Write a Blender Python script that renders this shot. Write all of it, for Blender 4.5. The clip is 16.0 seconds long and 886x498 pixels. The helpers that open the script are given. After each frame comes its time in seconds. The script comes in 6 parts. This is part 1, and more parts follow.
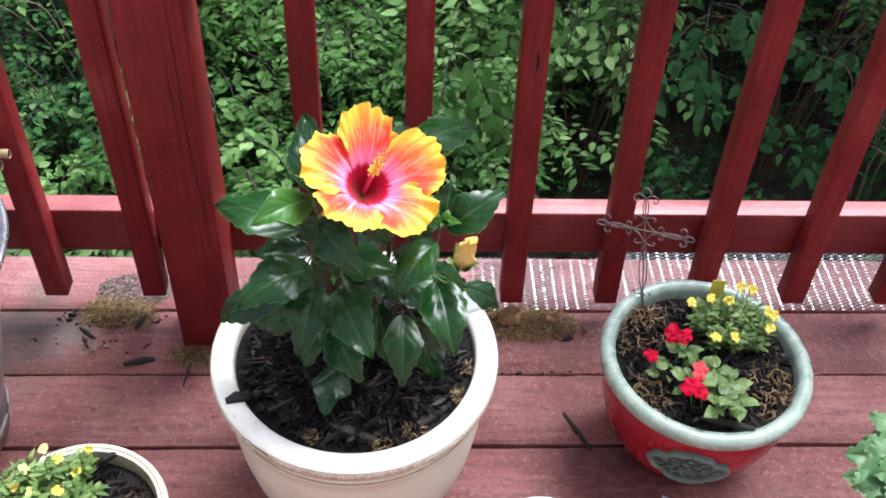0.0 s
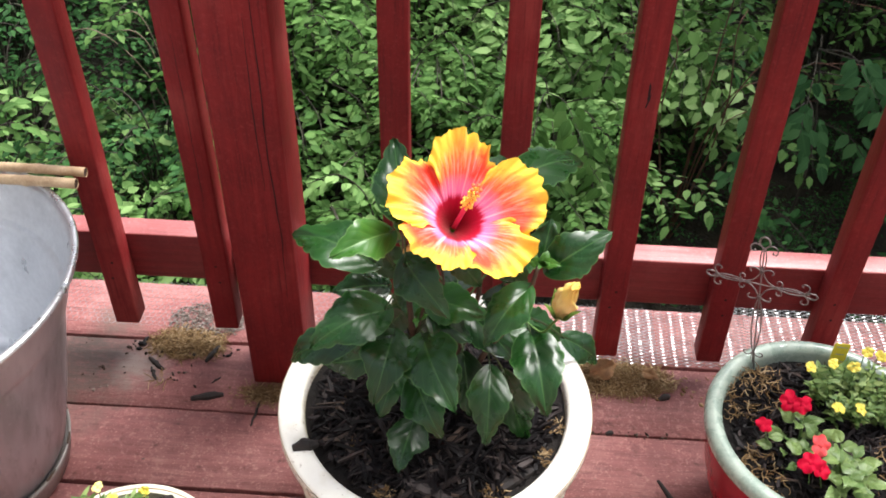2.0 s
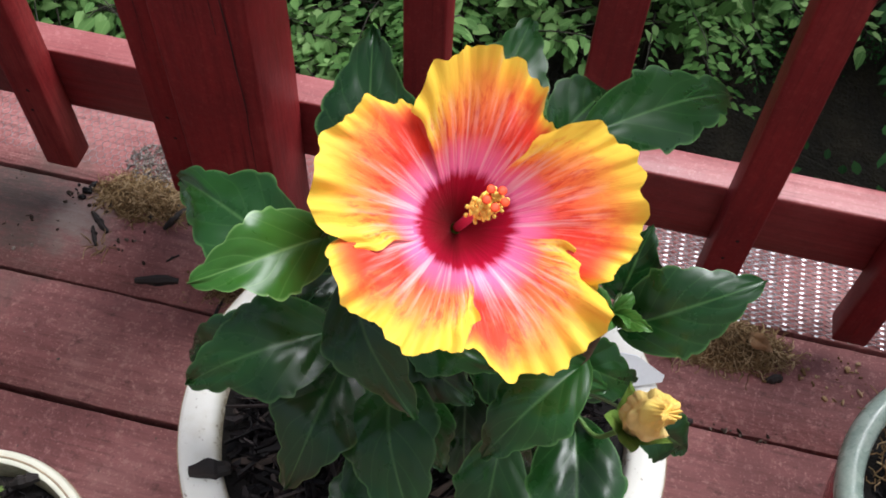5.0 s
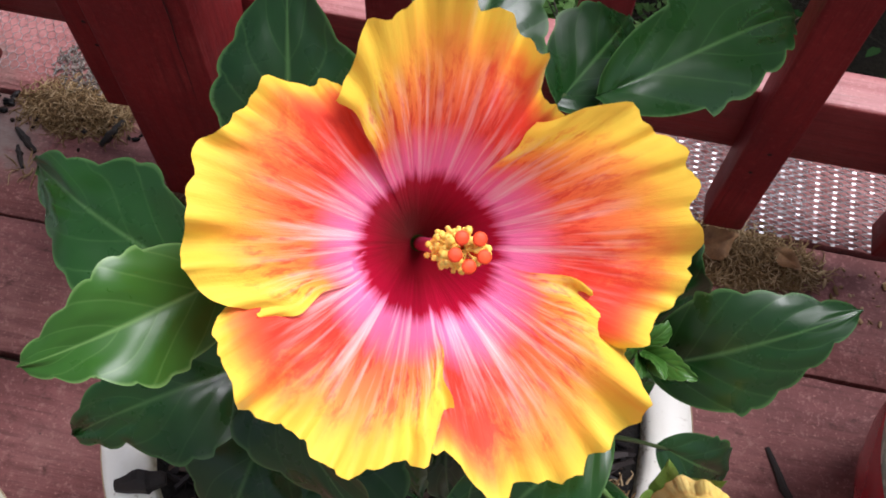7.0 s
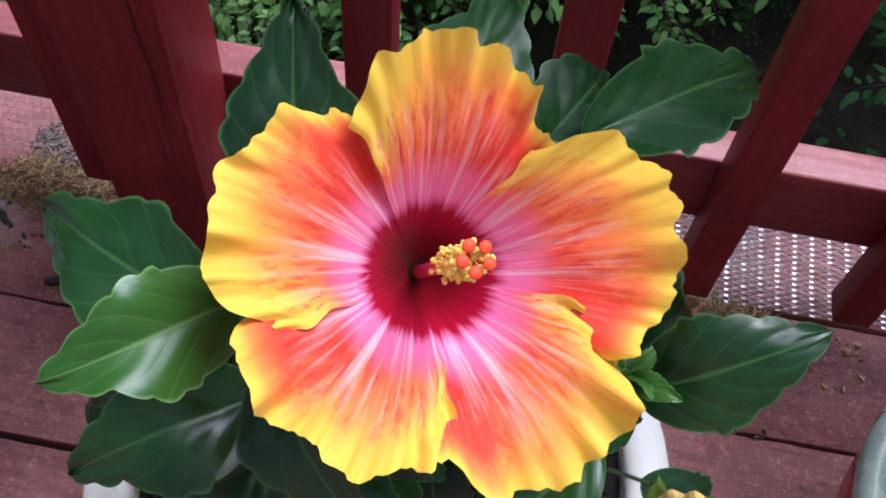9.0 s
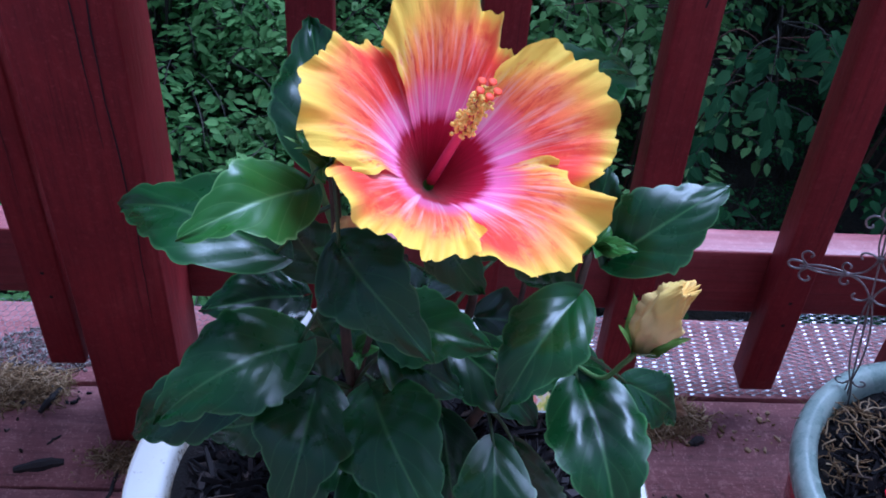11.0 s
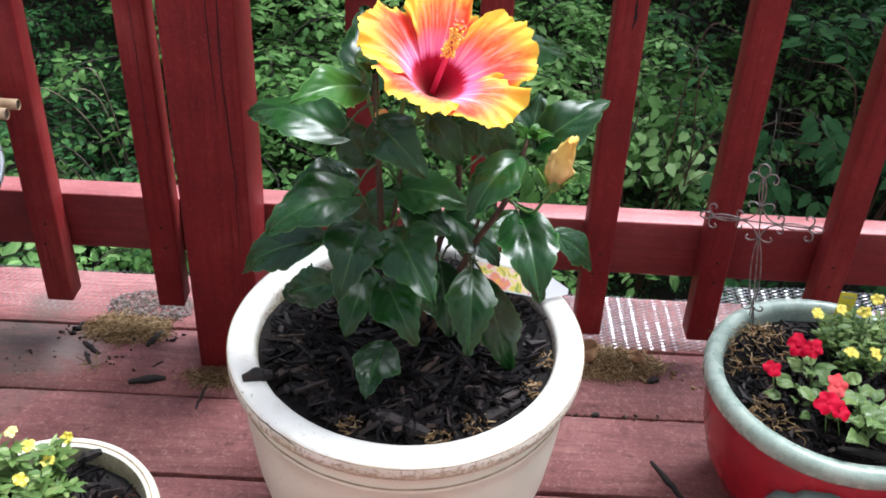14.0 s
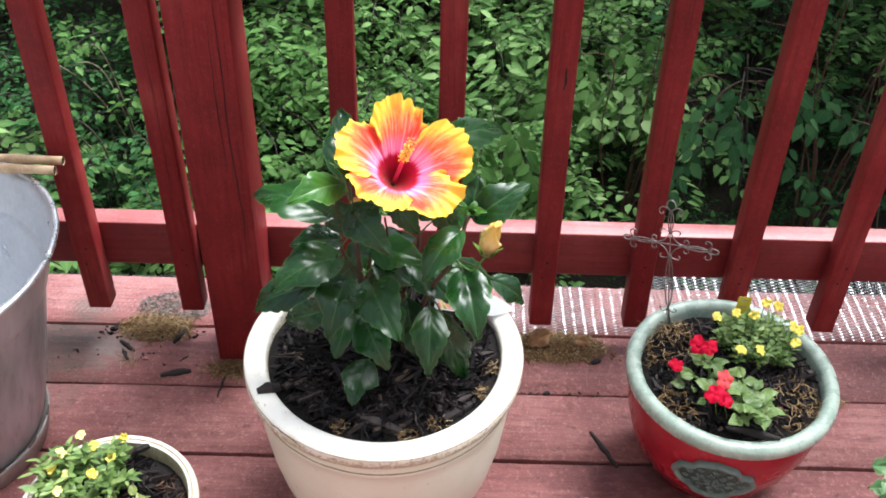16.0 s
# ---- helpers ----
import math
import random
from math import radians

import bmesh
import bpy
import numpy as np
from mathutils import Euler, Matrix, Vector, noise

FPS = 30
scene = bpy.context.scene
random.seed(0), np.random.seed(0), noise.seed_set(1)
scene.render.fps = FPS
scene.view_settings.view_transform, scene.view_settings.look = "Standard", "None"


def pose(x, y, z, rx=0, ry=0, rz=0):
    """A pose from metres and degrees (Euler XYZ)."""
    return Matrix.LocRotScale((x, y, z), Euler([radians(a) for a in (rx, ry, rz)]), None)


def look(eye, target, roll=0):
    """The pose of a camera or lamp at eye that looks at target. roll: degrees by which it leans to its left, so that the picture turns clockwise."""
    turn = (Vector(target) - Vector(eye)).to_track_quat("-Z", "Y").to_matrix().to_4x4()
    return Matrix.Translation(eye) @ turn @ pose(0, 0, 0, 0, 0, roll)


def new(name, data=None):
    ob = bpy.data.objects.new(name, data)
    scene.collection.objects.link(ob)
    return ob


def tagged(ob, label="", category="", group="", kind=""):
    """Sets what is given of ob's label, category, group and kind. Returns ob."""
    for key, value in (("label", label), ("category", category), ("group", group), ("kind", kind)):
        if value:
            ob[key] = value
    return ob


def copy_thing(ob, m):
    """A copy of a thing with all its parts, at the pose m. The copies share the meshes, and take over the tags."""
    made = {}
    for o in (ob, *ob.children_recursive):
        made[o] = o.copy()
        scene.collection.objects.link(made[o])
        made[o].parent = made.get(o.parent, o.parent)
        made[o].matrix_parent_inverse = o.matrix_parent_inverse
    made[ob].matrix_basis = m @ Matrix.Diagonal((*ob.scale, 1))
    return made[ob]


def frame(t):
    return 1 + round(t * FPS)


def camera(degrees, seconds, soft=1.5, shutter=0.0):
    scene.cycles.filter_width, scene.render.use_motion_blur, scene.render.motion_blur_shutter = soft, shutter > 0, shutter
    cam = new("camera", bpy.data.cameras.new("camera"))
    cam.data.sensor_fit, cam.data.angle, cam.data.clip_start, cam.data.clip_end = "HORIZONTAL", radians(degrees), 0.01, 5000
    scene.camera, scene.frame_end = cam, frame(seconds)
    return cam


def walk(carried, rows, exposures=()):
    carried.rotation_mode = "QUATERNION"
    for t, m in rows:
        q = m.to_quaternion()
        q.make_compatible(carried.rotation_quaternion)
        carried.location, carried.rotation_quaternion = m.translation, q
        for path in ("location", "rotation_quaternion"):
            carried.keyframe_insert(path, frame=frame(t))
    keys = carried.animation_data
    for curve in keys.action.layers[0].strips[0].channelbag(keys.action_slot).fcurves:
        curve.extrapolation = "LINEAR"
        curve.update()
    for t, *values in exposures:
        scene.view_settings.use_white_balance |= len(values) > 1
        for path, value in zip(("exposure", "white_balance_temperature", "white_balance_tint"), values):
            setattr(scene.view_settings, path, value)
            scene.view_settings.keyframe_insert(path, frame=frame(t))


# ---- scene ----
cam = camera(49.4, 16.0, soft=1.8)
PATH = [
    (0, (-0.005, -0.063, 1.281), (0.093, 1.355, -0.126), 3.1),
    (0.5, (0.014, -0.059, 1.275), (0.036, 1.359, -0.135), 1.9),
    (1, (0.018, -0.059, 1.264), (-0.026, 1.385, -0.119), 1.2),
    (1.5, (0.006, -0.036, 1.237), (-0.09, 1.444, -0.105), 0.5),
    (2, (-0.017, 0.013, 1.206), (-0.087, 1.488, -0.142), 1.2),
    (2.5, (-0.042, 0.087, 1.194), (-0.024, 1.528, -0.192), 2.6),
    (3, (-0.066, 0.141, 1.172), (0.005, 1.538, -0.257), 2.7),
    (3.5, (-0.068, 0.219, 1.146), (-0.026, 1.54, -0.355), 1.6),
    (3.7, (-0.037, 0.239, 1.116), (-0.067, 1.571, -0.376), 1.4),
    (5.8, (0.004, 0.552, 0.951), (-0.177, 1.457, -0.823), 3.0),
    (6, (0.001, 0.561, 0.942), (-0.167, 1.45, -0.842), 3.5),
    (6.5, (-0.01, 0.582, 0.914), (-0.162, 1.419, -0.896), 2.2),
    (7, (-0.012, 0.586, 0.895), (-0.132, 1.403, -0.926), 3.5),
    (7.5, (-0.013, 0.583, 0.891), (-0.115, 1.417, -0.923), 4.6),
    (8, (-0.019, 0.582, 0.893), (-0.116, 1.443, -0.91), 4.8),
    (8.2, (-0.019, 0.579, 0.897), (-0.109, 1.45, -0.901), 5.3),
    (10.3, (-0.028, 0.436, 0.902), (-0.04, 1.781, -0.577), 6.5),
    (10.5, (-0.04, 0.406, 0.898), (-0.017, 1.797, -0.539), 6.0),
    (11, (-0.058, 0.34, 0.884), (0.042, 1.827, -0.45), 4.4),
    (11.5, (-0.068, 0.278, 0.871), (0.047, 1.848, -0.363), 3.0),
    (12, (-0.067, 0.226, 0.866), (0.035, 1.832, -0.322), 2.0),
    (12.5, (-0.055, 0.155, 0.879), (-0.009, 1.771, -0.298), 2.1),
    (13, (-0.042, 0.079, 0.906), (-0.013, 1.729, -0.224), 3.1),
    (13.5, (-0.034, 0.017, 0.93), (-0.032, 1.646, -0.23), 3.4),
    (14, (-0.028, -0.035, 0.959), (-0.019, 1.596, -0.2), 3.1),
    (14.5, (-0.022, -0.089, 0.983), (-0.033, 1.527, -0.196), 2.4),
    (15, (-0.024, -0.139, 1.049), (-0.043, 1.455, -0.159), 2.5),
    (15.5, (-0.014, -0.181, 1.144), (-0.045, 1.363, -0.127), 1.4),
    (16, (0.01, -0.165, 1.231), (0.023, 1.369, -0.052), 1.8),
]
EXPOSURES = [(0.0, 1.48, 5750, 12), (1.0, 1.53, 5950, 12), (2.0, 1.57, 6350, 11), (2.7, 1.52, 5750, 10), (3.5, 1.56, 5500, 9), (5.8, 0.44, 6100, 14), (6.5, 0.62, 6000, 16), (8.2, 0.62, 6000, 16), (10.3, 0.34, 4200, 24), (11.0, 0.52, 4250, 22),
             (11.5, 0.91, 4450, 12), (12.0, 1.3, 5450, 12), (13.0, 1.62, 5400, 12), (14.0, 1.44, 5700, 10), (16.0, 1.60, 5950, 9)]
walk(cam, [(t, look(eye, target, roll)) for t, eye, target, roll in PATH], EXPOSURES)

# ---------------------------------------------------------------- light
world = bpy.data.worlds.new("sky")
scene.world = world
world.use_nodes = True
wn, wl = world.node_tree.nodes, world.node_tree.links
wn.clear()
sky = wn.new("ShaderNodeTexSky")
sky.sky_type, sky.sun_disc = "NISHITA", False
sky.sun_elevation, sky.sun_rotation = radians(64), radians(44)
sky.dust_density, sky.air_density = 4.0, 1.0
grey = wn.new("ShaderNodeHueSaturation")
grey.inputs["Saturation"].default_value = 0.35
back = wn.new("ShaderNodeBackground")
back.inputs["Strength"].default_value = 0.085
wout = wn.new("ShaderNodeOutputWorld")
wl.new(sky.outputs[0], grey.inputs["Color"])
wl.new(grey.outputs[0], back.inputs["Color"])
wl.new(back.outputs[0], wout.inputs["Surface"])

sun = new("sun", bpy.data.lights.new("sun", "SUN"))
sun.data.energy, sun.data.angle, sun.data.color = 3.05, radians(32), (1.0, 0.965, 0.91)
sun.matrix_world = look((2.2, 2.9, 6.6), (0, 0.6, 0))


# ---------------------------------------------------------------- helpers
def mesh_ob(name, verts, faces, material, parent=None, label="", uvs=None, smooth=True):
    """One mesh object; uvs: one (u, v) for each vertex."""
    me = bpy.data.meshes.new(name)
    me.from_pydata([tuple(v) for v in verts], [], [tuple(f) for f in faces])
    if uvs is not None:
        layer = me.uv_layers.new(name="UVMap")
        for loop in me.loops:
            layer.data[loop.index].uv = uvs[loop.vertex_index]
    me.materials.append(material)
    if smooth:
        for p in me.polygons:
            p.use_smooth = True
    me.update()
    ob = new(name, me)
    if parent:
        ob.parent = parent
        ob.matrix_parent_inverse = parent.matrix_world.inverted()
    if label:
        ob["label"] = label
    return ob


def thing(name, place, label, category, group="", kind=""):
    """An empty at a thing's base."""
    ob = new(name)
    ob.empty_display_size = 0.02
    ob.matrix_world = Matrix.Translation(place)
    bpy.context.view_layer.update()
    return tagged(ob, label, category, group, kind)


def box(x0, x1, y0, y1, z0, z1, bevel=0.002, cuts=0):
    """Vertices and faces of a block with bevelled edges; cuts: rings across x."""
    bm = bmesh.new()
    bmesh.ops.create_cube(bm, size=1)
    for v in bm.verts:
        v.co = Vector((x0 if v.co.x < 0 else x1, y0 if v.co.y < 0 else y1, z0 if v.co.z < 0 else z1))
    if cuts:
        longest = max(range(3), key=lambda i: (x1 - x0, y1 - y0, z1 - z0)[i])
        along = [e for e in bm.edges if abs((e.verts[0].co - e.verts[1].co)[longest]) > 1e-6]
        bmesh.ops.subdivide_edges(bm, edges=along, cuts=cuts)
    sharp = [e for e in bm.edges if len(e.link_faces) == 2 and e.calc_face_angle(0) > 0.5]
    if bevel:
        bmesh.ops.bevel(bm, geom=sharp, offset=bevel, segments=2, affect="EDGES", profile=0.5)
    bm.verts.index_update()
    out = [v.co.copy() for v in bm.verts], [[v.index for v in f.verts] for f in bm.faces]
    bm.free()
    return out


def lathe(profile, steps=72, centre=(0, 0, 0), wobble=0.0):
    """Turns a profile of (radius, height) about the z axis."""
    verts, faces = [], []
    n = len(profile)
    for i in range(steps):
        a = 2 * math.pi * i / steps
        for r, z in profile:
            k = 1 + wobble * noise.noise(Vector((math.cos(a) * 1.3, math.sin(a) * 1.3, z * 9)))
            verts.append((centre[0] + r * k * math.cos(a), centre[1] + r * k * math.sin(a), centre[2] + z))
    for i in range(steps):
        j = (i + 1) % steps
        for k in range(n - 1):
            faces.append((i * n + k, j * n + k, j * n + k + 1, i * n + k + 1))
    return verts, faces


def smooth_line(points, steps=6):
    """A Catmull-Rom line through the points."""
    pts = [Vector(p) for p in points]
    pts = [2 * pts[0] - pts[1]] + pts + [2 * pts[-1] - pts[-2]]
    out = []
    for i in range(1, len(pts) - 2):
        a, b, c, d = pts[i - 1:i + 3]
        for k in range(steps):
            t = k / steps
            out.append(0.5 * (2 * b + (c - a) * t + (2 * a - 5 * b + 4 * c - d) * t * t + (3 * b - a - 3 * c + d) * t ** 3))
    return out + [pts[-2]]


def tube(points, radius, sides=6, end=None, closed=True):
    """A tube along the points, tapering from radius to end."""
    end = radius if end is None else end
    verts, faces = [], []
    side = None
    n = len(points)
    for i, p in enumerate(points):
        p = Vector(p)
        d = (Vector(points[min(i + 1, n - 1)]) - Vector(points[max(i - 1, 0)])).normalized()
        if side is None:
            side = d.orthogonal().normalized()
        side = (side - d * side.dot(d)).normalized()
        up = d.cross(side)
        r = radius + (end - radius) * i / max(1, n - 1)
        for k in range(sides):
            a = 2 * math.pi * k / sides
            verts.append(p + r * (math.cos(a) * side + math.sin(a) * up))
    for i in range(n - 1):
        for k in range(sides):
            m = (k + 1) % sides
            faces.append((i * sides + k, i * sides + m, (i + 1) * sides + m, (i + 1) * sides + k))
    if closed:
        faces.append(tuple(range(sides - 1, -1, -1)))
        faces.append(tuple(range((n - 1) * sides, n * sides)))
    return verts, faces


def merged(pieces):
    """Joins (verts, faces) pairs."""
    verts, faces = [], []
    for v, f in pieces:
        k = len(verts)
        verts.extend(v)
        faces.extend([tuple(i + k for i in q) for q in f])
    return verts, faces


def ball(centre, r, rings=5, sides=8, squash=1.0):
    verts, faces = [], []
    c = Vector(centre)
    for i in range(rings + 1):
        a = math.pi * i / rings
        for k in range(sides):
            b = 2 * math.pi * k / sides
            verts.append(c + Vector((r * math.sin(a) * math.cos(b), r * math.sin(a) * math.sin(b), r * squash * math.cos(a))))
    for i in range(rings):
        for k in range(sides):
            m = (k + 1) % sides
            faces.append((i * sides + k, (i + 1) * sides + k, (i + 1) * sides + m, i * sides + m))
    return verts, faces


# ---------------------------------------------------------------- materials
class Nodes:
    """A short hand for building a material."""

    def __init__(self, name, rough=0.6, metal=0.0, spec=0.5):
        self.mat = bpy.data.materials.new(name)
        self.mat.use_nodes = True
        self.tree = self.mat.node_tree
        self.bsdf = self.tree.nodes["Principled BSDF"]
        self.out = self.tree.nodes["Material Output"]
        self.bsdf.inputs["Roughness"].default_value = rough
        self.bsdf.inputs["Metallic"].default_value = metal
        self.bsdf.inputs["Specular IOR Level"].default_value = spec
        self.coord = self.tree.nodes.new("ShaderNodeTexCoord")

    def link(self, a, b):
        self.tree.links.new(a, b)

    def mapped(self, scale=(1, 1, 1), source="Object", shift=None):
        m = self.tree.nodes.new("ShaderNodeMapping")
        m.inputs["Scale"].default_value = scale
        self.link(self.coord.outputs[source], m.inputs["Vector"])
        if shift is not None:
            self.link(shift, m.inputs["Location"])
        return m.outputs[0]

    def noise(self, vector, scale, detail=4, rough=0.55, distort=0.0):
        n = self.tree.nodes.new("ShaderNodeTexNoise")
        n.inputs["Scale"].default_value = scale
        n.inputs["Detail"].default_value = detail
        n.inputs["Roughness"].default_value = rough
        n.inputs["Distortion"].default_value = distort
        self.link(vector, n.inputs["Vector"])
        return n.outputs["Fac"]

    def ramp(self, fac, stops):
        r = self.tree.nodes.new("ShaderNodeValToRGB")
        e = r.color_ramp.elements
        while len(e) < len(stops):
            e.new(0.5)
        for k, (at, colour) in enumerate(stops):
            e[k].position = at
            c = (colour,) * 3 if isinstance(colour, (int, float)) else colour
            e[k].color = (*c, 1)
        self.link(fac, r.inputs["Fac"])
        return r.outputs["Color"]

    def mix(self, fac, a, b, kind="MIX"):
        m = self.tree.nodes.new("ShaderNodeMix")
        m.data_type, m.blend_type = "RGBA", kind
        for value, socket in ((fac, m.inputs[0]), (a, m.inputs[6]), (b, m.inputs[7])):
            if isinstance(value, (int, float)):
                socket.default_value = value
            elif isinstance(value, tuple):
                socket.default_value = (*value, 1)
            else:
                self.link(value, socket)
        return m.outputs[2]

    def math(self, kind, a, b=0.0, c=0.0):
        m = self.tree.nodes.new("ShaderNodeMath")
        m.operation = kind
        for value, socket in zip((a, b, c), m.inputs):
            if isinstance(value, (int, float)):
                socket.default_value = value
            else:
                self.link(value, socket)
        return m.outputs[0]

    def uv(self):
        s = self.tree.nodes.new("ShaderNodeSeparateXYZ")
        self.link(self.coord.outputs["UV"], s.inputs[0])
        return s.outputs[0], s.outputs[1]

    def random(self):
        return self.tree.nodes.new("ShaderNodeObjectInfo").outputs["Random"]

    def island(self):
        return self.tree.nodes.new("ShaderNodeNewGeometry").outputs["Random Per Island"]

    def colour(self, socket):
        self.link(socket, self.bsdf.inputs["Base Color"])

    def roughness(self, socket):
        self.link(socket, self.bsdf.inputs["Roughness"])

    def bump(self, height, strength=0.3, distance=0.002):
        b = self.tree.nodes.new("ShaderNodeBump")
        b.inputs["Strength"].default_value = strength
        b.inputs["Distance"].default_value = distance
        self.link(height, b.inputs["Height"])
        self.link(b.outputs[0], self.bsdf.inputs["Normal"])

    def translucent(self, colour, amount):
        t = self.tree.nodes.new("ShaderNodeBsdfTranslucent")
        if isinstance(colour, tuple):
            t.inputs["Color"].default_value = (*colour, 1)
        else:
            self.link(colour, t.inputs["Color"])
        m = self.tree.nodes.new("ShaderNodeMixShader")
        m.inputs[0].default_value = amount
        self.link(self.bsdf.outputs[0], m.inputs[1])
        self.link(t.outputs[0], m.inputs[2])
        self.link(m.outputs[0], self.out.inputs["Surface"])


def painted_wood(name, low, mid, high, grain=(2.0, 40.0, 40.0), rough=0.55, wear=0.35, blotches=(), spec=0.3, bump=0.5):
    """Old paint on timber: grain along one axis, faded patches, fine specks."""
    m = Nodes(name, rough, spec=spec)
    info = m.random()
    moved = m.tree.nodes.new("ShaderNodeCombineXYZ")
    for i in range(3):
        m.link(m.math("MULTIPLY", info, 7.0 + 3 * i), moved.inputs[i])
    v = m.mapped(grain, shift=moved.outputs[0])
    w = m.mapped((1, 1, 1), shift=moved.outputs[0])
    fibres = m.noise(v, 3.0, 6, 0.62)
    patches = m.noise(w, 5.0, 5, 0.6)
    specks = m.noise(w, 120.0, 4, 0.75)
    c = m.ramp(patches, [(0.3, low), (0.52, mid), (0.75, high)])
    c = m.mix(m.ramp(fibres, [(0.35, 0.55), (0.62, 0.0)]), c, low, "MIX")
    c = m.mix(m.ramp(specks, [(0.54, 0.0), (0.70, wear)]), c, high)
    c = m.mix(m.math("MULTIPLY", info, 0.25), c, low)
    hairs = m.noise(m.mapped(tuple(5 * g if g > 10 else 4 * g for g in grain), shift=moved.outputs[0]), 1.6, 5, 0.7)
    c = m.mix(m.ramp(hairs, [(0.30, 0.5), (0.48, 0.0)]), c, tuple(0.45 * k for k in low))
    grit = m.noise(w, 330.0, 2, 0.6)
    c = m.mix(m.ramp(grit, [(0.61, 0.0), (0.71, 0.5 * wear)]), c, tuple(min(1, 1.5 * k) for k in high))
    c = m.mix(m.ramp(m.noise(w, 62.0, 5, 0.75), [(0.56, 0.0), (0.70, 0.7 * wear)]), c, tuple(0.35 * k for k in low))
    for (x, y), size, shade in blotches:
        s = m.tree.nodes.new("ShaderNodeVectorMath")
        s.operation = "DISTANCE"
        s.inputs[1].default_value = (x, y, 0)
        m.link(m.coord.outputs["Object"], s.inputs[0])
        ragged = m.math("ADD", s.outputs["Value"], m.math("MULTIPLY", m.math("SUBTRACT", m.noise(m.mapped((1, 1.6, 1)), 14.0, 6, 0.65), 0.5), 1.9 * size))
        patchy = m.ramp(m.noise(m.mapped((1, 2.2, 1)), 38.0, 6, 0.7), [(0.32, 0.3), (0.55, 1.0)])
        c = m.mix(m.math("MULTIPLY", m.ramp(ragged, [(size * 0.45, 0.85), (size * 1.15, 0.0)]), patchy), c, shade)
    m.colour(c)
    m.roughness(m.ramp(patches, [(0.3, rough - 0.1), (0.7, rough + 0.15)]))
    m.bump(m.math("ADD", fibres, m.math("MULTIPLY", specks, 0.5)), bump, 0.002)
    return m.mat


# grey-brown dirt at the left; the last spot darkens boards before the red pot
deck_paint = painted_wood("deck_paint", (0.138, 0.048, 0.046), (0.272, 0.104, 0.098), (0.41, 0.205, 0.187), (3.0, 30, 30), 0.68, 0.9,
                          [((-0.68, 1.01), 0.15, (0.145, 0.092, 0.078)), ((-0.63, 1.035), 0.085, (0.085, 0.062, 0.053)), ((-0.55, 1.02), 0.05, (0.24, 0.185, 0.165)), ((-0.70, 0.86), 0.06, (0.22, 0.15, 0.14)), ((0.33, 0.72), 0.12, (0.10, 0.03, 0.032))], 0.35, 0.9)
# deck paint lightened for the open light on the last board, plus one dirt spot
lit_board_paint = painted_wood("lit_board_paint", (0.17, 0.055, 0.053), (0.34, 0.135, 0.128), (0.50, 0.26, 0.245), (3.0, 34, 34), 0.66, 0.7, [((-0.62, 1.10), 0.05, (0.16, 0.11, 0.095))], 0.35, 0.9)
# lighter copy of the beam paint: sky light put into the colour
lit_top_paint = painted_wood("lit_top_paint", (0.22, 0.052, 0.053), (0.38, 0.130, 0.128), (0.54, 0.26, 0.25), (2.0, 45, 45), 0.45, 0.4, (), 0.5)
rail_paint = painted_wood("rail_paint", (0.135, 0.011, 0.013), (0.245, 0.020, 0.021), (0.36, 0.070, 0.062), (45, 45, 2.0), 0.55, 0.3, (), 0.22)
beam_paint = painted_wood("beam_paint", (0.145, 0.014, 0.016), (0.240, 0.026, 0.028), (0.36, 0.085, 0.080), (2.0, 45, 45), 0.42, 0.3, (), 0.5)


def simple(name, dark, light, rough=0.6, scale=30.0, bump=0.2, metal=0.0, depth=0.001, spec=0.5):
    m = Nodes(name, rough, metal, spec)
    v = m.mapped()
    a, b = m.noise(v, scale, 5), m.noise(v, scale * 9, 3)
    c = m.ramp(m.math("ADD", m.math("MULTIPLY", a, 0.7), m.math("MULTIPLY", b, 0.3)), [(0.34, dark), (0.66, light)])
    m.colour(c)
    m.roughness(m.ramp(a, [(0.3, max(0.05, rough - 0.12)), (0.7, min(1, rough + 0.12))]))
    m.bump(m.math("ADD", a, m.math("MULTIPLY", b, 0.4)), bump, depth)
    return m.mat


def scattered(name, stops, rough=0.7, translucent=0.0, grain=60.0, spec=0.5):
    """For many small pieces in one mesh: the colour differs from piece to piece."""
    m = Nodes(name, rough, spec=spec)
    c = m.ramp(m.island(), stops)
    n = m.noise(m.mapped(), grain, 4)
    c = m.mix(m.ramp(n, [(0.35, 0.0), (0.75, 0.45)]), c, stops[0][1])
    m.colour(c)
    m.bump(n, 0.3, 0.001)
    if translucent:
        m.translucent(c, translucent)
    return m.mat


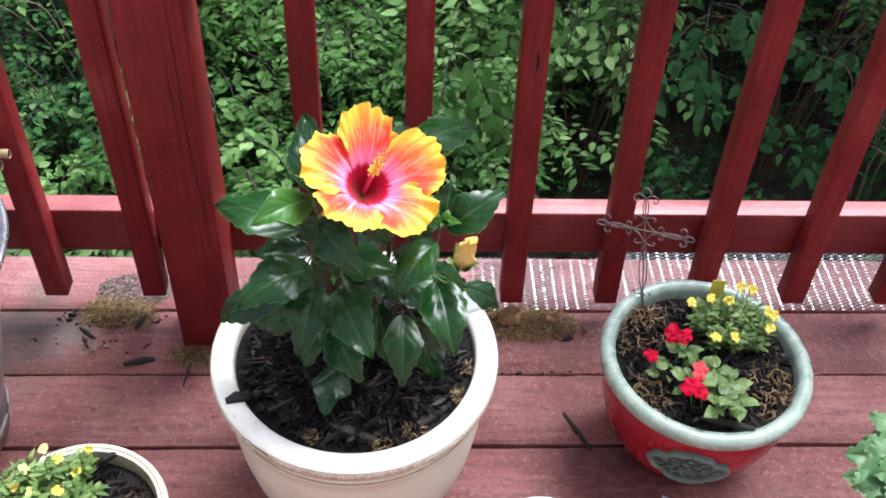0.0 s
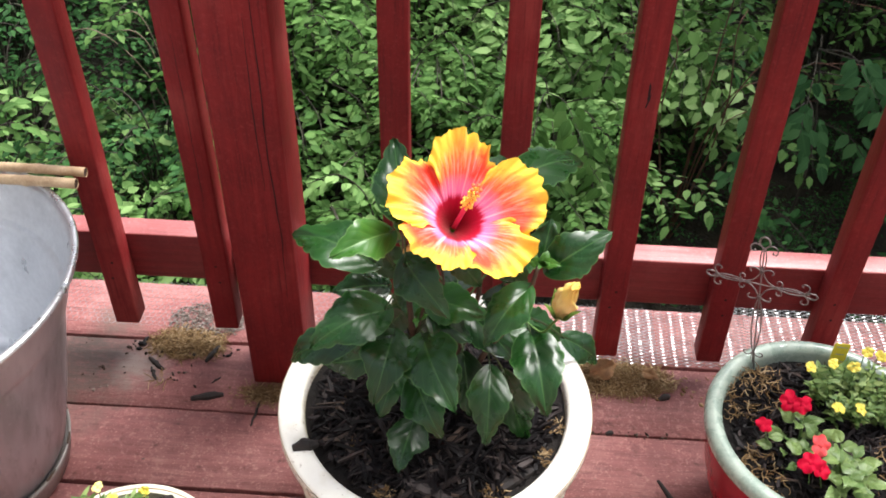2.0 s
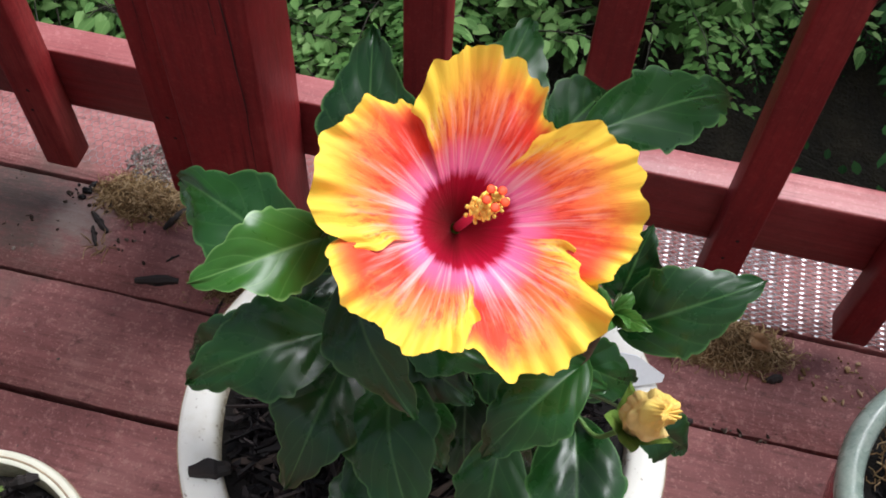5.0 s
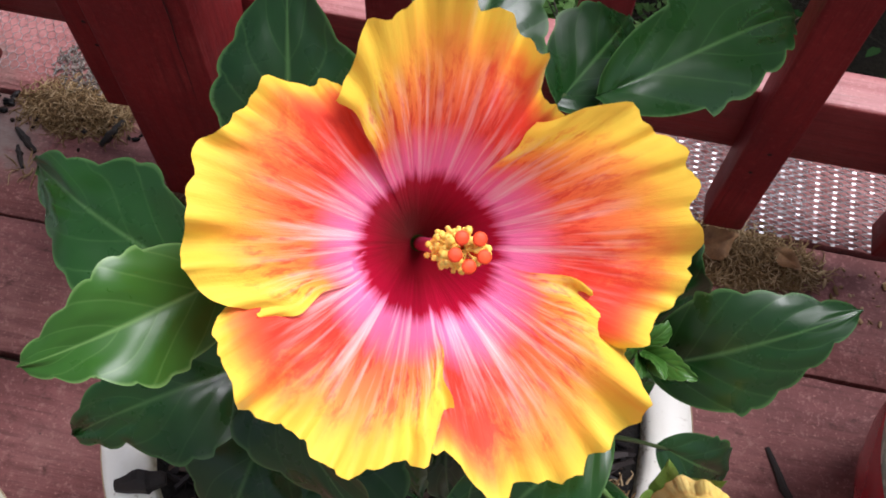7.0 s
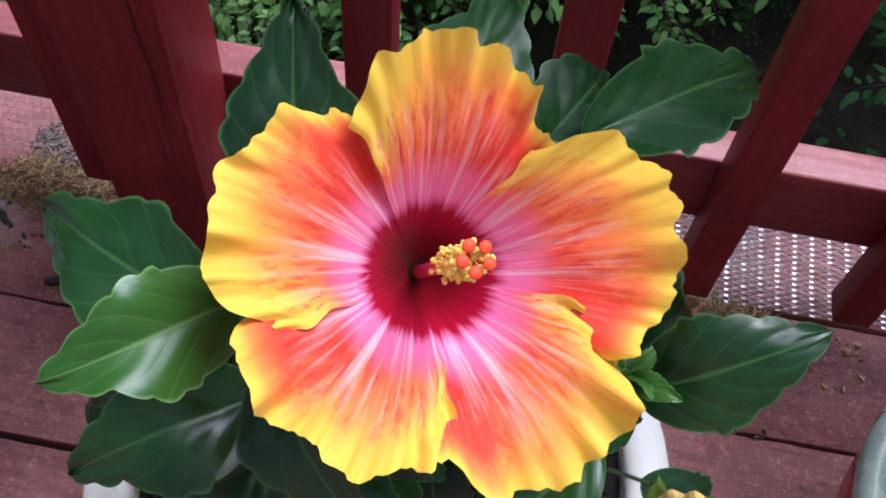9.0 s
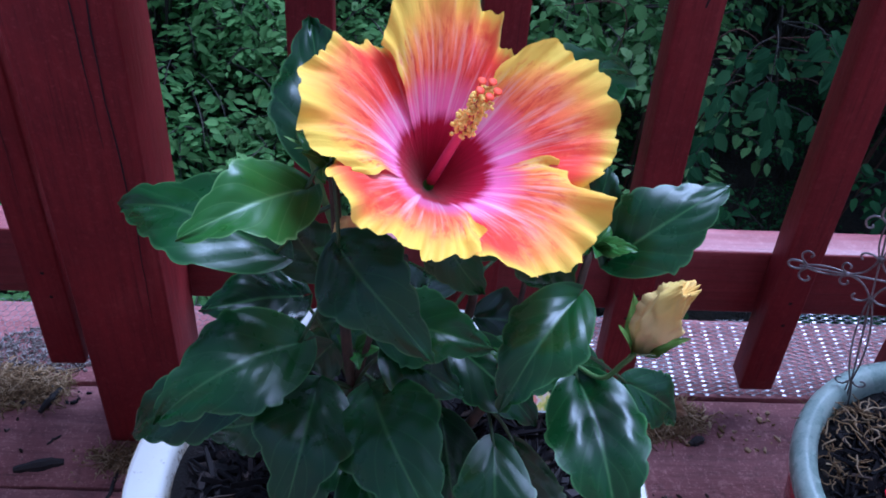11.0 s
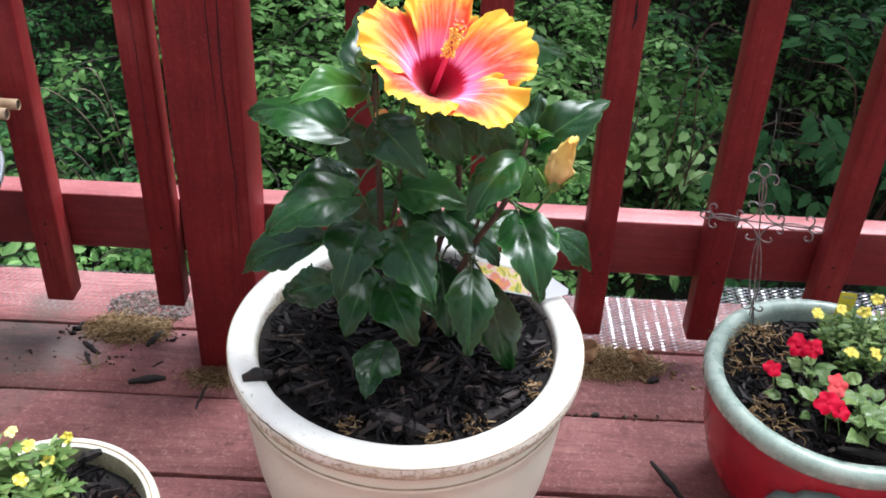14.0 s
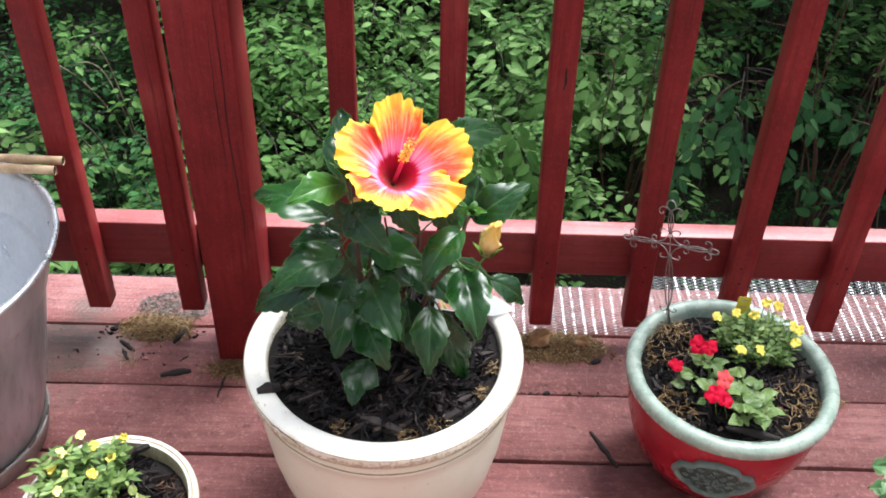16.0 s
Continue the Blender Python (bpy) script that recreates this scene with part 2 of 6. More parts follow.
def leaf_skin(name, blade, pale, vein, rough=0.32, per_side=5, gloss=0.5, vary=0.3):
    """A leaf's skin on (across, along) coordinates: midrib, side veins, mottling."""
    m = Nodes(name, rough, spec=gloss)
    u, v = m.uv()
    off = m.math("ABSOLUTE", m.math("SUBTRACT", u, 0.5))
    rib = m.ramp(off, [(0.0, 1.0), (0.028, 0.0)])
    slant = m.math("SUBTRACT", v, m.math("MULTIPLY", off, 0.80))
    wave = m.math("ABSOLUTE", m.math("SUBTRACT", m.math("FRACT", m.math("MULTIPLY", slant, per_side)), 0.5))
    side = m.ramp(wave, [(0.0, 0.9), (0.06, 0.0)])
    fine = m.noise(m.mapped((1, 1, 1)), 45.0, 5)
    cloud = m.noise(m.mapped((1, 1, 1)), 14.0, 4)
    c = m.ramp(m.math("ADD", m.math("MULTIPLY", cloud, 0.8), m.math("MULTIPLY", m.random(), vary)), [(0.35, blade), (0.55 + vary, pale)])
    c = m.mix(m.math("MULTIPLY", rib, 0.75), c, vein)
    c = m.mix(m.math("MULTIPLY", side, 0.26), c, vein)
    edge = m.ramp(off, [(0.472, 0.0), (0.497, 0.85)])
    c = m.mix(edge, c, vein)
    m.colour(c)
    m.roughness(m.ramp(fine, [(0.3, rough - 0.08), (0.7, rough + 0.12)]))
    puff = m.math("MULTIPLY", m.ramp(wave, [(0.0, 0.0), (0.35, 1.0)]), m.ramp(off, [(0.0, 0.0), (0.12, 1.0)]))
    swell = m.noise(m.mapped((1, 1, 1)), 34.0, 2)
    m.bump(m.math("ADD", m.math("ADD", m.math("MULTIPLY", puff, m.ramp(cloud, [(0.35, 0.1), (0.65, 0.6)])), m.math("MULTIPLY", fine, 0.25)), m.math("MULTIPLY", swell, 1.6)), 0.11, 0.003)
    m.translucent(c, 0.07)
    return m.mat


hibiscus_leaf = leaf_skin("hibiscus_leaf", (0.004, 0.025, 0.005), (0.017, 0.076, 0.011), (0.07, 0.16, 0.045), 0.29, gloss=0.46)
young_leaf = leaf_skin("young_leaf", (0.028, 0.096, 0.012), (0.052, 0.148, 0.020), (0.15, 0.27, 0.08), 0.33, gloss=0.36)
impatiens_leaf = leaf_skin("impatiens_leaf", (0.075, 0.145, 0.035), (0.190, 0.280, 0.080), (0.28, 0.36, 0.13), 0.42, vary=0.6)
olive_leaf = leaf_skin("olive_leaf", (0.075, 0.125, 0.030), (0.235, 0.28, 0.075), (0.30, 0.32, 0.12), 0.42, vary=0.6)
begonia_leaf = leaf_skin("begonia_leaf", (0.07, 0.165, 0.055), (0.125, 0.25, 0.09), (0.24, 0.38, 0.18), 0.5)


def petal_skin(name, shift):
    """Hibiscus petal on (across, outward) coordinates: dark heart, pink rays, orange to yellow rim."""
    m = Nodes(name, 0.55, spec=0.16)
    u, v = m.uv()
    flat = m.tree.nodes.new("ShaderNodeCombineXYZ")
    m.link(m.math("MULTIPLY", u, 26.0), flat.inputs[0])
    m.link(m.math("MULTIPLY", v, 1.6), flat.inputs[1])
    flat.inputs[2].default_value = shift
    rays = m.noise(flat.outputs[0], 1.0, 4, 0.6)
    broad = m.noise(m.mapped((1, 1, 1)), 42.0, 3)
    streaks = m.tree.nodes.new("ShaderNodeCombineXYZ")
    m.link(m.math("MULTIPLY", u, 13.0), streaks.inputs[0])
    m.link(m.math("MULTIPLY", v, 4.5), streaks.inputs[1])
    streaks.inputs[2].default_value = shift + 20
    flush = m.noise(streaks.outputs[0], 1.0, 6, 0.72, 0.4)
    # the edge that lies beneath the next petal is redder, the other one yellow
    lean = m.math("MULTIPLY", m.math("SUBTRACT", 0.5, u), m.ramp(v, [(0.32, 0.0), (0.50, 0.50), (0.86, 0.28), (1.0, 0.0)]))
    margin = m.math("MULTIPLY", m.ramp(u, [(0.78, 0.0), (1.0, 1.0)]), m.ramp(v, [(0.45, 0.0), (0.75, 0.28)]))
    at = m.math("ADD", v, m.math("MULTIPLY", m.math("SUBTRACT", rays, 0.5), 0.17))
    at = m.math("ADD", at, m.math("MULTIPLY", m.math("SUBTRACT", broad, 0.5), 0.14))
    at = m.math("ADD", m.math("SUBTRACT", at, lean), margin)
    inner = m.math("ADD", v, m.math("MULTIPLY", m.math("SUBTRACT", rays, 0.5), 0.15))
    c = m.ramp(at, [(0.40, (0.93, 0.14, 0.14)), (0.52, (0.93, 0.125, 0.065)), (0.69, (0.95, 0.215, 0.060)), (0.835, (0.95, 0.36, 0.055)), (0.925, (0.93, 0.51, 0.055)), (0.985, (0.90, 0.59, 0.062))])
    red = m.math("ADD", flush, m.math("MULTIPLY", m.math("SUBTRACT", 0.38, u), 1.05))
    fleck = m.math("MULTIPLY", m.ramp(red, [(0.41, 0.0), (0.58, 0.95)]), m.ramp(v, [(0.36, 0.0), (0.46, 1.0), (0.76, 0.85), (0.95, 0.0)]))
    c = m.mix(fleck, c, (0.82, 0.045, 0.026))
    flank_red = m.math("MULTIPLY", m.math("MULTIPLY", m.ramp(u, [(0.08, 1.0), (0.46, 0.0)]), m.ramp(v, [(0.36, 0.0), (0.48, 1.0), (0.74, 0.9), (0.93, 0.0)])), m.ramp(flush, [(0.34, 0.35), (0.60, 1.0)]))
    c = m.mix(flank_red, c, (0.84, 0.055, 0.028))
    feather = m.tree.nodes.new("ShaderNodeCombineXYZ")
    m.link(m.math("ADD", m.math("MULTIPLY", u, 34.0), m.math("MULTIPLY", broad, 3.0)), feather.inputs[0])
    m.link(m.math("MULTIPLY", v, 7.0), feather.inputs[1])
    feather.inputs[2].default_value = shift + 40
    lines = m.noise(feather.outputs[0], 1.0, 4, 0.65)
    c = m.mix(m.math("MULTIPLY", m.ramp(lines, [(0.50, 0.0), (0.63, 0.80)]), m.ramp(v, [(0.38, 0.0), (0.50, 1.0), (0.70, 0.7), (0.88, 0.0)])), c, (0.72, 0.04, 0.025))
    pink = m.ramp(inner, [(0.30, 1.0), (0.365, 0.88), (0.50, 0.0)])
    c = m.mix(pink, c, (0.92, 0.21, 0.45))
    white = m.math("MULTIPLY", m.ramp(rays, [(0.48, 0.0), (0.72, 0.85)]), m.ramp(v, [(0.27, 0.0), (0.34, 1.0), (0.56, 0.62), (0.80, 0.0)]))
    c = m.mix(white, c, (0.97, 0.78, 0.80))
    heart = m.ramp(inner, [(0.14, (0.20, 0.0004, 0.008)), (0.29, (0.43, 0.002, 0.032))])
    c = m.mix(m.ramp(inner, [(0.270, 1.0), (0.320, 0.0)]), c, heart)
    m.colour(c)
    m.bump(m.math("ADD", rays, m.math("MULTIPLY", flush, 0.6)), 0.20, 0.003)
    m.bsdf.inputs["Sheen Weight"].default_value = 0.62
    m.bsdf.inputs["Sheen Roughness"].default_value = 0.30
    m.bsdf.inputs["Sheen Tint"].default_value = (1.0, 0.90, 0.70, 1)
    m.translucent(c, 0.12)
    return m.mat


petal_skins = [petal_skin("petal", 3.7 * i) for i in range(5)]
crimson = simple("crimson_column", (0.42, 0.020, 0.075), (0.60, 0.070, 0.15), 0.5, 60)
pollen = simple("pollen", (0.93, 0.55, 0.06), (0.97, 0.74, 0.19), 0.8, 300)
stigma_red = simple("stigma_red", (0.78, 0.045, 0.008), (0.9, 0.09, 0.015), 0.6, 300)
bud_skin = simple("bud_skin", (0.68, 0.30, 0.07), (0.92, 0.68, 0.20), 0.55, 60, 0.5)


def furled_skin():
    """A furled bud on (lap, upward) coordinates: peach base, yellow folds with orange edges, orange tip."""
    m = Nodes("furled_petals", 0.5, spec=0.25)
    u, v = m.uv()
    fine = m.noise(m.mapped((1, 1, 0.25)), 420.0, 4)
    c = m.ramp(v, [(0.0, (0.64, 0.50, 0.22)), (0.25, (0.87, 0.54, 0.27)), (0.5, (0.90, 0.69, 0.27)), (0.82, (0.92, 0.69, 0.17)), (1.0, (0.92, 0.58, 0.12))])
    c = m.mix(m.math("MULTIPLY", m.ramp(u, [(0.0, 1.0), (0.25, 0.0), (0.80, 0.0), (1.0, 0.8)]), 0.55), c, (0.80, 0.44, 0.12))
    c = m.mix(m.ramp(fine, [(0.50, 0.0), (0.70, 0.45)]), c, (0.78, 0.60, 0.20))
    m.colour(c)
    m.bump(fine, 0.4, 0.001)
    m.translucent(c, 0.12)
    return m.mat


furled_petals = furled_skin()
sepal_green = simple("sepal_green", (0.09, 0.19, 0.03), (0.20, 0.32, 0.06), 0.5, 80)
green_stem = simple("green_stem", (0.06, 0.13, 0.03), (0.13, 0.22, 0.05), 0.5, 70)
leaf_stalk = simple("leaf_stalk", (0.030, 0.060, 0.018), (0.075, 0.115, 0.035), 0.5, 70)
woody_stem = simple("woody_stem", (0.035, 0.022, 0.015), (0.11, 0.065, 0.04), 0.8, 60, 0.5)
cream_glaze_node = Nodes("cream_glaze", 0.32)


def cream_glaze():
    m = cream_glaze_node
    v = m.mapped()
    big, fine = m.noise(v, 9.0, 5), m.noise(v, 130.0, 4)
    c = m.ramp(big, [(0.3, (0.73, 0.705, 0.56)), (0.7, (0.84, 0.82, 0.68))])
    c = m.mix(m.ramp(fine, [(0.66, 0.0), (0.74, 0.55)]), c, (0.36, 0.26, 0.15))
    m.colour(c)
    m.roughness(m.ramp(big, [(0.3, 0.25), (0.7, 0.5)]))
    m.bump(m.math("ADD", big, m.math("MULTIPLY", fine, 0.25)), 0.15, 0.002)
    return m.mat


cream_glaze = cream_glaze()
white_rim = simple("white_rim", (0.84, 0.82, 0.77), (0.90, 0.89, 0.86), 0.4, 25, 0.15)


def stained_rim():
    """White glaze with brown specks where the glaze is chipped along the rim's two edges."""
    m = Nodes("stained_rim", 0.36)
    v = m.mapped()
    big, fine = m.noise(v, 18.0, 5), m.noise(v, 210.0, 4, 0.7)
    sep = m.tree.nodes.new("ShaderNodeSeparateXYZ")
    m.link(m.coord.outputs["Object"], sep.inputs[0])
    c = m.ramp(big, [(0.3, (0.83, 0.80, 0.71)), (0.7, (0.90, 0.88, 0.81))])
    low = m.ramp(sep.outputs[2], [(0.2764, 0.0), (0.2770, 0.36), (0.2805, 0.27), (0.2860, 0.19), (0.2930, 0.10), (0.2950, 0.0)])
    high = m.ramp(sep.outputs[2], [(0.2930, 0.0), (0.2950, 0.24), (0.2972, 0.0)])
    wear = m.math("ADD", m.math("ADD", fine, low), high)
    c = m.mix(m.ramp(wear, [(0.66, 0.0), (0.76, 0.85)]), c, (0.27, 0.19, 0.11))
    c = m.mix(m.ramp(m.math("ADD", big, low), [(0.58, 0.0), (0.80, 0.6)]), c, (0.52, 0.45, 0.27))
    m.colour(c)
    m.roughness(m.ramp(big, [(0.3, 0.28), (0.7, 0.5)]))
    m.bump(fine, 0.15, 0.001)
    return m.mat


stained_rim = stained_rim()
stained_inside = simple("stained_inside", (0.30, 0.25, 0.13), (0.70, 0.66, 0.48), 0.6, 38, 0.4)
rim_stain = simple("rim_stain", (0.24, 0.16, 0.09), (0.55, 0.45, 0.30), 0.8, 60, 0.4)
red_glaze = simple("red_glaze", (0.26, 0.005, 0.015), (0.40, 0.010, 0.022), 0.22, 12, 0.08)
celadon = simple("celadon", (0.24, 0.325, 0.27), (0.43, 0.50, 0.425), 0.28, 45, 0.2)
medallion_green = simple("medallion_green", (0.022, 0.038, 0.034), (0.065, 0.10, 0.088), 0.5, 55, 0.4)
medallion_edge_green = simple("medallion_border", (0.085, 0.125, 0.110), (0.175, 0.235, 0.205), 0.45, 60, 0.3)
mulch_bits = scattered("mulch_bits", [(0.0, (0.003, 0.002, 0.0025)), (0.50, (0.008, 0.006, 0.0065)), (0.74, (0.026, 0.020, 0.020)), (0.90, (0.055, 0.042, 0.039)), (1.0, (0.125, 0.088, 0.068))], 0.56, spec=0.20)
mulch_bed = simple("mulch_bed", (0.004, 0.003, 0.003), (0.016, 0.011, 0.009), 0.95, 60, 0.9, 0, 0.006)
fibre_bits = scattered("fibre_bits", [(0.0, (0.12, 0.070, 0.030)), (0.5, (0.28, 0.18, 0.085)), (1.0, (0.50, 0.37, 0.22))], 0.9, spec=0.15)
brown_stem_bits = scattered("brown_stem_bits", [(0.0, (0.05, 0.022, 0.014)), (0.6, (0.13, 0.060, 0.036)), (1.0, (0.26, 0.15, 0.09))], 0.9, spec=0.15)
lichen_bits = scattered("lichen_bits", [(0.0, (0.09, 0.07, 0.06)), (0.6, (0.20, 0.165, 0.145)), (1.0, (0.36, 0.32, 0.29))], 0.95, spec=0.1)
dirt_bits = scattered("dirt_bits", [(0.0, (0.025, 0.017, 0.013)), (0.7, (0.085, 0.058, 0.046)), (1.0, (0.24, 0.19, 0.165))], 0.95, spec=0.1)
moss_pad = simple("moss_pad", (0.055, 0.033, 0.016), (0.22, 0.140, 0.070), 0.95, 220, 1.0, 0, 0.004, spec=0.1)


def streaked_zinc():
    """Dull zinc with broad upright bands, runs and fine spangle."""
    m = Nodes("zinc", 0.36, 0.6)
    bands, runs, fine = m.noise(m.mapped((7, 7, 0.5)), 2.2, 3), m.noise(m.mapped((40, 40, 2.5)), 1.6, 5, 0.65), m.noise(m.mapped(), 90.0, 3)
    c = m.ramp(bands, [(0.36, (0.38, 0.385, 0.40)), (0.52, (0.56, 0.57, 0.60)), (0.68, (0.68, 0.70, 0.73))])
    c = m.mix(m.ramp(runs, [(0.54, 0.0), (0.72, 0.45)]), c, (0.25, 0.25, 0.25))
    c = m.mix(m.ramp(fine, [(0.58, 0.0), (0.72, 0.25)]), c, (0.70, 0.71, 0.73))
    m.colour(c)
    m.roughness(m.ramp(runs, [(0.3, 0.28), (0.7, 0.5)]))
    m.bump(m.math("ADD", bands, m.math("MULTIPLY", fine, 0.15)), 0.12, 0.003)
    return m.mat


zinc = streaked_zinc()
foot_metal = simple("foot_metal", (0.20, 0.18, 0.17), (0.40, 0.37, 0.35), 0.6, 30, 0.3, 0.1)
zinc_inside = simple("zinc_inside", (0.50, 0.52, 0.55), (0.70, 0.72, 0.75), 0.34, 14, 0.12, 0.6)
zinc_edge = simple("zinc_edge", (0.55, 0.56, 0.57), (0.75, 0.76, 0.77), 0.35, 40, 0.1, 0.8)
bright_wire = simple("bright_wire", (0.24, 0.23, 0.24), (0.54, 0.53, 0.55), 0.46, 200, 0.1, 0.9)
dull_wire = simple("dull_wire", (0.12, 0.125, 0.13), (0.30, 0.31, 0.32), 0.45, 120, 0.2, 0.8)
rusty_wire = simple("rusty_wire", (0.13, 0.11, 0.105), (0.42, 0.37, 0.36), 0.42, 150, 0.3, 0.7)
bamboo = simple("bamboo", (0.34, 0.22, 0.12), (0.62, 0.46, 0.29), 0.5, 50, 0.2)
bamboo_hole = simple("bamboo_hole", (0.05, 0.03, 0.02), (0.10, 0.06, 0.04), 0.9, 50)
red_petal = simple("red_petal", (0.40, 0.001, 0.020), (0.56, 0.002, 0.034), 0.6, 90, 0.3, spec=0.12)
coral_petal = simple("coral_petal", (0.62, 0.04, 0.05), (0.76, 0.11, 0.11), 0.6, 90, 0.3, spec=0.12)
yellow_petal = simple("yellow_petal", (0.80, 0.62, 0.05), (0.92, 0.80, 0.16), 0.5, 120, 0.2)
pale_petal = simple("pale_petal", (0.80, 0.68, 0.16), (0.90, 0.80, 0.32), 0.5, 120, 0.2)
small_leaf = scattered("small_leaf", [(0.0, (0.085, 0.165, 0.038)), (0.6, (0.180, 0.285, 0.072)), (1.0, (0.33, 0.43, 0.145))], 0.5, 0.2)
tag_white = simple("tag_white", (0.74, 0.76, 0.78), (0.82, 0.84, 0.86), 0.35, 30, 0.05)
tag_blue = simple("tag_blue", (0.46, 0.50, 0.60), (0.60, 0.63, 0.72), 0.4, 30, 0.05)
tag_yellow = simple("tag_yellow", (0.62, 0.50, 0.03), (0.78, 0.66, 0.06), 0.4, 40, 0.05)
tag_ink = simple("tag_ink", (0.24, 0.28, 0.36), (0.34, 0.38, 0.46), 0.5, 40, 0.05)


def card_print():
    m = Nodes("card_print", 0.4)
    n = m.noise(m.mapped(), 75.0, 3, 0.5, 0.8)
    m.colour(m.ramp(n, [(0.30, (0.20, 0.32, 0.08)), (0.40, (0.85, 0.70, 0.10)), (0.48, (0.88, 0.72, 0.62)), (0.56, (0.80, 0.25, 0.22)), (0.68, (0.86, 0.42, 0.10))]))
    return m.mat


card_print = card_print()
soil_ground = simple("soil_ground", (0.012, 0.010, 0.007), (0.045, 0.036, 0.022), 0.98, 9, 1.0, 0, 0.05)
siding = simple("siding", (0.42, 0.40, 0.36), (0.52, 0.50, 0.46), 0.7, 8, 0.1)
bark = simple("bark", (0.02, 0.018, 0.012), (0.06, 0.05, 0.035), 0.9, 20, 0.8, 0, 0.01)


def wood_leaf(name, dark, mid, light):
    m = Nodes(name, 0.6, spec=0.10)
    u, v = m.uv()
    r = m.math("FRACT", m.math("ADD", m.island(), m.random()))
    c = m.ramp(r, [(0.0, dark), (0.6, mid), (1.0, light)])
    rib = m.ramp(m.math("ABSOLUTE", m.math("SUBTRACT", u, 0.5)), [(0.0, 0.35), (0.06, 0.0)])
    c = m.mix(rib, c, light)
    m.colour(c)
    m.translucent(c, 0.45)
    return m.mat


# dark and shade tones hold the bank's shade in leaf colour, sunlit its sun
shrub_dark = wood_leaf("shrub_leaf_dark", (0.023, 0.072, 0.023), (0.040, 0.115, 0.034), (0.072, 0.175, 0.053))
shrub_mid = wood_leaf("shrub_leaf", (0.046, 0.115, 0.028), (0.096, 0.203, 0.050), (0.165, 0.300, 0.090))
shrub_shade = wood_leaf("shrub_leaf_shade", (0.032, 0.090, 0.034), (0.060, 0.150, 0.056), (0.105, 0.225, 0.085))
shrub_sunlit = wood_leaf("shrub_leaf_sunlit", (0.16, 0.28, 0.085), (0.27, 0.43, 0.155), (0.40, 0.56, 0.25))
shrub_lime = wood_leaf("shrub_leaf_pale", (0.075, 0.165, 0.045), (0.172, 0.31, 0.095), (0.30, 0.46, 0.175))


# ---------------------------------------------------------------- ground and bank
def ground_height(x, y):
    """Flat beneath the deck, then a bank that rises towards the wood."""
    up = max(0.0, y - 2.2)
    z = -2.25 + 0.42 * up - 0.012 * up * up if up < 14 else -2.25 + 0.42 * 14 - 0.012 * 196 + 0.08 * (up - 14)
    return z + 0.10 * noise.noise(Vector((x * 0.8, y * 0.8, 0))) + 0.03 * noise.noise(Vector((x * 3.1, y * 3.1, 4)))


def build_ground():
    line = [-400, -150, -60, -30, -18, -12] + [-9 + 0.35 * i for i in range(52)] + [12, 18, 30, 60, 150, 400]
    n = len(line)
    verts = [(x, y + 3, ground_height(x, y + 3)) for y in line for x in line]
    faces = [(j * n + i, j * n + i + 1, (j + 1) * n + i + 1, (j + 1) * n + i) for j in range(n - 1) for i in range(n - 1)]
    tagged(mesh_ob("ground", verts, faces, soil_ground), "dark leaf-littered earth bank below the deck", "ground", kind="structure")


build_ground()

# ---------------------------------------------------------------- deck boards
deck = thing("deck_floor", (0, 0, 0), "weathered deck of dark red painted boards", "deck", kind="structure")


def board(y0, y1, paint=None):
    """One deck board: rounded edges, slightly uneven along its length."""
    prof = [(0.0, -0.028), (0.0, -0.006), (0.0018, -0.0015), (0.006, 0.0), (0.5, 0.0), (0.994, 0.0), (0.9982, -0.0015), (1.0, -0.006), (1.0, -0.028)]
    w = y1 - y0
    verts, faces = [], []
    xs = [-2.2 + 0.06 * i for i in range(20)] + [-1.0 + 0.008 * i for i in range(260)] + [1.08 + 0.06 * i for i in range(23)]
    for x in xs:
        for k, (a, z) in enumerate(prof):
            a = a if 0.02 < a < 0.98 else (a * 1.0 if a < 0.5 else a)
            e = 0.0013 * noise.noise(Vector((x * 7, y0 * 31 + (0 if k < 4 else 9), 2))) + 0.0011 * noise.noise(Vector((x * 41, y0 * 31 + (0 if k < 4 else 9), 6)))
            yy = y0 + a * w if k in (4,) else (y0 + (a * 1.0) * (0.14) if k < 4 else y1 - (1 - a) * 0.14)
            verts.append((x, yy + (e if k != 4 else 0), z + 0.0007 * noise.noise(Vector((x * 3, y0 * 17, k * 0.1)))))
    n = len(prof)
    for i in range(len(xs) - 1):
        for k in range(n - 1):
            faces.append((i * n + k, (i + 1) * n + k, (i + 1) * n + k + 1, i * n + k + 1))
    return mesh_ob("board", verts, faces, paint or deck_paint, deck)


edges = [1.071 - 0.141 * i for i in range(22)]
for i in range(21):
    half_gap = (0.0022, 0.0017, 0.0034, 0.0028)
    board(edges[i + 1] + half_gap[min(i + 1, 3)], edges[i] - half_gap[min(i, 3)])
board(1.0745, 1.203, lit_board_paint)
mesh_ob("joist", *merged([box(x - 0.019, x + 0.019, -1.9, 1.16, -0.18, -0.0295, 0.002) for x in (-1.8, -1.4, -1.0, -0.6, -0.2, 0.2, 0.6, 1.0, 1.4, 1.8)]), deck_paint, deck)

for x, y in ((-1.9, 0.95), (0.1, 0.95), (2.1, 0.95), (-1.9, -1.6), (0.1, -1.6), (2.1, -1.6)):
    mesh_ob("support_post", *box(x - 0.045, x + 0.045, y - 0.045, y + 0.045, -2.5, -0.362, 0.003), deck_paint, deck)
mesh_ob("beam", *box(-2.2, 2.4, 0.925, 0.975, -0.36, -0.182, 0.003), deck_paint, deck)
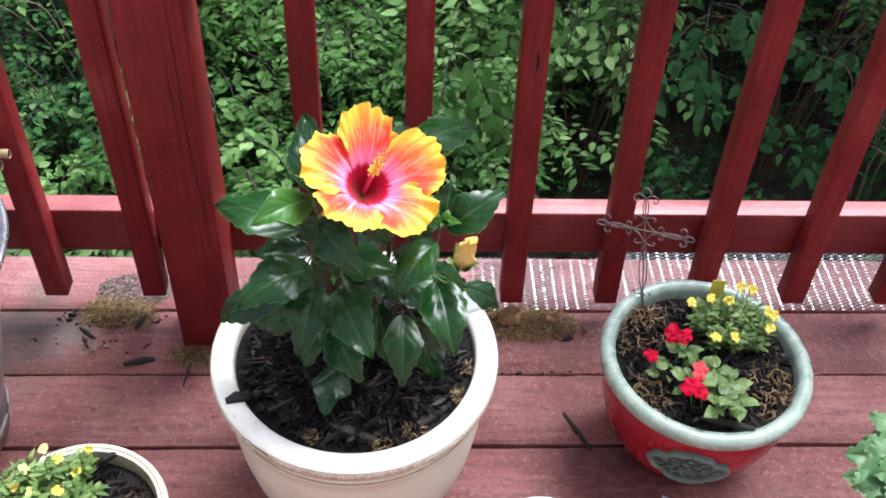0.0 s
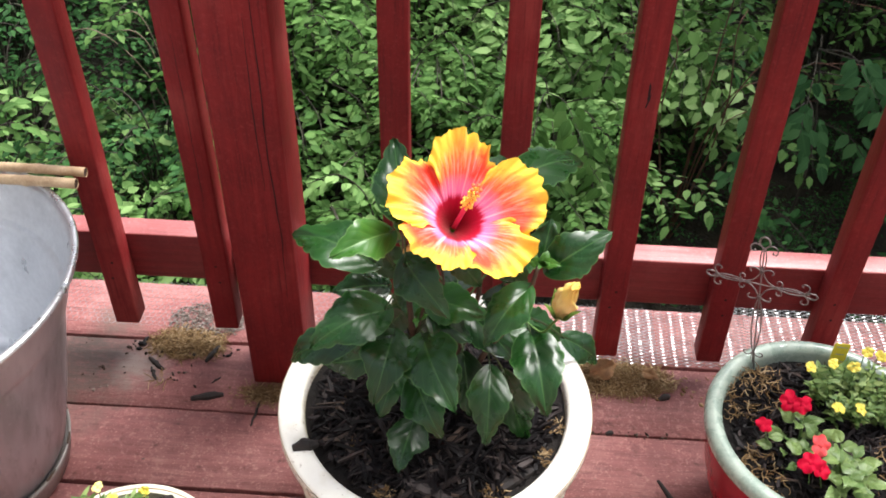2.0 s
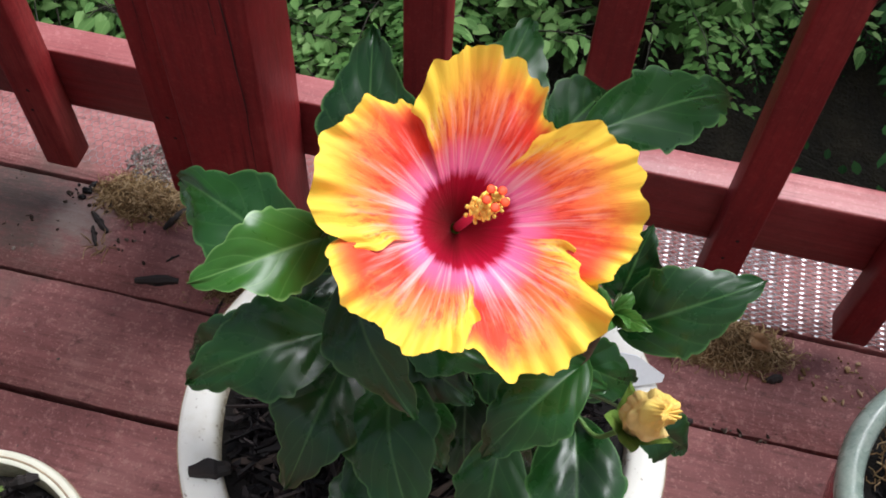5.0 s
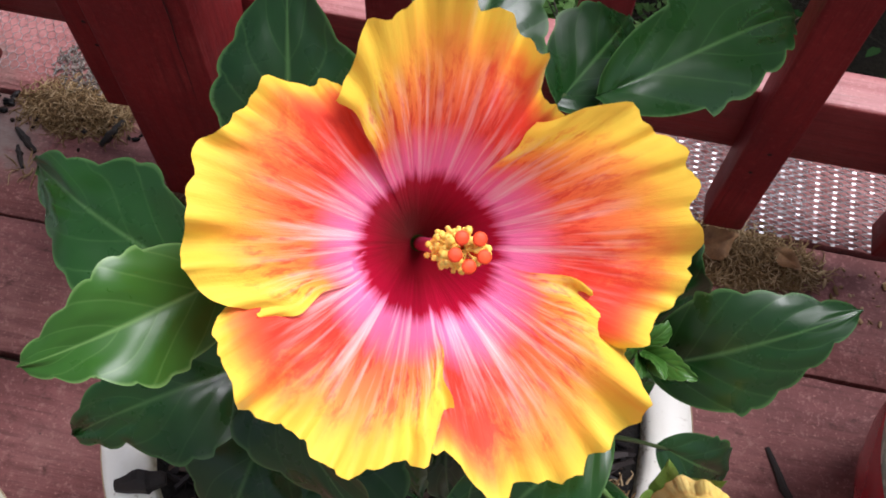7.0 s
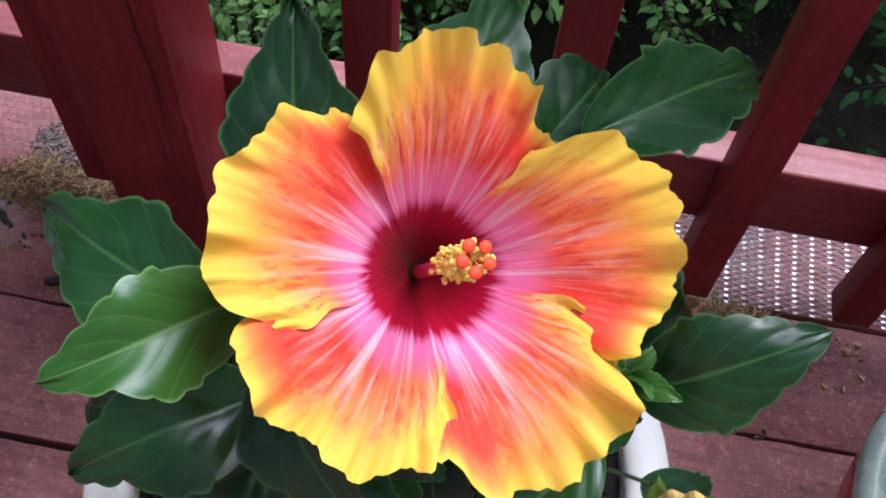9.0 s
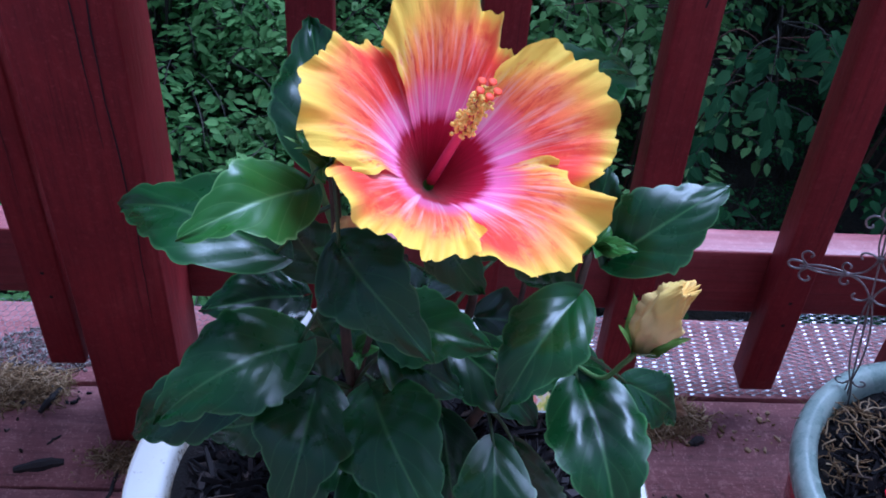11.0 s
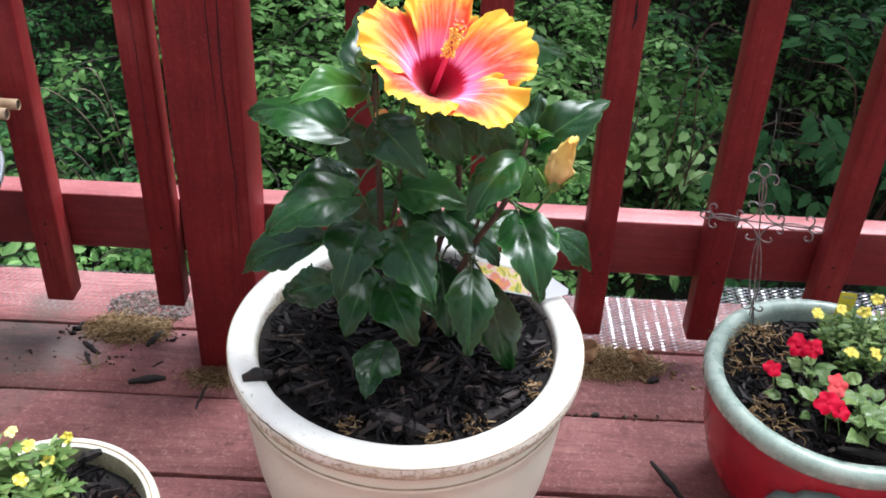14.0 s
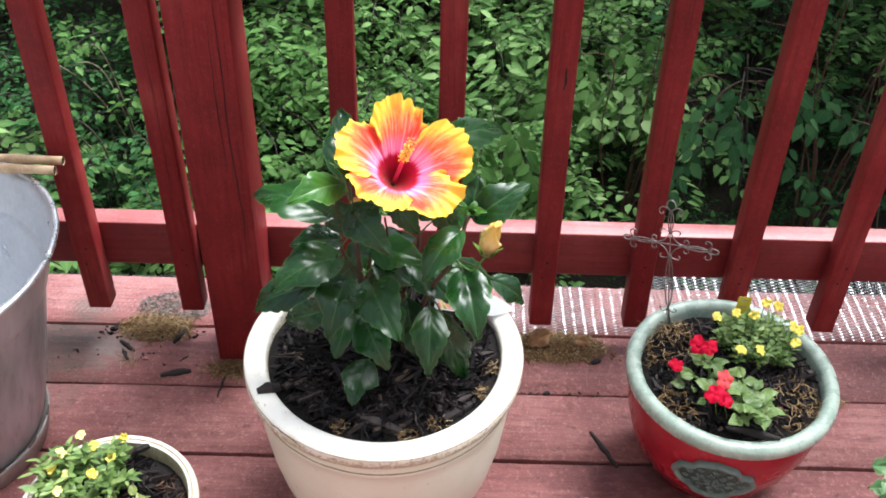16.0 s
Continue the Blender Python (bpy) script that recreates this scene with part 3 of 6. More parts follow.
mesh_ob("beam", *box(-2.2, 2.4, -1.625, -1.575, -0.36, -0.182, 0.003), deck_paint, deck)

# ---------------------------------------------------------------- railing
railing = thing("railing", (0, 1.08, 0), "dark red painted wooden railing with square balusters", "railing", kind="structure")


def upright(name, x0, x1, y0, y1, z0, z1, seed, lean=0.0):
    """A sawn timber upright, a touch crooked, with worn arrises; lean: how far its top stands off sideways, per metre."""
    v, f = box(x0, x1, y0, y1, z0, z1, 0.0028, 14)
    out = []
    for p in v:
        p = Vector(p)
        p.x += lean * (p.z - 0.05) + 0.0009 * noise.noise(Vector((seed, p.z * 5, p.y * 20)))
        p.y += 0.0009 * noise.noise(Vector((seed + 5, p.z * 5, p.x * 20)))
        out.append(p)
    return mesh_ob(name, out, f, rail_paint, railing)


upright("post", -0.362, -0.273, 0.991, 1.080, 0.0, 1.05, 1.0, 0.006)
upright("post", 1.47, 1.559, 0.991, 1.080, 0.0, 1.05, 3.0)
upright("post", -2.19, -2.101, 0.991, 1.080, 0.0, 1.05, 4.0)
BALUSTERS = ((-1.88, 0.0, 0.060), (-1.72, 0.0, 0.060), (-1.56, 0.0, 0.060), (-1.40, 0.0, 0.060), (-1.24, 0.0, 0.060), (-1.08, 0.0, 0.060), (-0.92, 0.0, 0.063), (-0.755, 0.008, 0.065), (-0.590, 0.010, 0.066), (-0.4285, 0.002, 0.066),
             (-0.153, 0.002, 0.058), (0.010, -0.005, 0.054), (0.1755, -0.022, 0.051), (0.339, -0.026, 0.051), (0.503, -0.020, 0.051), (0.669, -0.020, 0.051), (0.834, -0.015, 0.051), (0.995, 0.0, 0.051), (1.155, 0.0, 0.051), (1.315, 0.0, 0.051))
for i, (x, lean, z) in enumerate(BALUSTERS):
    upright("baluster", x, x + 0.0382, 1.044, 1.0795, z, 0.94, 10.0 + i, lean)


def light_tops(ob):
    """Upward faces carry a lighter paint, standing in for sky light on them."""
    ob.data.materials.append(lit_top_paint)
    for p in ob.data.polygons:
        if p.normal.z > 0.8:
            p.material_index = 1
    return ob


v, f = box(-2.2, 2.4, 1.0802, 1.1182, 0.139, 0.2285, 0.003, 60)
light_tops(mesh_ob("lower_rail", v, f, beam_paint, railing))
v, f = box(-2.2, 2.4, 1.0802, 1.1182, 0.82, 0.909, 0.003, 60)
mesh_ob("upper_rail", v, f, beam_paint, railing)
v, f = box(-2.2, 2.4, 0.985, 1.125, 1.05, 1.088, 0.004, 60)
mesh_ob("handrail", v, f, beam_paint, railing)

# ---------------------------------------------------------------- unseen house wall added behind the camera to keep light off front faces
v, f = merged([box(-6, 6, -1.98 - 0.018, -1.98 + 0.004 * (k % 2), -2.3 + 0.15 * k, -2.3 + 0.15 * (k + 1) - 0.004, 0.0) for k in range(40)] + [box(-6, 6, -2.2, -2.0, -2.4, 3.8, 0.0)])
tagged(mesh_ob("wall_house", v, f, siding, smooth=False), "unseen house wall of pale grey lap siding", "wall", kind="structure")


# ---------------------------------------------------------------- undergrowth on the bank
def shrub_leaf(base, way, normal, length, width):
    """A folded ovate leaflet: eight points, six faces."""
    d = way.normalized()
    n = (normal - d * normal.dot(d)).normalized()
    s = d.cross(n)
    b = Vector(base)
    sag = -0.10 * length
    v = [b, b + d * 0.36 * length, b + d * 0.72 * length + n * sag * 0.4, b + d * length + n * sag,
         b + d * 0.26 * length + s * width * 0.47 + n * 0.10 * width, b + d * 0.62 * length + s * width * 0.42 + n * (0.08 * width + sag * 0.3),
         b + d * 0.26 * length - s * width * 0.47 + n * 0.10 * width, b + d * 0.62 * length - s * width * 0.42 + n * (0.08 * width + sag * 0.3)]
    f = [(0, 1, 4), (0, 6, 1), (1, 2, 5, 4), (1, 6, 7, 2), (2, 3, 5), (2, 7, 3)]
    uv = [(0.5, 0), (0.5, 0.36), (0.5, 0.72), (0.5, 1), (0, 0.26), (0, 0.62), (1, 0.26), (1, 0.62)]
    return v, f, uv


def make_shrub(seed, branches, leaves, size, material, spread=0.55, height=0.8):
    """A shrub of arching stems with leaves in pairs along them."""
    rnd = random.Random(seed)
    root = thing("shrub", (0, 0, 0), "", "shrub", "undergrowth on the bank")
    stems, verts, faces, uvs = [], [], [], []
    for b in range(branches):
        a = rnd.uniform(0, 2 * math.pi)
        r = spread * math.sqrt(rnd.uniform(0.02, 1))
        h = height * (1.0 - 0.45 * (r / spread) ** 2) * rnd.uniform(0.65, 1.1)
        tip = Vector((r * math.cos(a), r * math.sin(a), h))
        mid = Vector((0.35 * tip.x, 0.35 * tip.y, 0.72 * h))
        start = Vector((0.08 * math.cos(a), 0.08 * math.sin(a), -0.08))
        line = smooth_line([start, mid, tip, tip + Vector((0.22 * math.cos(a), 0.22 * math.sin(a), -0.05)) * spread], 5)
        stems.append(tube(line, 0.0042, 4, 0.0010))
        n = len(line)
        for k in range(leaves):
            t = 0.28 + 0.72 * (k + 0.5) / leaves
            q = t * (n - 1)
            i = min(int(q), n - 2)
            p = line[i].lerp(line[i + 1], q - i)
            d = (line[i + 1] - line[i]).normalized()
            side = d.cross(Vector((0, 0, 1)))
            if side.length < 0.05:
                side = Vector((1, 0, 0))
            side.normalize()
            out = side * (1 if k % 2 else -1) * rnd.uniform(0.7, 1.2) + d * rnd.uniform(0.1, 0.9) + Vector((0, 0, rnd.uniform(-0.5, 0.25)))
            nn = Vector((rnd.gauss(0, 0.35), rnd.gauss(0, 0.35) - 0.15, 1))
            L = size * rnd.uniform(0.65, 1.25)
            lv, lf, lu = shrub_leaf(p + out * rnd.uniform(0.0, 0.05), out, nn, L, L * rnd.uniform(0.44, 0.60))
            c = len(verts)
            verts += lv
            faces += [tuple(x + c for x in q2) for q2 in lf]
            uvs += lu
    mesh_ob("stem", *merged(stems), bark, root)
    mesh_ob("crown", verts, faces, material, root, uvs=uvs)
    return root


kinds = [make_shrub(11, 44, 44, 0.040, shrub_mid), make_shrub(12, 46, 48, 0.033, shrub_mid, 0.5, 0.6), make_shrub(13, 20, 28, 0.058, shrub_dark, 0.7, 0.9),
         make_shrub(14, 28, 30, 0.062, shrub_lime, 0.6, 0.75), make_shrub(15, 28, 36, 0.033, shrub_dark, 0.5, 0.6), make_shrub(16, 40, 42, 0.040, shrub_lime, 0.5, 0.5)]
shrub_words = ["leafy mid-green shrub on the bank", "low dense green shrub among undergrowth", "broad-leaved shrub with shade put into its dark leaf colour", "pale green sapling with large soft leaves",
               "fine-leaved shrub with shade put into its dark leaf colour", "low bright green seedlings on the bank"]
for k, w in zip(kinds, shrub_words):
    k["label"] = w
rnd = random.Random(5)
spots = [(0.95, 3.85), (0.50, 3.65), (0.12, 3.95), (-0.35, 3.60), (0.72, 4.20)]
for row in range(11):
    y = 1.75 + 0.48 * row
    half = 1.2 + 0.62 * y
    n = int(2 * half / 0.52)
    for i in range(n):
        spots.append((-half + 2 * half * (i + 0.5) / n + rnd.uniform(-0.2, 0.2) + 0.1, y + rnd.uniform(-0.2, 0.2)))
used = set()
for x, y in spots:
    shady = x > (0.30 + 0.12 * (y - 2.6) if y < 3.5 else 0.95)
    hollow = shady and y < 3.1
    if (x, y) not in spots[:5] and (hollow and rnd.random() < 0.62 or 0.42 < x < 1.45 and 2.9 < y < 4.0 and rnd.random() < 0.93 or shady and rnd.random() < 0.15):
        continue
    # leaf colour stands in for light: dark kinds where shaded, pale where sunny
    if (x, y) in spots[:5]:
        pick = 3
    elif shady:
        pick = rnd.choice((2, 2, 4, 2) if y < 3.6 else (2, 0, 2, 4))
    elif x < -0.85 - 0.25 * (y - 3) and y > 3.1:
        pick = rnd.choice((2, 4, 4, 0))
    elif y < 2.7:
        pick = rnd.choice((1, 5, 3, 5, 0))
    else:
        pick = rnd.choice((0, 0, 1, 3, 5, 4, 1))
    z = ground_height(x, y) - 0.02
    m = pose(x, y, z, rnd.uniform(-8, 8), rnd.uniform(-8, 8), rnd.uniform(0, 360)) @ Matrix.Scale(0.98 if (x, y) in spots[:5] else rnd.uniform(0.8, 1.3), 4)
    if 0.42 < x < 1.95 and 2.65 < y < 3.50:
        continue
    if pick not in used:
        used.add(pick)
        kinds[pick].matrix_basis = m
    else:
        copy_thing(kinds[pick], m)
# low seedlings on the floor of the hollow
for x, y, size, turn in ((0.98, 3.72, 0.50, 20), (1.34, 3.82, 0.55, 140), (1.68, 3.70, 0.50, 260), (1.18, 3.42, 0.42, 75), (1.52, 3.40, 0.42, 200), (1.92, 3.95, 0.55, 310), (0.78, 3.38, 0.40, 165)):
    copy_thing(kinds[4], pose(x, y, ground_height(x, y) - 0.02, 0, 0, turn) @ Matrix.Scale(size, 4))


# ---------------------------------------------------------------- unseen trees added to shade the bank
def make_tree(x, y, seed, top, crown_low, spread, leaves):
    """A tapered trunk with limbs and a loose crown of leaf sprays."""
    rnd = random.Random(seed)
    z = ground_height(x, y)
    tree = thing("tree", (x, y, z), "tall leafy tree added unseen to shade the bank", "tree")
    mesh_ob("trunk", *tube(smooth_line([(x, y, z - 0.2), (x + 0.05, y, z + 1.5), (x - 0.08, y - 0.05, z + 3), (x - 0.05, y - 0.1, top)], 6), 0.13, 10, 0.04), bark, tree)
    verts, faces, uvs = [], [], []
    for i in range(34):
        a = rnd.uniform(0, 6.283)
        h = rnd.uniform(crown_low - 0.3, top)
        r = spread * rnd.uniform(0.45, 1.0) * (1 - 0.5 * max(0, (h - crown_low) / (top - crown_low)) ** 2)
        s = Vector((x, y, min(h, top - 0.2)))
        e = s + Vector((r * math.cos(a), r * math.sin(a), rnd.uniform(0.1, 0.9)))
        line = smooth_line([s, s.lerp(e, 0.5) + Vector((0, 0, 0.2)), e], 5)
        mesh_ob("limb", *tube(line, 0.03, 6, 0.006), bark, tree)
        for k in range(leaves):
            p = line[min(len(line) - 1, int(len(line) * rnd.uniform(0.25, 1.0)))] + Vector((rnd.gauss(0, 0.22), rnd.gauss(0, 0.22), rnd.gauss(0, 0.16)))
            d = Vector((rnd.gauss(0, 1), rnd.gauss(0, 1), rnd.gauss(-0.3, 0.4)))
            lv, lf, lu = shrub_leaf(p, d, Vector((rnd.gauss(0, 0.4), rnd.gauss(0, 0.4), 1)), rnd.uniform(0.10, 0.17), rnd.uniform(0.06, 0.10))
            c = len(verts)
            verts += lv
            faces += [tuple(q + c for q in g) for g in lf]
            uvs += lu
    mesh_ob("crown", verts, faces, shrub_dark, tree, uvs=uvs)


def make_sapling(base, sprays, material, label, size, seed, hang=1.0, count=13):
    """A slender sapling: a bent stem, arching branches to each spray, and large leaves hanging from the twigs."""
    rnd = random.Random(seed)
    x, y = base
    z = ground_height(x, y)
    tree = thing("sapling", (x, y, z), label, "sapling", "saplings on the bank")
    top = max(p[2] for p in sprays)
    mid = (x + 0.06, y + 0.05, 0.5 * (z + top))
    high = (x - 0.03, y + 0.10, top)
    mesh_ob("trunk", *tube(smooth_line([(x, y, z - 0.1), mid, high], 6), 0.008, 7, 0.003), bark, tree)
    for sx, sy, sz in sprays:
        tip = Vector((sx, sy, sz))
        t = min(0.95, max(0.25, (sz + 0.05 - z) / (top - z)))
        start = Vector((x, y, z)).lerp(Vector(high), t)
        out = (tip - start)
        out.z = 0
        out = out.normalized() if out.length > 0.02 else Vector((1, 0, 0))
        line = smooth_line([start, start.lerp(tip, 0.6) + Vector((0, 0, 0.05)), tip, tip + out * 0.14 + Vector((0, 0, -0.05))], 6)
        branch = mesh_ob("branch", *tube(line, 0.0024, 5, 0.0008), bark, tree)
        for k in range(count):
            p = line[max(0, len(line) - 2 - int(k * 11 / count))]
            sway = 1 if k % 2 else -1
            way = Vector((sway * rnd.uniform(0.15, 0.8), rnd.uniform(-0.7, 0.1), -hang * rnd.uniform(0.45, 1.0)))
            face = Vector((rnd.gauss(0, 0.3), rnd.gauss(0, 0.25) - hang, 0.75))
            ln = size * rnd.uniform(0.7, 1.15)
            lv, lf, lu = shrub_leaf(p + Vector((sway * rnd.uniform(0.0, 0.03), rnd.uniform(-0.03, 0.03), rnd.uniform(-0.01, 0.02))), way, face, ln, ln * rnd.uniform(0.50, 0.62))
            mesh_ob("leaf", lv, lf, material, branch, uvs=lu)


# sunlit and shade leaf tones here carry the light at each sapling's place
make_sapling((0.92, 3.72), [(0.70, 3.45, -0.96), (0.79, 3.42, -0.99), (0.87, 3.46, -0.95), (0.95, 3.42, -0.98), (1.02, 3.46, -0.94)], shrub_sunlit, "sapling with hanging leaves coloured pale for sun", 0.072, 81, 0.50, 9)
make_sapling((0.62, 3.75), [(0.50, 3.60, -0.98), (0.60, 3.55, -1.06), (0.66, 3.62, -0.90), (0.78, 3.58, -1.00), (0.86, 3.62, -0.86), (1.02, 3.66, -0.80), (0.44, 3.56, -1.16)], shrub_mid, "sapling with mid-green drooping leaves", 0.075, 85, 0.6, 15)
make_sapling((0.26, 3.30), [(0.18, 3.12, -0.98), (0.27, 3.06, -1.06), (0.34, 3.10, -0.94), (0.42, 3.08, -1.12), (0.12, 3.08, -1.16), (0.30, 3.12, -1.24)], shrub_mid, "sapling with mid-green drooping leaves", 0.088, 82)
make_sapling((1.28, 3.25), [(1.16, 3.05, -0.76), (1.24, 3.10, -0.95), (1.34, 3.05, -0.64), (0.98, 3.00, -0.98), (1.48, 3.10, -1.04), (1.56, 3.05, -0.74), (1.44, 3.20, -0.84), (1.06, 3.12, -0.80)], shrub_shade, "sapling with drooping blue-green leaves coloured dark for shade", 0.074, 83, 0.85, 17)
make_sapling((1.95, 3.30), [(1.80, 3.10, -0.90), (1.98, 3.05, -0.75), (2.10, 3.10, -1.05), (1.72, 3.00, -1.20), (1.88, 3.10, -1.42)], shrub_shade, "sapling with drooping blue-green leaves coloured dark for shade", 0.074, 84, 0.85, 17)
def bare_twigs(centre, reach, count, material, label, seed):
    """A loose tangle of thin leafless shoots rising from one root."""
    rnd = random.Random(seed)
    x, y = centre
    z = ground_height(x, y)
    bush = thing("bramble", (x, y, z), label, "bramble", "brambles in the hollow")
    for k in range(count):
        a = rnd.uniform(0, 6.283)
        top = Vector((x + reach * rnd.uniform(0.3, 1.0) * math.cos(a), y + 0.5 * reach * math.sin(a), z + rnd.uniform(0.6, 1.35)))
        line = smooth_line([(x, y, z - 0.05), Vector((x, y, z)).lerp(top, 0.45) + Vector((rnd.gauss(0, 0.05), 0, 0.18)), top, top + Vector((0.25 * math.cos(a), 0.05, rnd.uniform(-0.25, 0.1)))], 6)
        mesh_ob("shoot", *tube(line, 0.0045, 5, 0.0014), material, bush)


pale_twig = simple("pale_twig", (0.10, 0.075, 0.05), (0.22, 0.17, 0.12), 0.9, 40, 0.4)
rusty_twig = simple("rusty_twig", (0.07, 0.030, 0.020), (0.14, 0.065, 0.040), 0.9, 40, 0.4)
bare_twigs((1.70, 3.35), 0.45, 12, rusty_twig, "tangle of leafless reddish brown shoots in shade", 91)
bare_twigs((2.05, 3.0), 0.40, 9, pale_twig, "few pale leafless shoots in the shaded hollow", 92)
bare_twigs((0.85, 3.4), 0.40, 9, rusty_twig, "tangle of leafless reddish brown shoots in shade", 93)
bare_twigs((-1.35, 3.6), 0.40, 7, pale_twig, "few pale leafless shoots among the shrubs", 94)
# both stand out of view, put there to throw shade on the bank
make_tree(3.35, 4.9, 3, 4.6, 1.3, 1.8, 140)
make_tree(4.4, 3.4, 4, 5.0, 1.2, 1.9, 110)


# ---------------------------------------------------------------- pots
def mulch(name, place, radius, count, label, seed, chip=0.022, dome=0.008):
    """Bark mulch: a rough bed with many loose splinters on it."""
    rnd = random.Random(seed)
    cx, cy, cz = place
    bed = lathe([(0.0005, dome)] + [(radius * k / 8, dome * (1 - (k / 8) ** 2)) for k in range(1, 9)] + [(radius, -0.03)], 40, place)
    bv = [(x, y, z + 0.006 * noise.noise(Vector((x * 60, y * 60, 1)))) for x, y, z in bed[0]]
    verts, faces = [], []
    for i in range(count):
        r, a = radius * 0.985 * math.sqrt(rnd.random()), rnd.uniform(0, 6.283)
        L = chip * rnd.choice((0.3, 0.5, 0.7, 1.0, 1.4, 2.0, 2.8)) * rnd.uniform(0.7, 1.2)
        w, t = chip * rnd.choice((0.04, 0.06, 0.08, 0.12, 0.18, 0.24)) * rnd.uniform(0.8, 1.2), rnd.uniform(0.0010, 0.0040)
        if i % 5 == 0:
            L, w, t = max(L, chip) * rnd.uniform(1.2, 1.7), w * 1.1, t * 1.6
        keep = max(0.0, 1 - (L * 0.5) / radius)
        p = Vector((cx + r * keep * math.cos(a), cy + r * keep * math.sin(a), cz + dome * (1 - (r / radius) ** 2) + rnd.uniform(0.000, 0.010)))
        m = Matrix.Translation(p) @ Euler((rnd.gauss(0, 0.55), rnd.gauss(0, 0.30), rnd.uniform(0, 6.283))).to_matrix().to_4x4()
        c = len(verts)
        bend = rnd.uniform(-0.15, 0.15) * L
        for sx, wid in ((-0.5, 0.35), (0.0, 1.0), (0.5, rnd.uniform(0.2, 0.8))):
            for sy, sz in ((-1, 0), (1, 0), (0.7, 1), (-0.7, 1)):
                verts.append(m @ Vector((sx * L, sy * w * wid * 0.5 + (bend if sx == 0 else 0), sz * t)))
        for s in (0, 4):
            faces += [tuple(c + s + q for q in quad) for quad in ((0, 1, 5, 4), (1, 2, 6, 5), (2, 3, 7, 6), (3, 0, 4, 7))]
        faces += [(c, c + 3, c + 2, c + 1), (c + 8, c + 9, c + 10, c + 11)]
    ob = mesh_ob(name, bv, bed[1], mulch_bed)
    tagged(ob, label, "mulch", kind="stuff")
    mesh_ob("splinters", verts, faces, mulch_bits, ob, smooth=False)
    return ob


def strands(place, rx, ry, height, count, length, thick, material, name, seed, parent=None):
    """A tangle of dry fibres."""
    rnd = random.Random(seed)
    pieces = []
    for i in range(count):
        r, a = math.sqrt(rnd.random()), rnd.uniform(0, 6.283)
        base = Vector((place[0] + rx * r * math.cos(a), place[1] + ry * r * math.sin(a), place[2] + height * (1 - r * r) * rnd.random() + thick))
        d = rnd.uniform(0, 6.283)
        L = length * rnd.uniform(0.4, 1.2)
        line, turn, z = [base], rnd.uniform(-1.2, 1.2), rnd.uniform(-0.2, 0.35)
        for k in range(4):
            d += turn * 0.3 + rnd.uniform(-0.9, 0.9)
            q = line[-1] + Vector((math.cos(d), math.sin(d), z * (1 - 0.6 * k))) * L / 4
            q.z = max(q.z, place[2] + thick)
            line.append(q)
        pieces.append(tube(line, thick, 3, thick * 0.5, False))
    return mesh_ob(name, *merged(pieces), material, parent)


CREAM = (-0.0566, 0.742)
pot = thing("cream_pot", (*CREAM, 0), "large cream glazed ceramic pot with a stained rolled rim", "plant pot")
body = [(0.0, 0.002), (0.106, 0.002), (0.114, 0.0), (0.120, 0.005), (0.132, 0.025), (0.144, 0.055), (0.156, 0.095), (0.165, 0.14), (0.171, 0.19), (0.1738, 0.225), (0.1748, 0.246), (0.1775, 0.2495), (0.1785, 0.2535),
        (0.1765, 0.257), (0.1765, 0.262), (0.1795, 0.274), (0.1815, 0.2785), (0.179, 0.2795), (0.156, 0.2795), (0.150, 0.2), (0.12, 0.03), (0.0, 0.03)]
mesh_ob("body", *lathe(body, 96, (*CREAM, 0), 0.003), cream_glaze, pot)
rim = [(0.1795, 0.2770), (0.1840, 0.2775), (0.1866, 0.2795), (0.1874, 0.2840), (0.1872, 0.2920), (0.1858, 0.2958), (0.1825, 0.2976), (0.172, 0.2984), (0.163, 0.2978), (0.1590, 0.2960), (0.1572, 0.292), (0.1555, 0.2795)]
mesh_ob("rim", *lathe(rim, 160, (*CREAM, 0), 0.003), stained_rim, pot, "thick white rolled rim")
for z, r, wdt in ((0.2772, 0.1822, 0.0013), (0.2940, 0.1868, 0.0006), (0.2555, 0.1775, 0.0009)):
    line = [(CREAM[0] + r * math.cos(2 * math.pi * i / 140), CREAM[1] + r * math.sin(2 * math.pi * i / 140), z + 0.0006 * noise.noise(Vector((i * 0.3, z * 90, 0)))) for i in range(141)]
    mesh_ob("stain_line", *tube(line, wdt, 5), rim_stain, pot, "brown stained groove")
mulch("cream_pot_mulch", (*CREAM, 0.2820), 0.1568, 3000, "black shredded bark mulch filling the cream pot", 21, 0.032, 0.005)

RED = (0.4457, 0.8066)
rpot = thing("red_pot", (*RED, 0), "round red glazed pot with a pale green rim and medallion", "plant pot")
body = [(0.0, 0.002), (0.076, 0.002), (0.082, 0.0), (0.087, 0.004), (0.106, 0.035), (0.126, 0.075), (0.1375, 0.115), (0.1425, 0.15), (0.1435, 0.172), (0.142, 0.182), (0.1335, 0.184), (0.124, 0.14), (0.08, 0.02), (0.0, 0.02)]
mesh_ob("body", *lathe(body, 96, (*RED, 0), 0.004), red_glaze, rpot)
rim = [(0.1425, 0.1805), (0.148, 0.182), (0.1525, 0.188), (0.1535, 0.196), (0.1515, 0.203), (0.146, 0.207), (0.140, 0.2075), (0.134, 0.2045), (0.1305, 0.198), (0.1295, 0.165)]
mesh_ob("rim", *lathe(rim, 96, (*RED, 0), 0.004), celadon, rpot, "pale celadon green rim")
mulch("red_pot_mulch", (*RED, 0.184), 0.1295, 1100, "dark bark mulch with dry stems in the red pot", 22, 0.026, 0.010)

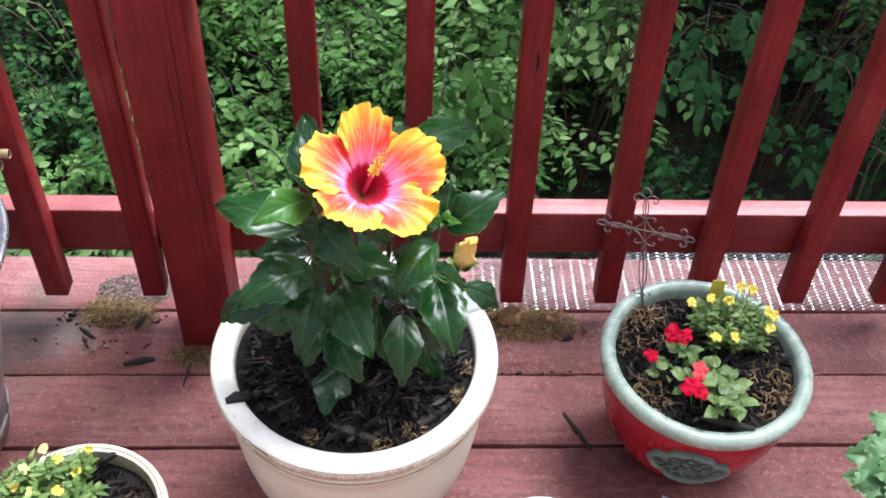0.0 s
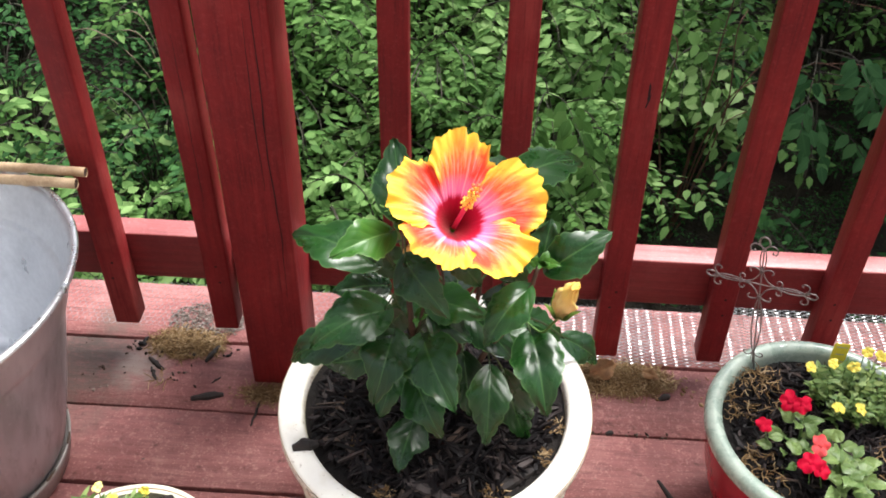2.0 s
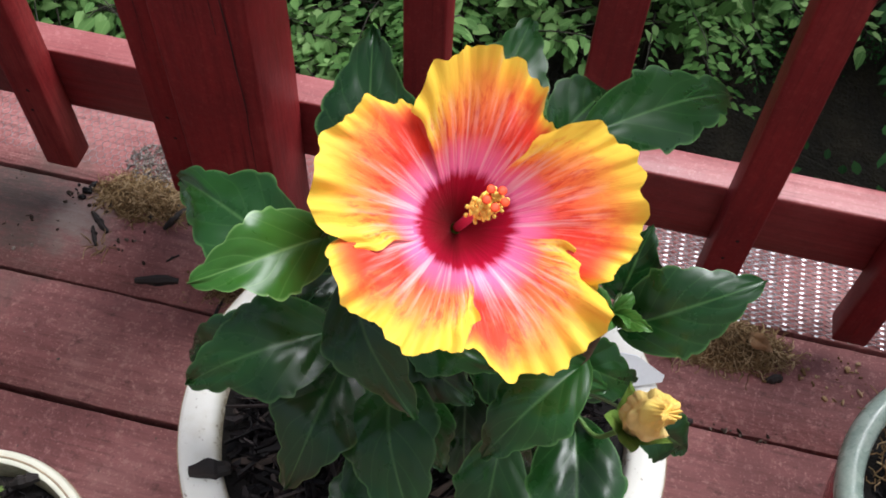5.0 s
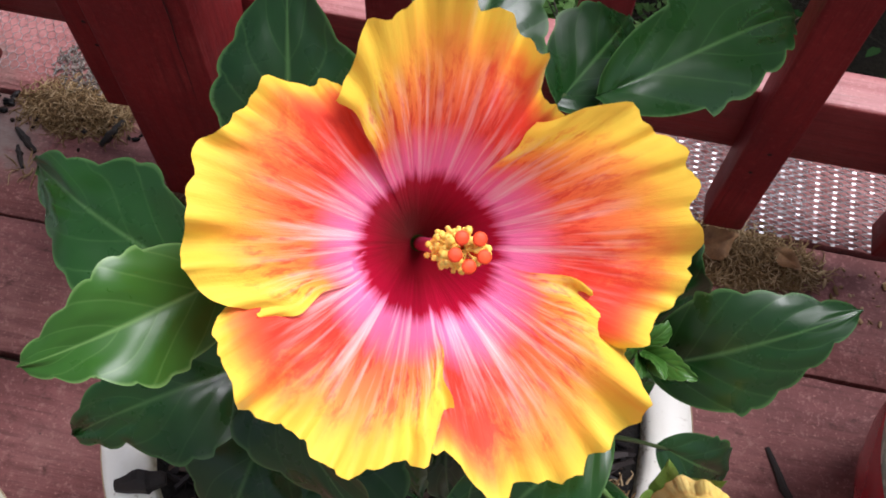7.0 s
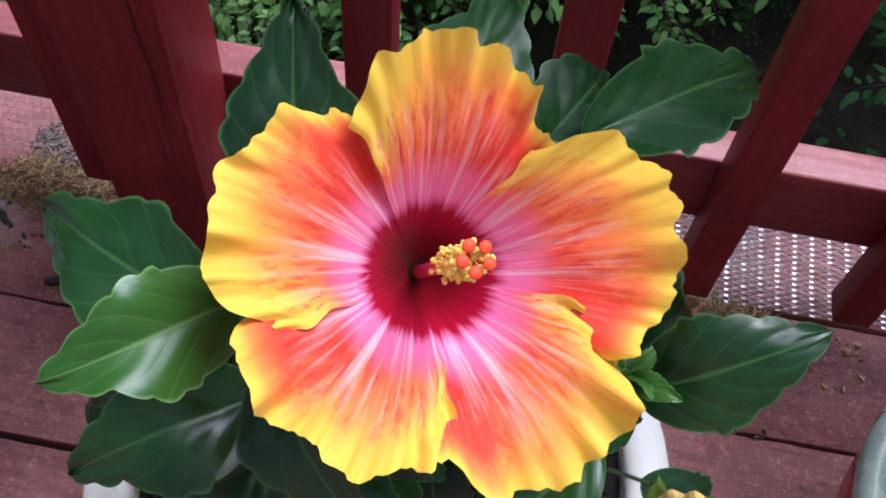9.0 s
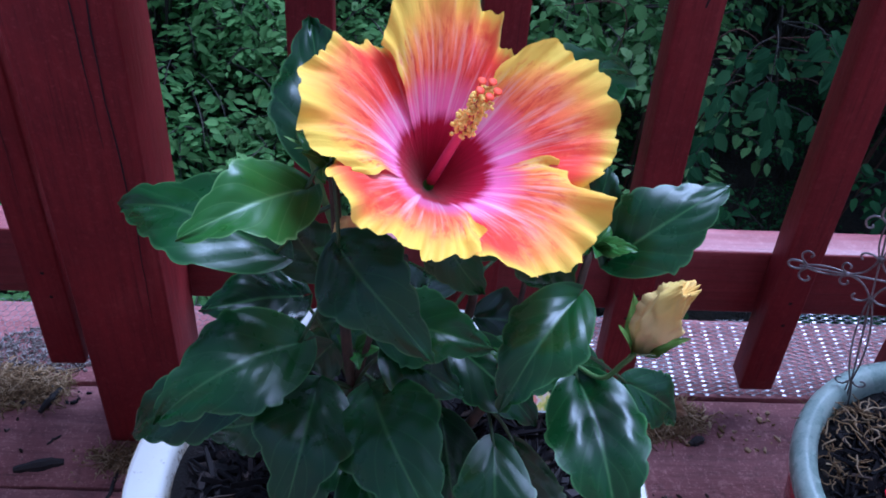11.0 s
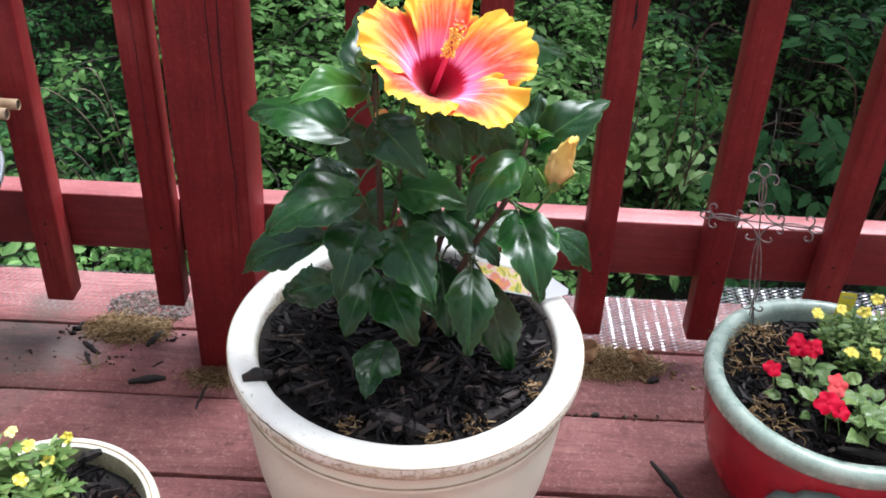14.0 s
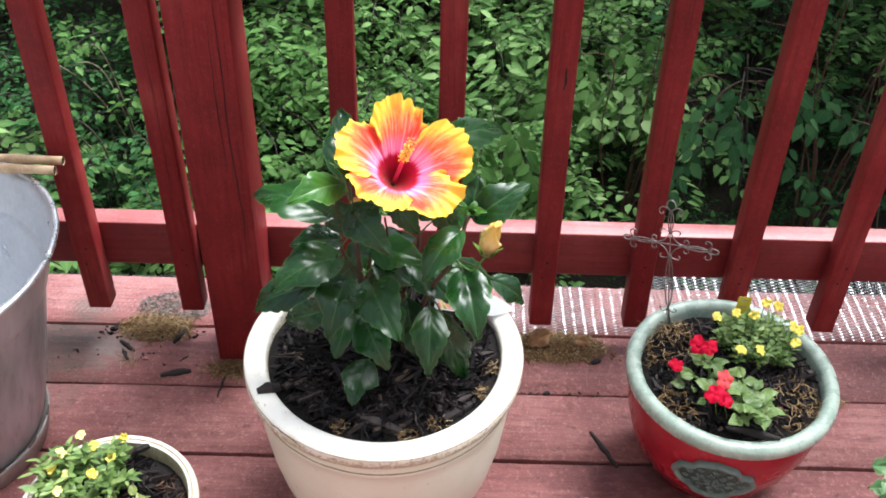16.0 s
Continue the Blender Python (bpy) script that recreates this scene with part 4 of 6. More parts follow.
LEFT = (-0.399, 0.560)
lpot = thing("small_cream_pot", (*LEFT, 0), "small cream pot with a double-edged rim", "plant pot")
body = [(0.0, 0.002), (0.066, 0.002), (0.070, 0.0), (0.074, 0.004), (0.088, 0.07), (0.100, 0.14), (0.104, 0.166), (0.1085, 0.17), (0.1115, 0.176), (0.112, 0.184), (0.1100, 0.189), (0.1065, 0.1895), (0.1045, 0.187), (0.1025, 0.1885), (0.0998, 0.1865)]
mesh_ob("body", *lathe(body, 80, (*LEFT, 0), 0.004), cream_glaze, lpot)
mesh_ob("inner_wall", *lathe([(0.0998, 0.1865), (0.0975, 0.175), (0.096, 0.15), (0.085, 0.05), (0.0, 0.03)], 80, (*LEFT, 0), 0.004), stained_inside, lpot, "inner wall stained yellowish brown")
for z, r, wdt in ((0.1800, 0.1122, 0.0007), (0.1880, 0.1046, 0.0010)):
    line = [(LEFT[0] + r * math.cos(2 * math.pi * i / 120), LEFT[1] + r * math.sin(2 * math.pi * i / 120), z + 0.0005 * noise.noise(Vector((i * 0.3, z * 90, 0)))) for i in range(121)]
    mesh_ob("stain_line", *tube(line, wdt, 5), rim_stain, lpot, "olive brown stained groove")
mulch("small_pot_mulch", (*LEFT, 0.163), 0.0965, 620, "dark mulch in the small cream pot", 23, 0.022, 0.008)

MID = (0.187, 0.522)
mpot = thing("small_white_pot", (*MID, 0), "small white plant pot with a plain rim", "plant pot")
body = [(0.0, 0.002), (0.052, 0.002), (0.056, 0.0), (0.059, 0.004), (0.070, 0.08), (0.078, 0.135), (0.083, 0.139), (0.0855, 0.147), (0.0845, 0.156), (0.081, 0.159), (0.0775, 0.157), (0.075, 0.14), (0.06, 0.03), (0.0, 0.03)]
mesh_ob("body", *lathe(body, 72, (*MID, 0), 0.004), white_rim, mpot)
mulch("white_pot_mulch", (*MID, 0.143), 0.0755, 200, "dark soil in the small white pot", 24, 0.018, 0.006)

# ---------------------------------------------------------------- zinc tub and bamboo
TUB = (-0.742, 0.804)
tub = thing("metal_tub", (*TUB, 0), "large empty galvanised metal tub with dull grey walls", "tub")
outer = [(0.0, 0.030), (0.180, 0.030), (0.183, 0.034), (0.184, 0.046), (0.189, 0.052), (0.197, 0.12), (0.206, 0.22), (0.2125, 0.295), (0.2135, 0.303), (0.2165, 0.307), (0.219, 0.318), (0.227, 0.372), (0.232, 0.384)]
inner = [(0.2295, 0.3845), (0.224, 0.372), (0.2155, 0.319), (0.2140, 0.316), (0.2095, 0.3135), (0.2080, 0.308), (0.201, 0.22), (0.190, 0.12), (0.186, 0.108), (0.178, 0.105), (0.120, 0.100), (0.0, 0.100)]
outer = [(max(0.0, r - 0.052 * (1 - z / 0.384)), z) for r, z in outer]
inner = [(max(0.0, r - 0.052 * (1 - z / 0.384)), z) for r, z in inner]
mesh_ob("shell", *lathe(outer + [(0.2305, 0.3845)], 96, (*TUB, 0), 0.006), zinc, tub)
mesh_ob("inner_wall", *lathe([(0.2305, 0.3845)] + inner, 96, (*TUB, 0), 0.006), zinc_inside, tub, "pale bare metal inside wall and floor")
ring = [(TUB[0] + 0.115 * math.cos(a), TUB[1] + 0.115 * math.sin(a), 0.1015) for a in [2 * math.pi * i / 96 for i in range(97)]]
mesh_ob("floor_ring", *tube(ring, 0.003, 6), zinc_inside, tub)
foot = [(0.176, 0.030), (0.186, 0.0), (0.1905, 0.002), (0.1945, 0.036), (0.1950, 0.043), (0.1925, 0.044), (0.190, 0.036), (0.180, 0.030)]
foot = [(r - 0.052 * (1 - z / 0.384), z) for r, z in foot]
mesh_ob("foot_ring", *lathe(foot, 96, (*TUB, 0), 0.006), foot_metal, tub, "flared dull grey base ring")
for i in range(14):
    a = 2 * math.pi * i / 14 + 0.2
    r0 = 0.1935 - 0.052 * (1 - 0.040 / 0.384)
    pts = [Vector((TUB[0] + r0 * math.cos(a + d), TUB[1] + r0 * math.sin(a + d), z)) for d, z in ((-0.07, 0.0445), (-0.035, 0.0440), (0.0, 0.0445), (0.035, 0.0440), (0.07, 0.0445))]
    mesh_ob("slot", *tube(pts, 0.0019, 5, 0.0012), bamboo_hole, tub, "dark drainage slot")
ring = [(TUB[0] + 0.2335 * math.cos(a), TUB[1] + 0.2335 * math.sin(a), 0.386) for a in [2 * math.pi * i / 96 for i in range(97)]]
mesh_ob("rolled_edge", *tube(ring, 0.0048, 8), zinc_edge, tub, "bright rolled metal edge")


def bamboo_cane(x0, x1, y, z, r, y1=None):
    y1 = y if y1 is None else y1
    cane = thing("bamboo_cane", (x1, y, z), "dry tan bamboo cane lying across the tub", "cane", "canes on the tub")
    n = 60
    verts, faces = [], []
    nodes = (0.13, 0.36, 0.62, 0.86)
    for i in range(n + 1):
        t = i / n
        swell = sum(0.22 * math.exp(-((t - k) / 0.008) ** 2) for k in nodes)
        c = Vector((x1 + (x0 - x1) * t, y + (y1 - y) * t, z + 0.001 * math.sin(9 * t)))
        for k in range(10):
            a = 2 * math.pi * k / 10
            verts.append(c + Vector((0, r * (1 + swell) * math.cos(a), r * (1 + swell) * math.sin(a))))
    for i in range(n):
        for k in range(10):
            m = (k + 1) % 10
            faces.append((i * 10 + k, i * 10 + m, (i + 1) * 10 + m, (i + 1) * 10 + k))
    mesh_ob("culm", verts, faces, bamboo, cane)
    hole = [Vector((x1 - 0.0015, y + r * 0.98 * math.cos(2 * math.pi * k / 10), z + r * 0.98 * math.sin(2 * math.pi * k / 10))) for k in range(10)]
    mesh_ob("end", hole, [tuple(range(10))], bamboo_hole, cane, "dark hollow cane end")
    return cane


bamboo_cane(-1.05, -0.549, 1.012, 0.3985, 0.0068, 1.02)
bamboo_cane(-1.05, -0.553, 0.987, 0.3985, 0.0072, 0.99)


# ---------------------------------------------------------------- hibiscus
plant = thing("hibiscus_plant", (-0.045, 0.742, 0.27), "hibiscus in bloom with glossy dark green leaves", "hibiscus")


def stem(points, r0, r1, material=woody_stem, name="stem"):
    return mesh_ob(name, *tube(smooth_line(points, 6), r0, 8, r1), material, plant)


def leaf_mesh(base, tip, width, normal, droop=0.10, fold=0.16, lobes=0.5, seed=0, wave=1.0, teeth=0.022, blunt=1.0):
    """A toothed leaf bent along its midrib, folded at it and rippled; across and along in its uv."""
    b, t = Vector(base), Vector(tip)
    axis = t - b
    L = axis.length
    d = axis / L
    n = Vector(normal)
    n = (n - d * n.dot(d)).normalized()
    s = d.cross(n)
    rows, half = 48, 10
    dent = [0.30 * lobes * max(0.0, math.sin(seed * 2.1 + q)) for q in (0.0, 1.9)]
    curl = 0.10 * math.sin(seed * 3.3)
    verts, faces, uvs = [], [], []
    for i in range(rows + 1):
        v = i / rows
        if v < 0.34:
            prof = math.sin(math.pi / 2 * v / 0.34) ** 0.58
        else:
            q = (v - 0.34) / 0.66
            prof = (1 - q ** (1.50 + 0.15 * math.sin(seed))) * (1 - 0.20 * q * q) ** blunt
        prof += 0.05 * lobes * math.sin((v - 0.1) * 16 + seed) * (1 - v) * min(1, 4 * v)
        phase = (v * 6.5 + 0.37 * seed) % 1.0
        tooth = 1.5 * teeth * L * math.sin(math.pi * phase) ** 0.7 * (1 if 0.30 < v < 0.97 else 0)
        arc = 4 * v * (1 - v) * droop * L
        for k in range(-half, half + 1):
            u = k / half
            notch = dent[k > 0] * math.exp(-((v - 0.68) / 0.10) ** 2) - 0.4 * dent[k > 0] * math.exp(-((v - 0.46) / 0.09) ** 2)
            w = u * (0.5 * width * max(prof - notch, 0.012) + tooth * abs(u) ** 6)
            lift = 1.15 * fold * abs(w) - 2.3 * fold * (abs(w) ** 2) / max(width, 1e-4)
            ripple = wave * 0.070 * width * math.sin(v * 8.5 + seed * 1.7 + (1.5 if u > 0 else 0)) * abs(u) ** 1.5
            pillow = math.sin(math.pi * min(1.0, abs(u))) ** 0.8 * min(1.0, 5 * v) * (1 - v) ** 0.4
            sway = v - 0.40 * abs(u) + 0.045 * noise.noise(Vector((u * 1.3, v * 2.0, seed + 4)))
            bulge = -(0.0055 + 0.006 * noise.noise(Vector((u * 1.2, v * 2.2, seed + 9)))) * width * math.cos(sway * 5 * 2 * math.pi - math.pi) * pillow
            bulge += 0.055 * width * noise.noise(Vector((u * 1.5, v * 2.8, seed)))
            back = 0.075 * L * abs(u) ** 1.2 * max(0.0, 1 - v / 0.30)
            verts.append(b + d * (v * L - back - 0.03 * L * abs(u) * (1 - v)) + s * (w + curl * L * v * v * (1 - v)) + n * (arc + lift + ripple + bulge))
            uvs.append((0.5 + 0.5 * u, v))
    c = 2 * half + 1
    for i in range(rows):
        for k in range(c - 1):
            faces.append((i * c + k, i * c + k + 1, (i + 1) * c + k + 1, (i + 1) * c + k))
    return verts, faces, uvs


leaf_seed = [0]


def leaf(base, tip, width, normal=(0, -0.7, 0.7), droop=0.10, fold=0.16, material=None, root=None, lobes=0.5, label=""):
    """One hibiscus leaf with its stalk, root being where the stalk leaves the stem."""
    leaf_seed[0] += 1
    v, f, uv = leaf_mesh(base, tip, width * 0.87, normal, droop * 1.25, fold * 1.2, lobes, leaf_seed[0] * 1.3)
    ob = mesh_ob("leaf", v, f, material or hibiscus_leaf, plant, label, uv)
    if root:
        b, r = Vector(base), Vector(root)
        mid = (b + r) / 2 + Vector((0, 0, 0.006))
        mesh_ob("stalk", *tube(smooth_line([r, mid, b], 4), 0.0013, 6, 0.0010), leaf_stalk, ob)
    return ob


# woody stems
A0, A1, A2, A3 = (-0.066, 0.745, 0.272), (-0.082, 0.742, 0.40), (-0.086, 0.712, 0.52), (-0.088, 0.700, 0.61)
stem([A0, A1, A2, A3], 0.0042, 0.0024)
B0, B1, B2, B3 = (-0.045, 0.748, 0.272), (-0.030, 0.745, 0.40), (-0.012, 0.735, 0.49), (-0.025, 0.722, 0.565)
stem([B0, B1, B2, B3], 0.0038, 0.0022)
C0, C1, C2, C3 = (-0.040, 0.742, 0.272), (0.000, 0.715, 0.42), (0.030, 0.692, 0.50), (0.046, 0.718, 0.548)
stem([C0, C1, C2, C3], 0.0040, 0.0022)
stem([A2, (-0.070, 0.720, 0.55), (-0.062, 0.73, 0.60)], 0.003, 0.002, green_stem)

front = (0, -0.75, 0.65)
leaf((-0.100, 0.690, 0.604), (-0.151, 0.648, 0.608), 0.046, (0.1, -0.5, 0.85), 0.12, 0.2, young_leaf, A3, lobes=1.0, label="lighter young green leaf")
leaf((-0.119, 0.708, 0.547), (-0.208, 0.748, 0.541), 0.058, (-0.1, -0.40, 0.9), 0.16, 0.18, root=(-0.087, 0.704, 0.585))
leaf((-0.098, 0.745, 0.500), (-0.128, 0.757, 0.545), 0.046, (-0.2, -0.75, 0.5), 0.05, 0.1, root=A2)
leaf((-0.085, 0.690, 0.569), (-0.039, 0.632, 0.552), 0.053, (0.0, -0.80, 0.60), 0.16, 0.14, root=A3)
leaf((-0.108, 0.697, 0.492), (-0.180, 0.654, 0.472), 0.066, (-0.15, -0.45, 0.88), 0.16, 0.16, root=A2)
leaf((-0.140, 0.712, 0.432), (-0.219, 0.714, 0.385), 0.050, (-0.25, -0.5, 0.82), 0.14, 0.15, root=A1)
leaf((-0.099, 0.690, 0.462), (-0.114, 0.620, 0.432), 0.060, front, 0.20, 0.14, root=A1)
leaf((-0.067, 0.690, 0.458), (-0.028, 0.607, 0.442), 0.068, front, 0.18, 0.14, root=A1)
leaf((-0.074, 0.668, 0.418), (-0.042, 0.618, 0.386), 0.054, front, 0.14, 0.12, root=A1)
leaf((-0.098, 0.735, 0.378), (-0.115, 0.667, 0.350), 0.052, front, 0.12, 0.12, root=A1)
leaf((-0.135, 0.760, 0.345), (-0.192, 0.775, 0.312), 0.048, front, 0.10, 0.1, root=A1)
leaf((-0.078, 0.682, 0.328), (-0.090, 0.624, 0.313), 0.052, (0.05, -0.35, 0.95), 0.06, 0.1, root=A0)
leaf((0.004, 0.684, 0.420), (0.003, 0.624, 0.370), 0.050, front, 0.10, 0.16, root=C1)
leaf((0.022, 0.705, 0.390), (0.051, 0.695, 0.293), 0.050, (-0.1, -0.8, 0.4), 0.08, 0.14, root=C1)
leaf((0.042, 0.672, 0.494), (0.060, 0.600, 0.456), 0.058, (0.1, -0.75, 0.65), 0.16, 0.15, root=C2)
leaf((0.080, 0.706, 0.455), (0.120, 0.713, 0.411), 0.036, (0.2, -0.5, 0.75), 0.12, 0.12, root=C2)
leaf((0.034, 0.682, 0.546), (-0.005, 0.637, 0.509), 0.048, (-0.42, -0.62, 0.60), 0.14, 0.15, root=C2)
leaf((-0.0646, 0.722, 0.486), (0.000, 0.705, 0.482), 0.052, (0.1, -0.55, 0.8), 0.14, 0.14, root=A2)
leaf((-0.060, 0.705, 0.478), (-0.016, 0.690, 0.458), 0.046, (0.0, -0.5, 0.85), 0.1, 0.1, root=A1)
leaf((-0.020, 0.735, 0.452), (0.030, 0.700, 0.420), 0.048, (0, -0.5, 0.85), 0.1, 0.1, root=C1)
leaf((0.000, 0.735, 0.440), (0.065, 0.735, 0.425), 0.045, (0, -0.4, 0.9), 0.1, 0.1, root=C1)
leaf((0.057, 0.714, 0.545), (0.117, 0.736, 0.580), 0.052, (-0.25, -0.60, 0.72), 0.10, 0.14, root=C3)
leaf((0.050, 0.735, 0.540), (0.058, 0.762, 0.572), 0.042, (0.1, -0.75, 0.6), 0.05, 0.12, root=C3)
leaf((0.010, 0.705, 0.575), (0.036, 0.705, 0.520), 0.036, (-0.3, -0.8, 0.3), 0.08, 0.12, root=C3)
leaf((-0.094, 0.745, 0.578), (-0.108, 0.812, 0.626), 0.060, (0.05, -0.72, 0.7), 0.05, 0.14, root=A3)
leaf((0.018, 0.800, 0.592), (0.098, 0.886, 0.549), 0.050, (0.15, -0.35, 0.93), 0.08, 0.14, root=B3)
leaf((0.000, 0.795, 0.590), (0.022, 0.862, 0.560), 0.046, (0.1, -0.45, 0.9), 0.08, 0.14, root=B3)
leaf((-0.040, 0.790, 0.590), (-0.030, 0.865, 0.600), 0.056, (0, -0.5, 0.85), 0.08, 0.14, root=B3)
leaf((-0.112, 0.745, 0.480), (-0.168, 0.725, 0.486), 0.052, (-0.1, -0.5, 0.85), 0.10, 0.12, root=A1)
leaf((-0.095, 0.735, 0.448), (-0.112, 0.742, 0.418), 0.036, front, 0.05, 0.1, root=A1)
leaf((-0.040, 0.715, 0.565), (-0.010, 0.705, 0.525), 0.034, (0.0, -0.8, 0.5), 0.10, 0.12, root=B3)
leaf((-0.015, 0.742, 0.548), (0.012, 0.765, 0.500), 0.034, (0.1, -0.85, 0.4), 0.08, 0.12, root=B2)
leaf((-0.055, 0.705, 0.410), (-0.028, 0.675, 0.375), 0.046, front, 0.08, 0.1, root=B1)
leaf((-0.025, 0.720, 0.400), (-0.012, 0.680, 0.345), 0.048, front, 0.08, 0.1, root=B1)

for (bx, by, bz), (tx, ty, tz), wd in (((-0.070, 0.765, 0.44), (-0.115, 0.795, 0.400), 0.048), ((-0.040, 0.775, 0.45), (-0.030, 0.830, 0.420), 0.050), ((-0.005, 0.770, 0.44), (0.040, 0.800, 0.400), 0.048),
                                       ((-0.060, 0.770, 0.40), (-0.080, 0.800, 0.345), 0.046), ((-0.015, 0.770, 0.40), (0.010, 0.805, 0.350), 0.048), ((0.025, 0.745, 0.44), (0.085, 0.760, 0.395), 0.046),
                                       ((-0.105, 0.755, 0.42), (-0.150, 0.775, 0.385), 0.044), ((-0.075, 0.760, 0.51), (-0.090, 0.810, 0.480), 0.046), ((0.010, 0.770, 0.50), (0.050, 0.815, 0.470), 0.046)):
    leaf((bx, by, bz), (tx, ty, tz), wd, (0.0, -0.55, 0.8), 0.12, 0.14, root=(-0.036 + 0.25 * (bx + 0.036), 0.747, bz - 0.035))

# tufts of young leaves at the nodes
def tuft(centre, count, size, seed):
    rnd = random.Random(seed)
    c = Vector(centre)
    for k in range(count):
        a = 2.4 * k + rnd.uniform(-0.3, 0.3)
        out = Vector((math.cos(a), math.sin(a) - 0.35, rnd.uniform(0.2, 1.0))).normalized()
        b = c + out * 0.003
        ln = size * rnd.uniform(0.6, 1.2)
        v, f, uv = leaf_mesh(b, b + out * ln, 0.50 * ln, (rnd.gauss(0, 0.3), -0.6, 0.8), 0.15, 0.25, 0.2, seed + k, 0.8, 0.02)
        mesh_ob("leaf", v, f, young_leaf, plant, uvs=uv)


tuft((-0.089, 0.700, 0.612), 6, 0.018, 3)
tuft((-0.084, 0.708, 0.545), 4, 0.016, 5)
tuft((0.046, 0.715, 0.552), 6, 0.022, 7)
tuft((-0.024, 0.722, 0.560), 4, 0.018, 9)
tuft((0.014, 0.705, 0.468), 4, 0.020, 11)
tuft((-0.080, 0.738, 0.440), 4, 0.018, 13)
stem([A1, (-0.070, 0.728, 0.47), (-0.064, 0.720, 0.53)], 0.0024, 0.0014)
stem([B1, (-0.045, 0.735, 0.46), (-0.052, 0.728, 0.53)], 0.0022, 0.0014)
stem([C1, (0.012, 0.725, 0.48), (0.016, 0.722, 0.55)], 0.0022, 0.0013)

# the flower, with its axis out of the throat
FC = Vector((-0.0285, 0.705, 0.6275))
FN = Vector((0.2447, -0.4196, 0.8741))
FU = Vector((0.9696, 0.1059, -0.2206))
FV = Vector((0.0, 0.9015, 0.4327))
calyx = lathe([(0.0005, -0.088), (0.004, -0.085), (0.0080, -0.078), (0.0105, -0.066), (0.0125, -0.052), (0.0118, -0.051), (0.009, -0.062), (0.0005, -0.070)], 20)
calyx = [FC + FU * x + FV * y + FN * z for x, y, z in calyx[0]], calyx[1]
flower = mesh_ob("flower", *calyx, sepal_green, plant, "large open hibiscus bloom, yellow, orange, pink and crimson")
stem([B3, FC - FN * 0.102 + Vector((0, 0.006, 0)), FC - FN * 0.082], 0.0026, 0.0026, green_stem, "flower_stalk")


def petal(i, start, end, radii, lift, seed):
    """A broad ruffled petal from the funnel to a crinkled edge; radii: its outline at even steps from start to end."""
    rows, across = 46, 76
    verts, faces, uvs = [], [], []
    last = len(radii) - 1
    for j in range(rows + 1):
        v = j / rows
        for k in range(across + 1):
            w = k / across
            u = 2 * w - 1
            q = min(int(w * last), last - 1)
            f = w * last - q
            f = f * f * (3 - 2 * f)
            edge = radii[q] * (1 - f) + radii[q + 1] * f
            edge += 0.0034 * noise.noise(Vector((w * 6, seed, 0))) + 0.0028 * noise.noise(Vector((w * 15, seed, 5))) + 0.0024 * max(-0.2, noise.noise(Vector((w * 31, seed, 7)))) * (0.5 + w * (1 - w) * 2)
            r = 0.0030 + (edge - 0.0030) * v
            a = radians(start + (end - start) * w + 2.0 * v * v * noise.noise(Vector((w * 7, seed, 3))) + 5.0 * v * abs(u) ** 3 * noise.noise(Vector((v * 5.5, seed, 4 + u))))
            h = -0.058 + 0.076 * (1 - math.exp(-(r / 0.042) ** 1.2)) + lift * (r / 0.076) ** 2
            over = min(1.0, max(0.0, (r - 0.018) / 0.030))
            h += u * 0.0038 * over * over * (3 - 2 * over)
            rim = max(0.0, v - 0.58) / 0.42
            h += rim ** 1.7 * (0.0105 * noise.noise(Vector((w * 6, seed, 1))) + 0.0080 * noise.noise(Vector((w * 14, seed, 2))) - 0.0030)
            h += max(0.0, v - 0.80) / 0.20 * (0.0038 * noise.noise(Vector((w * 27, seed, 8))) + 0.0022 * noise.noise(Vector((w * 55, seed, 9))))
            h += 0.0022 * over * noise.noise(Vector((w * 6, v * 3, seed)))
            h += 0.00018 * over * math.sin(w * 58 + seed * 2 + 6.0 * noise.noise(Vector((w * 5, v * 4, seed + 3))))
            verts.append(FC + FU * r * math.cos(a) + FV * r * math.sin(a) + FN * h)
            out = r / 0.0815
            uvs.append((w, out + (v - out) * v * v))
    c = across + 1
    for j in range(rows):
        for k in range(c - 1):
            faces.append((j * c + k, j * c + k + 1, (j + 1) * c + k + 1, (j + 1) * c + k))
    return mesh_ob("petal", verts, faces, petal_skins[i], flower, uvs=uvs)


petal(0, 48, 135, (0.050, 0.0560, 0.0655, 0.0725, 0.0750, 0.0700, 0.056), 0.009, 1.0)
petal(1, 120, 212, (0.050, 0.0610, 0.0730, 0.0780, 0.0780, 0.0745, 0.058), 0.004, 2.3)
petal(2, 194, 284, (0.057, 0.0720, 0.0755, 0.0680, 0.0720, 0.0635, 0.048), 0.009, 3.9)
petal(3, 262, 358, (0.045, 0.0600, 0.0750, 0.0780, 0.0770, 0.0665, 0.050), 0.0045, 5.2)
petal(4, -30, 66, (0.052, 0.0670, 0.0780, 0.0770, 0.0775, 0.0705, 0.050), 0.0040, 6.6)

